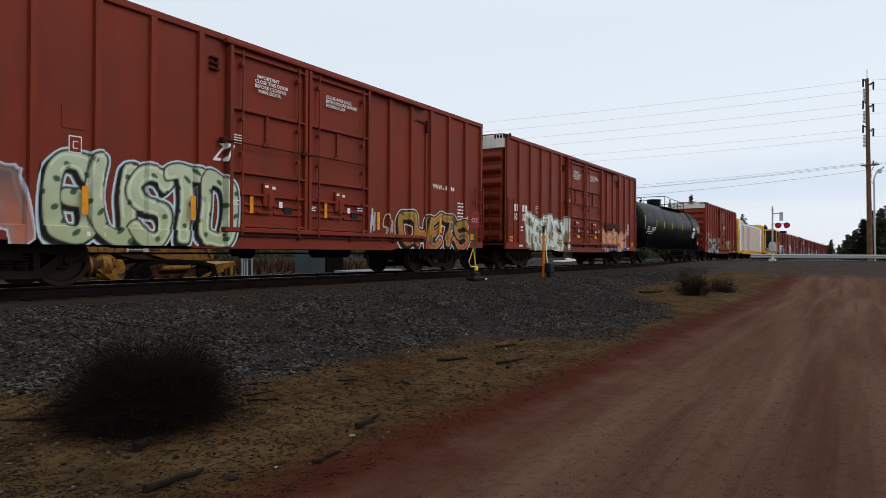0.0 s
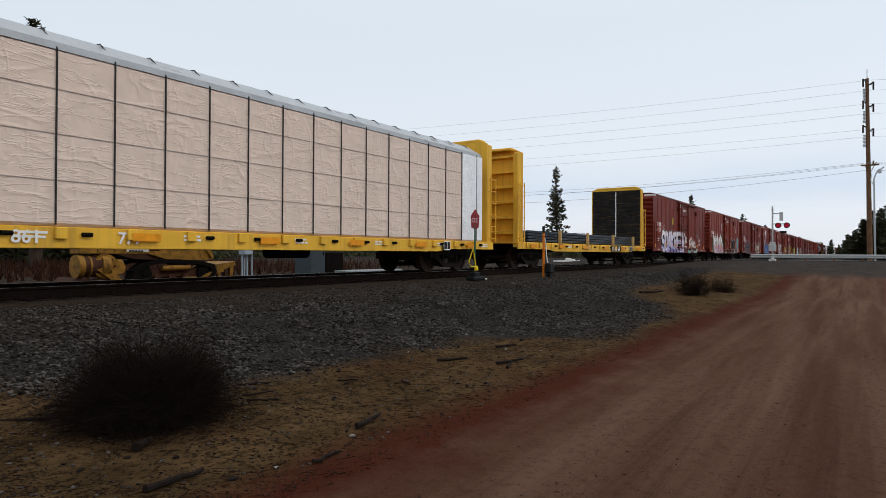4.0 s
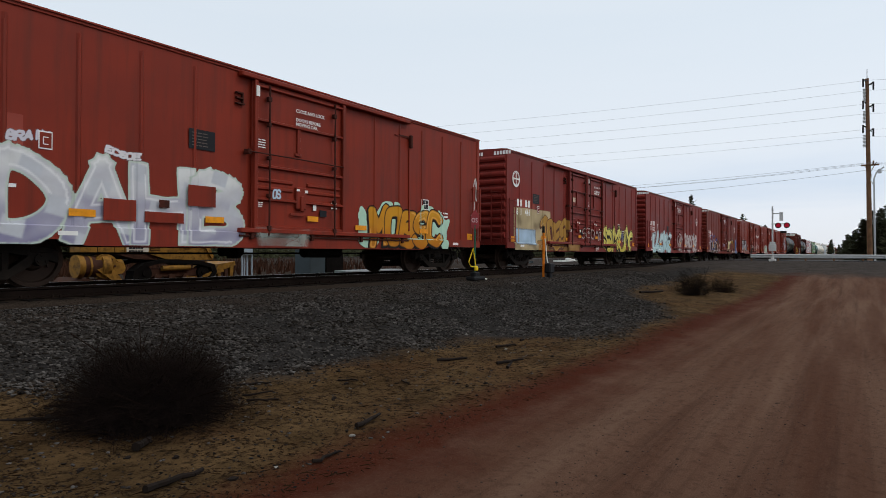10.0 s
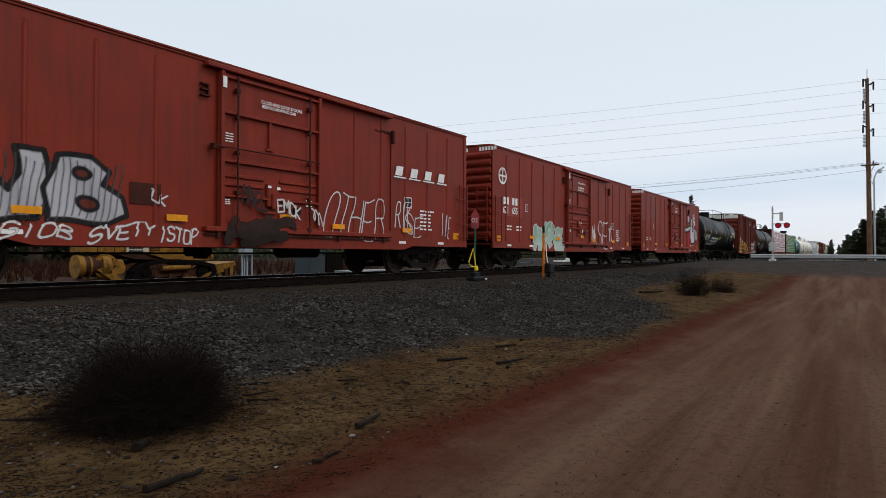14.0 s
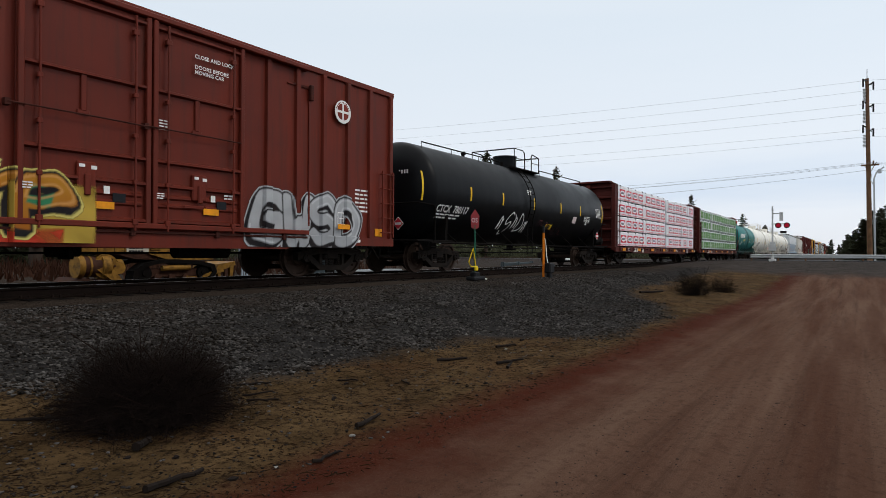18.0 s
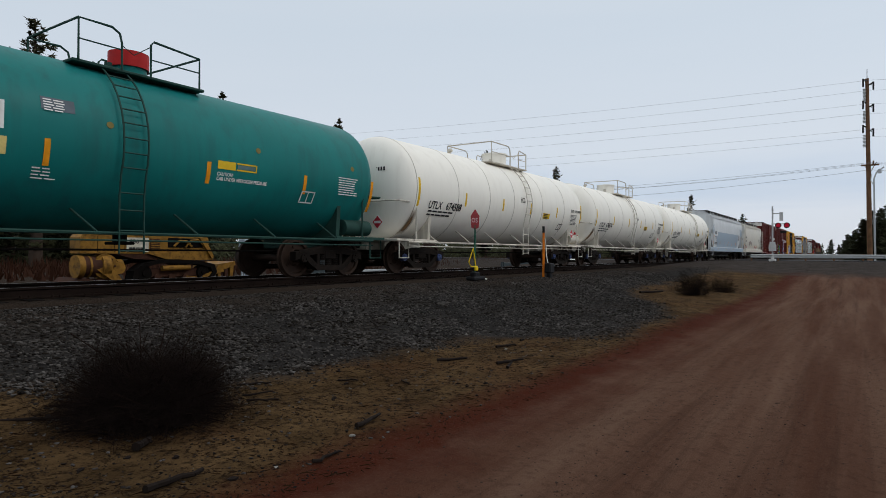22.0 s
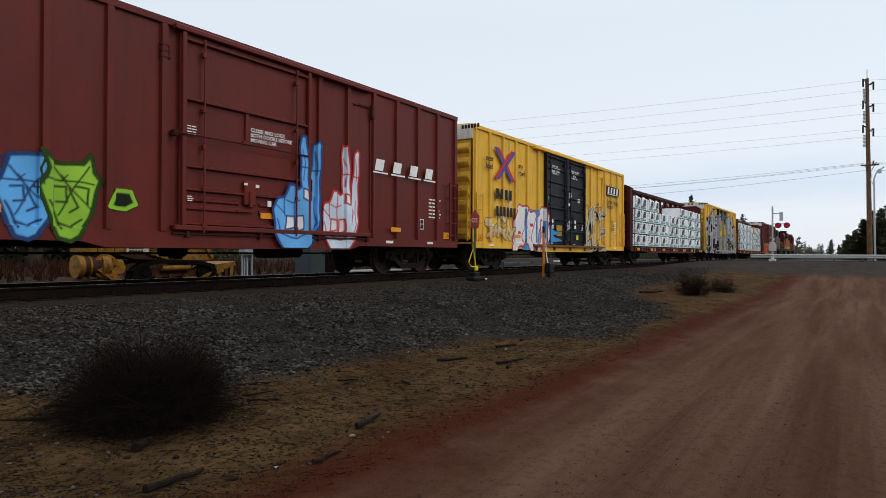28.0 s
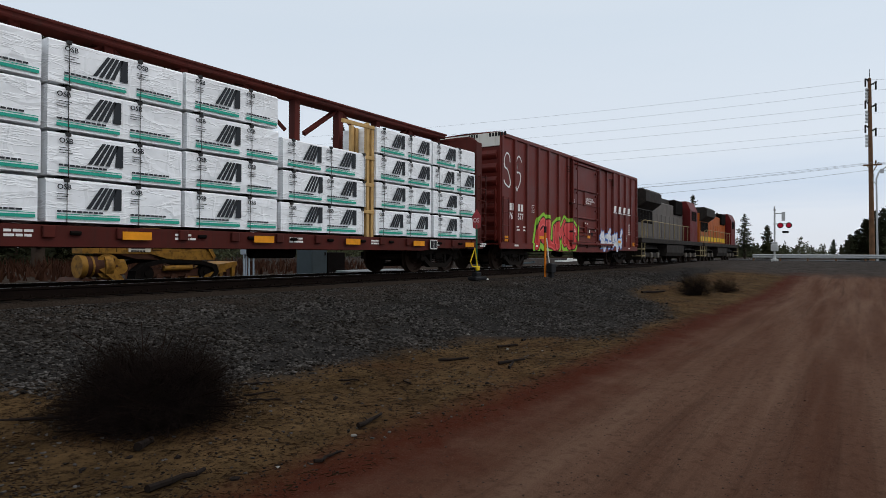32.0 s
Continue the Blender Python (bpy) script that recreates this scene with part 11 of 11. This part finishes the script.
        vs.extend([(x - w, y, z), (x + w, y, z), (x + d.x, y + d.y, z + d.z)])
        fs.append((k, k + 1, k + 2))
    me = bpy.data.meshes.new("dry_brush")
    me.from_pydata(vs, [], fs)
    tagged(piece("dry_brush", me, brown), "rust-brown dry brush behind the track", "brush", kind="stuff")


woods()


TWIG = needle_mat("dead_twigs", (0.0115, 0.0090, 0.0082), 0.0)


def dead_bush(x, y, z, w, h, n, seed, label, lean=0.0):
    """A dense dead bush: stems from one root, forking into fine twigs."""
    rng = random.Random(seed)
    stems = Shape()
    vs, fs = [], []

    def blade(p, q, r):
        d = (q - p)
        o = d.orthogonal().normalized() * r
        b = d.cross(o).normalized() * r
        k = len(vs)
        vs.extend([tuple(p + o), tuple(p - o * 0.5 + b * 0.87), tuple(p - o * 0.5 - b * 0.87), tuple(q)])
        fs.extend([(k, k + 1, k + 3), (k + 1, k + 2, k + 3), (k + 2, k, k + 3)])

    for i in range(n):
        a, e = rng.uniform(0, 6.28), rng.random() ** 0.95
        out = w * 0.5 * rng.triangular(0.25, 1.12, 0.62) * (1.05 - 0.4 * e)
        up = h * (0.12 + 0.9 * e) * rng.triangular(0.4, 1.08, 0.7)
        p0 = Vector((rng.gauss(0, 0.10 * w), rng.gauss(0, 0.10 * w), 0))
        p2 = Vector((math.cos(a) * out + lean * up, math.sin(a) * out, up))
        p1 = p0.lerp(p2, 0.5) + Vector((rng.gauss(0, 0.05), rng.gauss(0, 0.05), 0.10 * h))
        if i % 8 == 0:
            stems.tube([p0, p1, p2], 0.004 * (0.6 + w * 0.3), 4)
        else:
            blade(p0, p1, 0.0030)
            blade(p1, p2, 0.0024)
        for _ in range(12):
            t = rng.uniform(0.35, 1.06)
            c = p0.lerp(p1, t * 2) if t < 0.5 else p1.lerp(p2, t * 2 - 1)
            d = Vector((rng.gauss(0, 1), rng.gauss(0, 1), rng.gauss(0.3, 0.8))).normalized() * rng.uniform(0.05, 0.21) * (0.5 + 0.5 * w)
            blade(c, c + d, 0.0013)
    b = thing("dead_bush", pose(x, y, z), label, "bush", "dead bushes")
    tagged(part("tangle", stems, TWIG, b), "dark dead stems", kind="stuff")
    me = bpy.data.meshes.new("twig_mass")
    me.from_pydata(vs, [], fs)
    piece("twig_mass", me, TWIG, b)
    return b


dead_bush(3.05, -6.86, ground_height(3.05, -6.86) - 0.06, 1.85, 0.86, 2500, 7, "dense dark dead bush on the sand")
dead_bush(23.3, -7.1, ground_height(23.3, -7.1) - 0.05, 2.1, 1.20, 430, 8, "dense dark dead bush beside the cinder road")
dead_bush(25.4, -7.7, ground_height(25.4, -7.7) - 0.05, 1.6, 0.80, 250, 9, "low dark dead bush beside the cinder road")


def litter():
    """Sticks and clods on the sand."""
    wood = surface("stick_dark", (0.012, 0.008, 0.006), 0.9, var=0.3, scale=12.0, bump=0.5)
    pale = surface("stone_pale", (0.20, 0.19, 0.17), 0.9, var=0.2, scale=12.0)

    def stick(x, y, l, turn, r, seed):
        rng = random.Random(seed)
        pts = [(l * (i / 5 - 0.5), rng.uniform(-0.015, 0.015), r + rng.uniform(0, 0.012)) for i in range(6)]
        s = Shape()
        for i in range(5):
            s.cyl(pts[i], pts[i + 1], r * (1 - 0.08 * i), r * (0.92 - 0.08 * i), n=7)
        if l > 0.35:
            s.cyl(pts[2], (pts[2][0] + 0.06, 0.08, r + 0.01), r * 0.5, r * 0.2, n=5)
        o = part("stick", s, wood, m=pose(x, y, ground_height(x, y), 0, 0, turn))
        tagged(o, "dark broken stick lying on the sand", "stick", "sticks on the sand")

    for i, (x, y, l, turn, r) in enumerate(((4.12, -8.45, 0.42, 12, 0.022), (2.32, -8.38, 0.42, 2, 0.025), (3.3, -8.75, 0.3, 5, 0.014), (2.62, -7.5, 0.22, 30, 0.035), (4.35, -6.65, 0.35, -38, 0.012), (4.0, -7.2, 0.3, -40, 0.012), (4.15, -6.95, 0.32, -15, 0.012),
                                            (2.35, -6.35, 0.5, -40, 0.016), (6.9, -7.5, 0.45, -30, 0.02), (7.4, -8.1, 0.5, -15, 0.022), (7.2, -8.2, 0.35, 20, 0.02), (8.6, -7.4, 0.4, -20, 0.02), (9.4, -7.3, 0.3, 10, 0.02), (22.0, -6.0, 1.3, -20, 0.05), (5.6, -7.7, 0.2, 60, 0.012), (5.2, -7.2, 0.22, -50, 0.012))):
        stick(x, y, l, turn, r, i)
    rng = random.Random(77)
    rocks = [sh_rock(s, 0.6) for s in range(40, 44)]
    for i in range(46):
        x, y = 1.9 + 9 * rng.random() ** 1.3, rng.uniform(-8.8, -6.3)
        pts, faces = rocks[i % 4]
        s = Shape().add([tuple(p) for p in pts], faces)
        k = rng.uniform(0.012, 0.035)
        o = part("clod", s, wood if i % 6 else pale, m=Matrix.Translation((x, y, ground_height(x, y) + k * 0.2)) @ Matrix.Rotation(rng.uniform(0, 6), 4, "Z") @ Matrix.Diagonal((k, k, k, 1)))
        tagged(o, "small dark clod on the sand" if i % 6 else "small pale stone on the sand", "clod" if i % 6 else "stone", "clods on the sand")
    crumbs = []
    for _ in range(5000):
        x = 1.6 + 16 * rng.random() ** 1.6
        y = rng.uniform(-9.0, -6.0)
        s = rng.uniform(0.003, 0.011)
        crumbs.append((x, y, ground_height(x, y) + s * 0.3, s))
    scatter("ground_litter", crumbs, [sh_rock(s, 0.5) for s in range(50, 54)], wood, "dark bark crumbs and needles on the sand", "litter", 9)
    slivers = []
    for _ in range(9000):
        x = 1.5 + 20 * rng.random() ** 1.7
        y = rng.uniform(-9.1, -5.4)
        if y > -6.2 and x > 3.6 or noise.noise((x * 1.1, y * 1.4, 6.0)) < -0.25:
            continue
        s = rng.uniform(0.006, 0.020)
        slivers.append((x, y, ground_height(x, y) + s * 0.12, s))
    thin = [(p * np.array((1.9, 0.30, 0.35)), f) for p, f in (sh_rock(s, 0.6) for s in range(70, 74))]
    scatter("needle_litter", slivers, thin, surface("needle_brown", (0.020, 0.011, 0.006), 0.9, var=0.4, scale=9.0, spec=0.02), "dark fallen needles and bark slivers on the sand", "litter", 12)
    peb = []
    for _ in range(5200):
        x = 2.6 + 22 * rng.random() ** 1.7
        y = rng.uniform(-14.0, -9.0)
        if rng.random() < 0.55:
            c = rng.choice((-9.75, -10.35, -10.7, -11.35, -11.6, -12.25))
            y = c + 0.12 * math.sin(x * 0.11 + c) + rng.gauss(0, 0.07)
        s = rng.uniform(0.002, 0.007) * (1 + rng.random() ** 8)
        peb.append((x, y, ground_height(x, y) + s * 0.2, s))
    scatter("road_pebbles", peb, [sh_rock(s, 0.6) for s in range(60, 63)], surface("cinder_pebble", (0.038, 0.022, 0.016), 0.9, var=0.3, scale=20.0), "small cinder pebbles on the road", "pebbles", 10)


litter()


# ---- movement ----
DISTANCE = [(0, -0.09), (1, 17.99), (2, 36.02), (3, 54.01), (3.5, 63.15), (5.5, 99.25), (6, 108.35), (7, 126.59), (8, 144.6), (9, 162.72), (10, 180.7), (11, 198.61), (12, 216.63), (13, 234.72), (14, 252.83), (14.5, 261.94), (16.5, 298.02), (17, 307), (18, 325.07), (19, 342.92), (20, 360.82), (21, 379.08), (22, 397.05), (24, 433), (25, 451.08), (25.5, 460.18), (27.5, 496.36), (28, 505.42), (29, 523.45), (30, 541.39), (31, 559.43), (32, 577.53)]


def turning(radius):
    """A wheelset's turn at every thirtieth of a second."""
    rows = []
    for k in range(int(SECONDS * FPS) + 1):
        t = k / FPS
        d = float(np.interp(t, [r[0] for r in DISTANCE], [r[1] for r in DISTANCE]))
        rows.append((t, Matrix.Rotation(-d / radius, 4, "Y")))
    return rows


def roll_with(first, others):
    for o in others:
        o.rotation_mode = "QUATERNION"
        o.animation_data_create()
        o.animation_data.action = first.animation_data.action
        o.animation_data.action_slot = first.animation_data.action_slot


def motions():
    for ob, x, y, z in TRAIN:
        walk(ob, [(t, pose(x - d, y, z)) for t, d in DISTANCE])
    for wheels, r in ((WHEELS, R_WHEEL), (LOCO_WHEELS, 0.508)):
        if wheels:
            walk(wheels[0], turning(r))
            roll_with(wheels[0], wheels[1:])


motions()
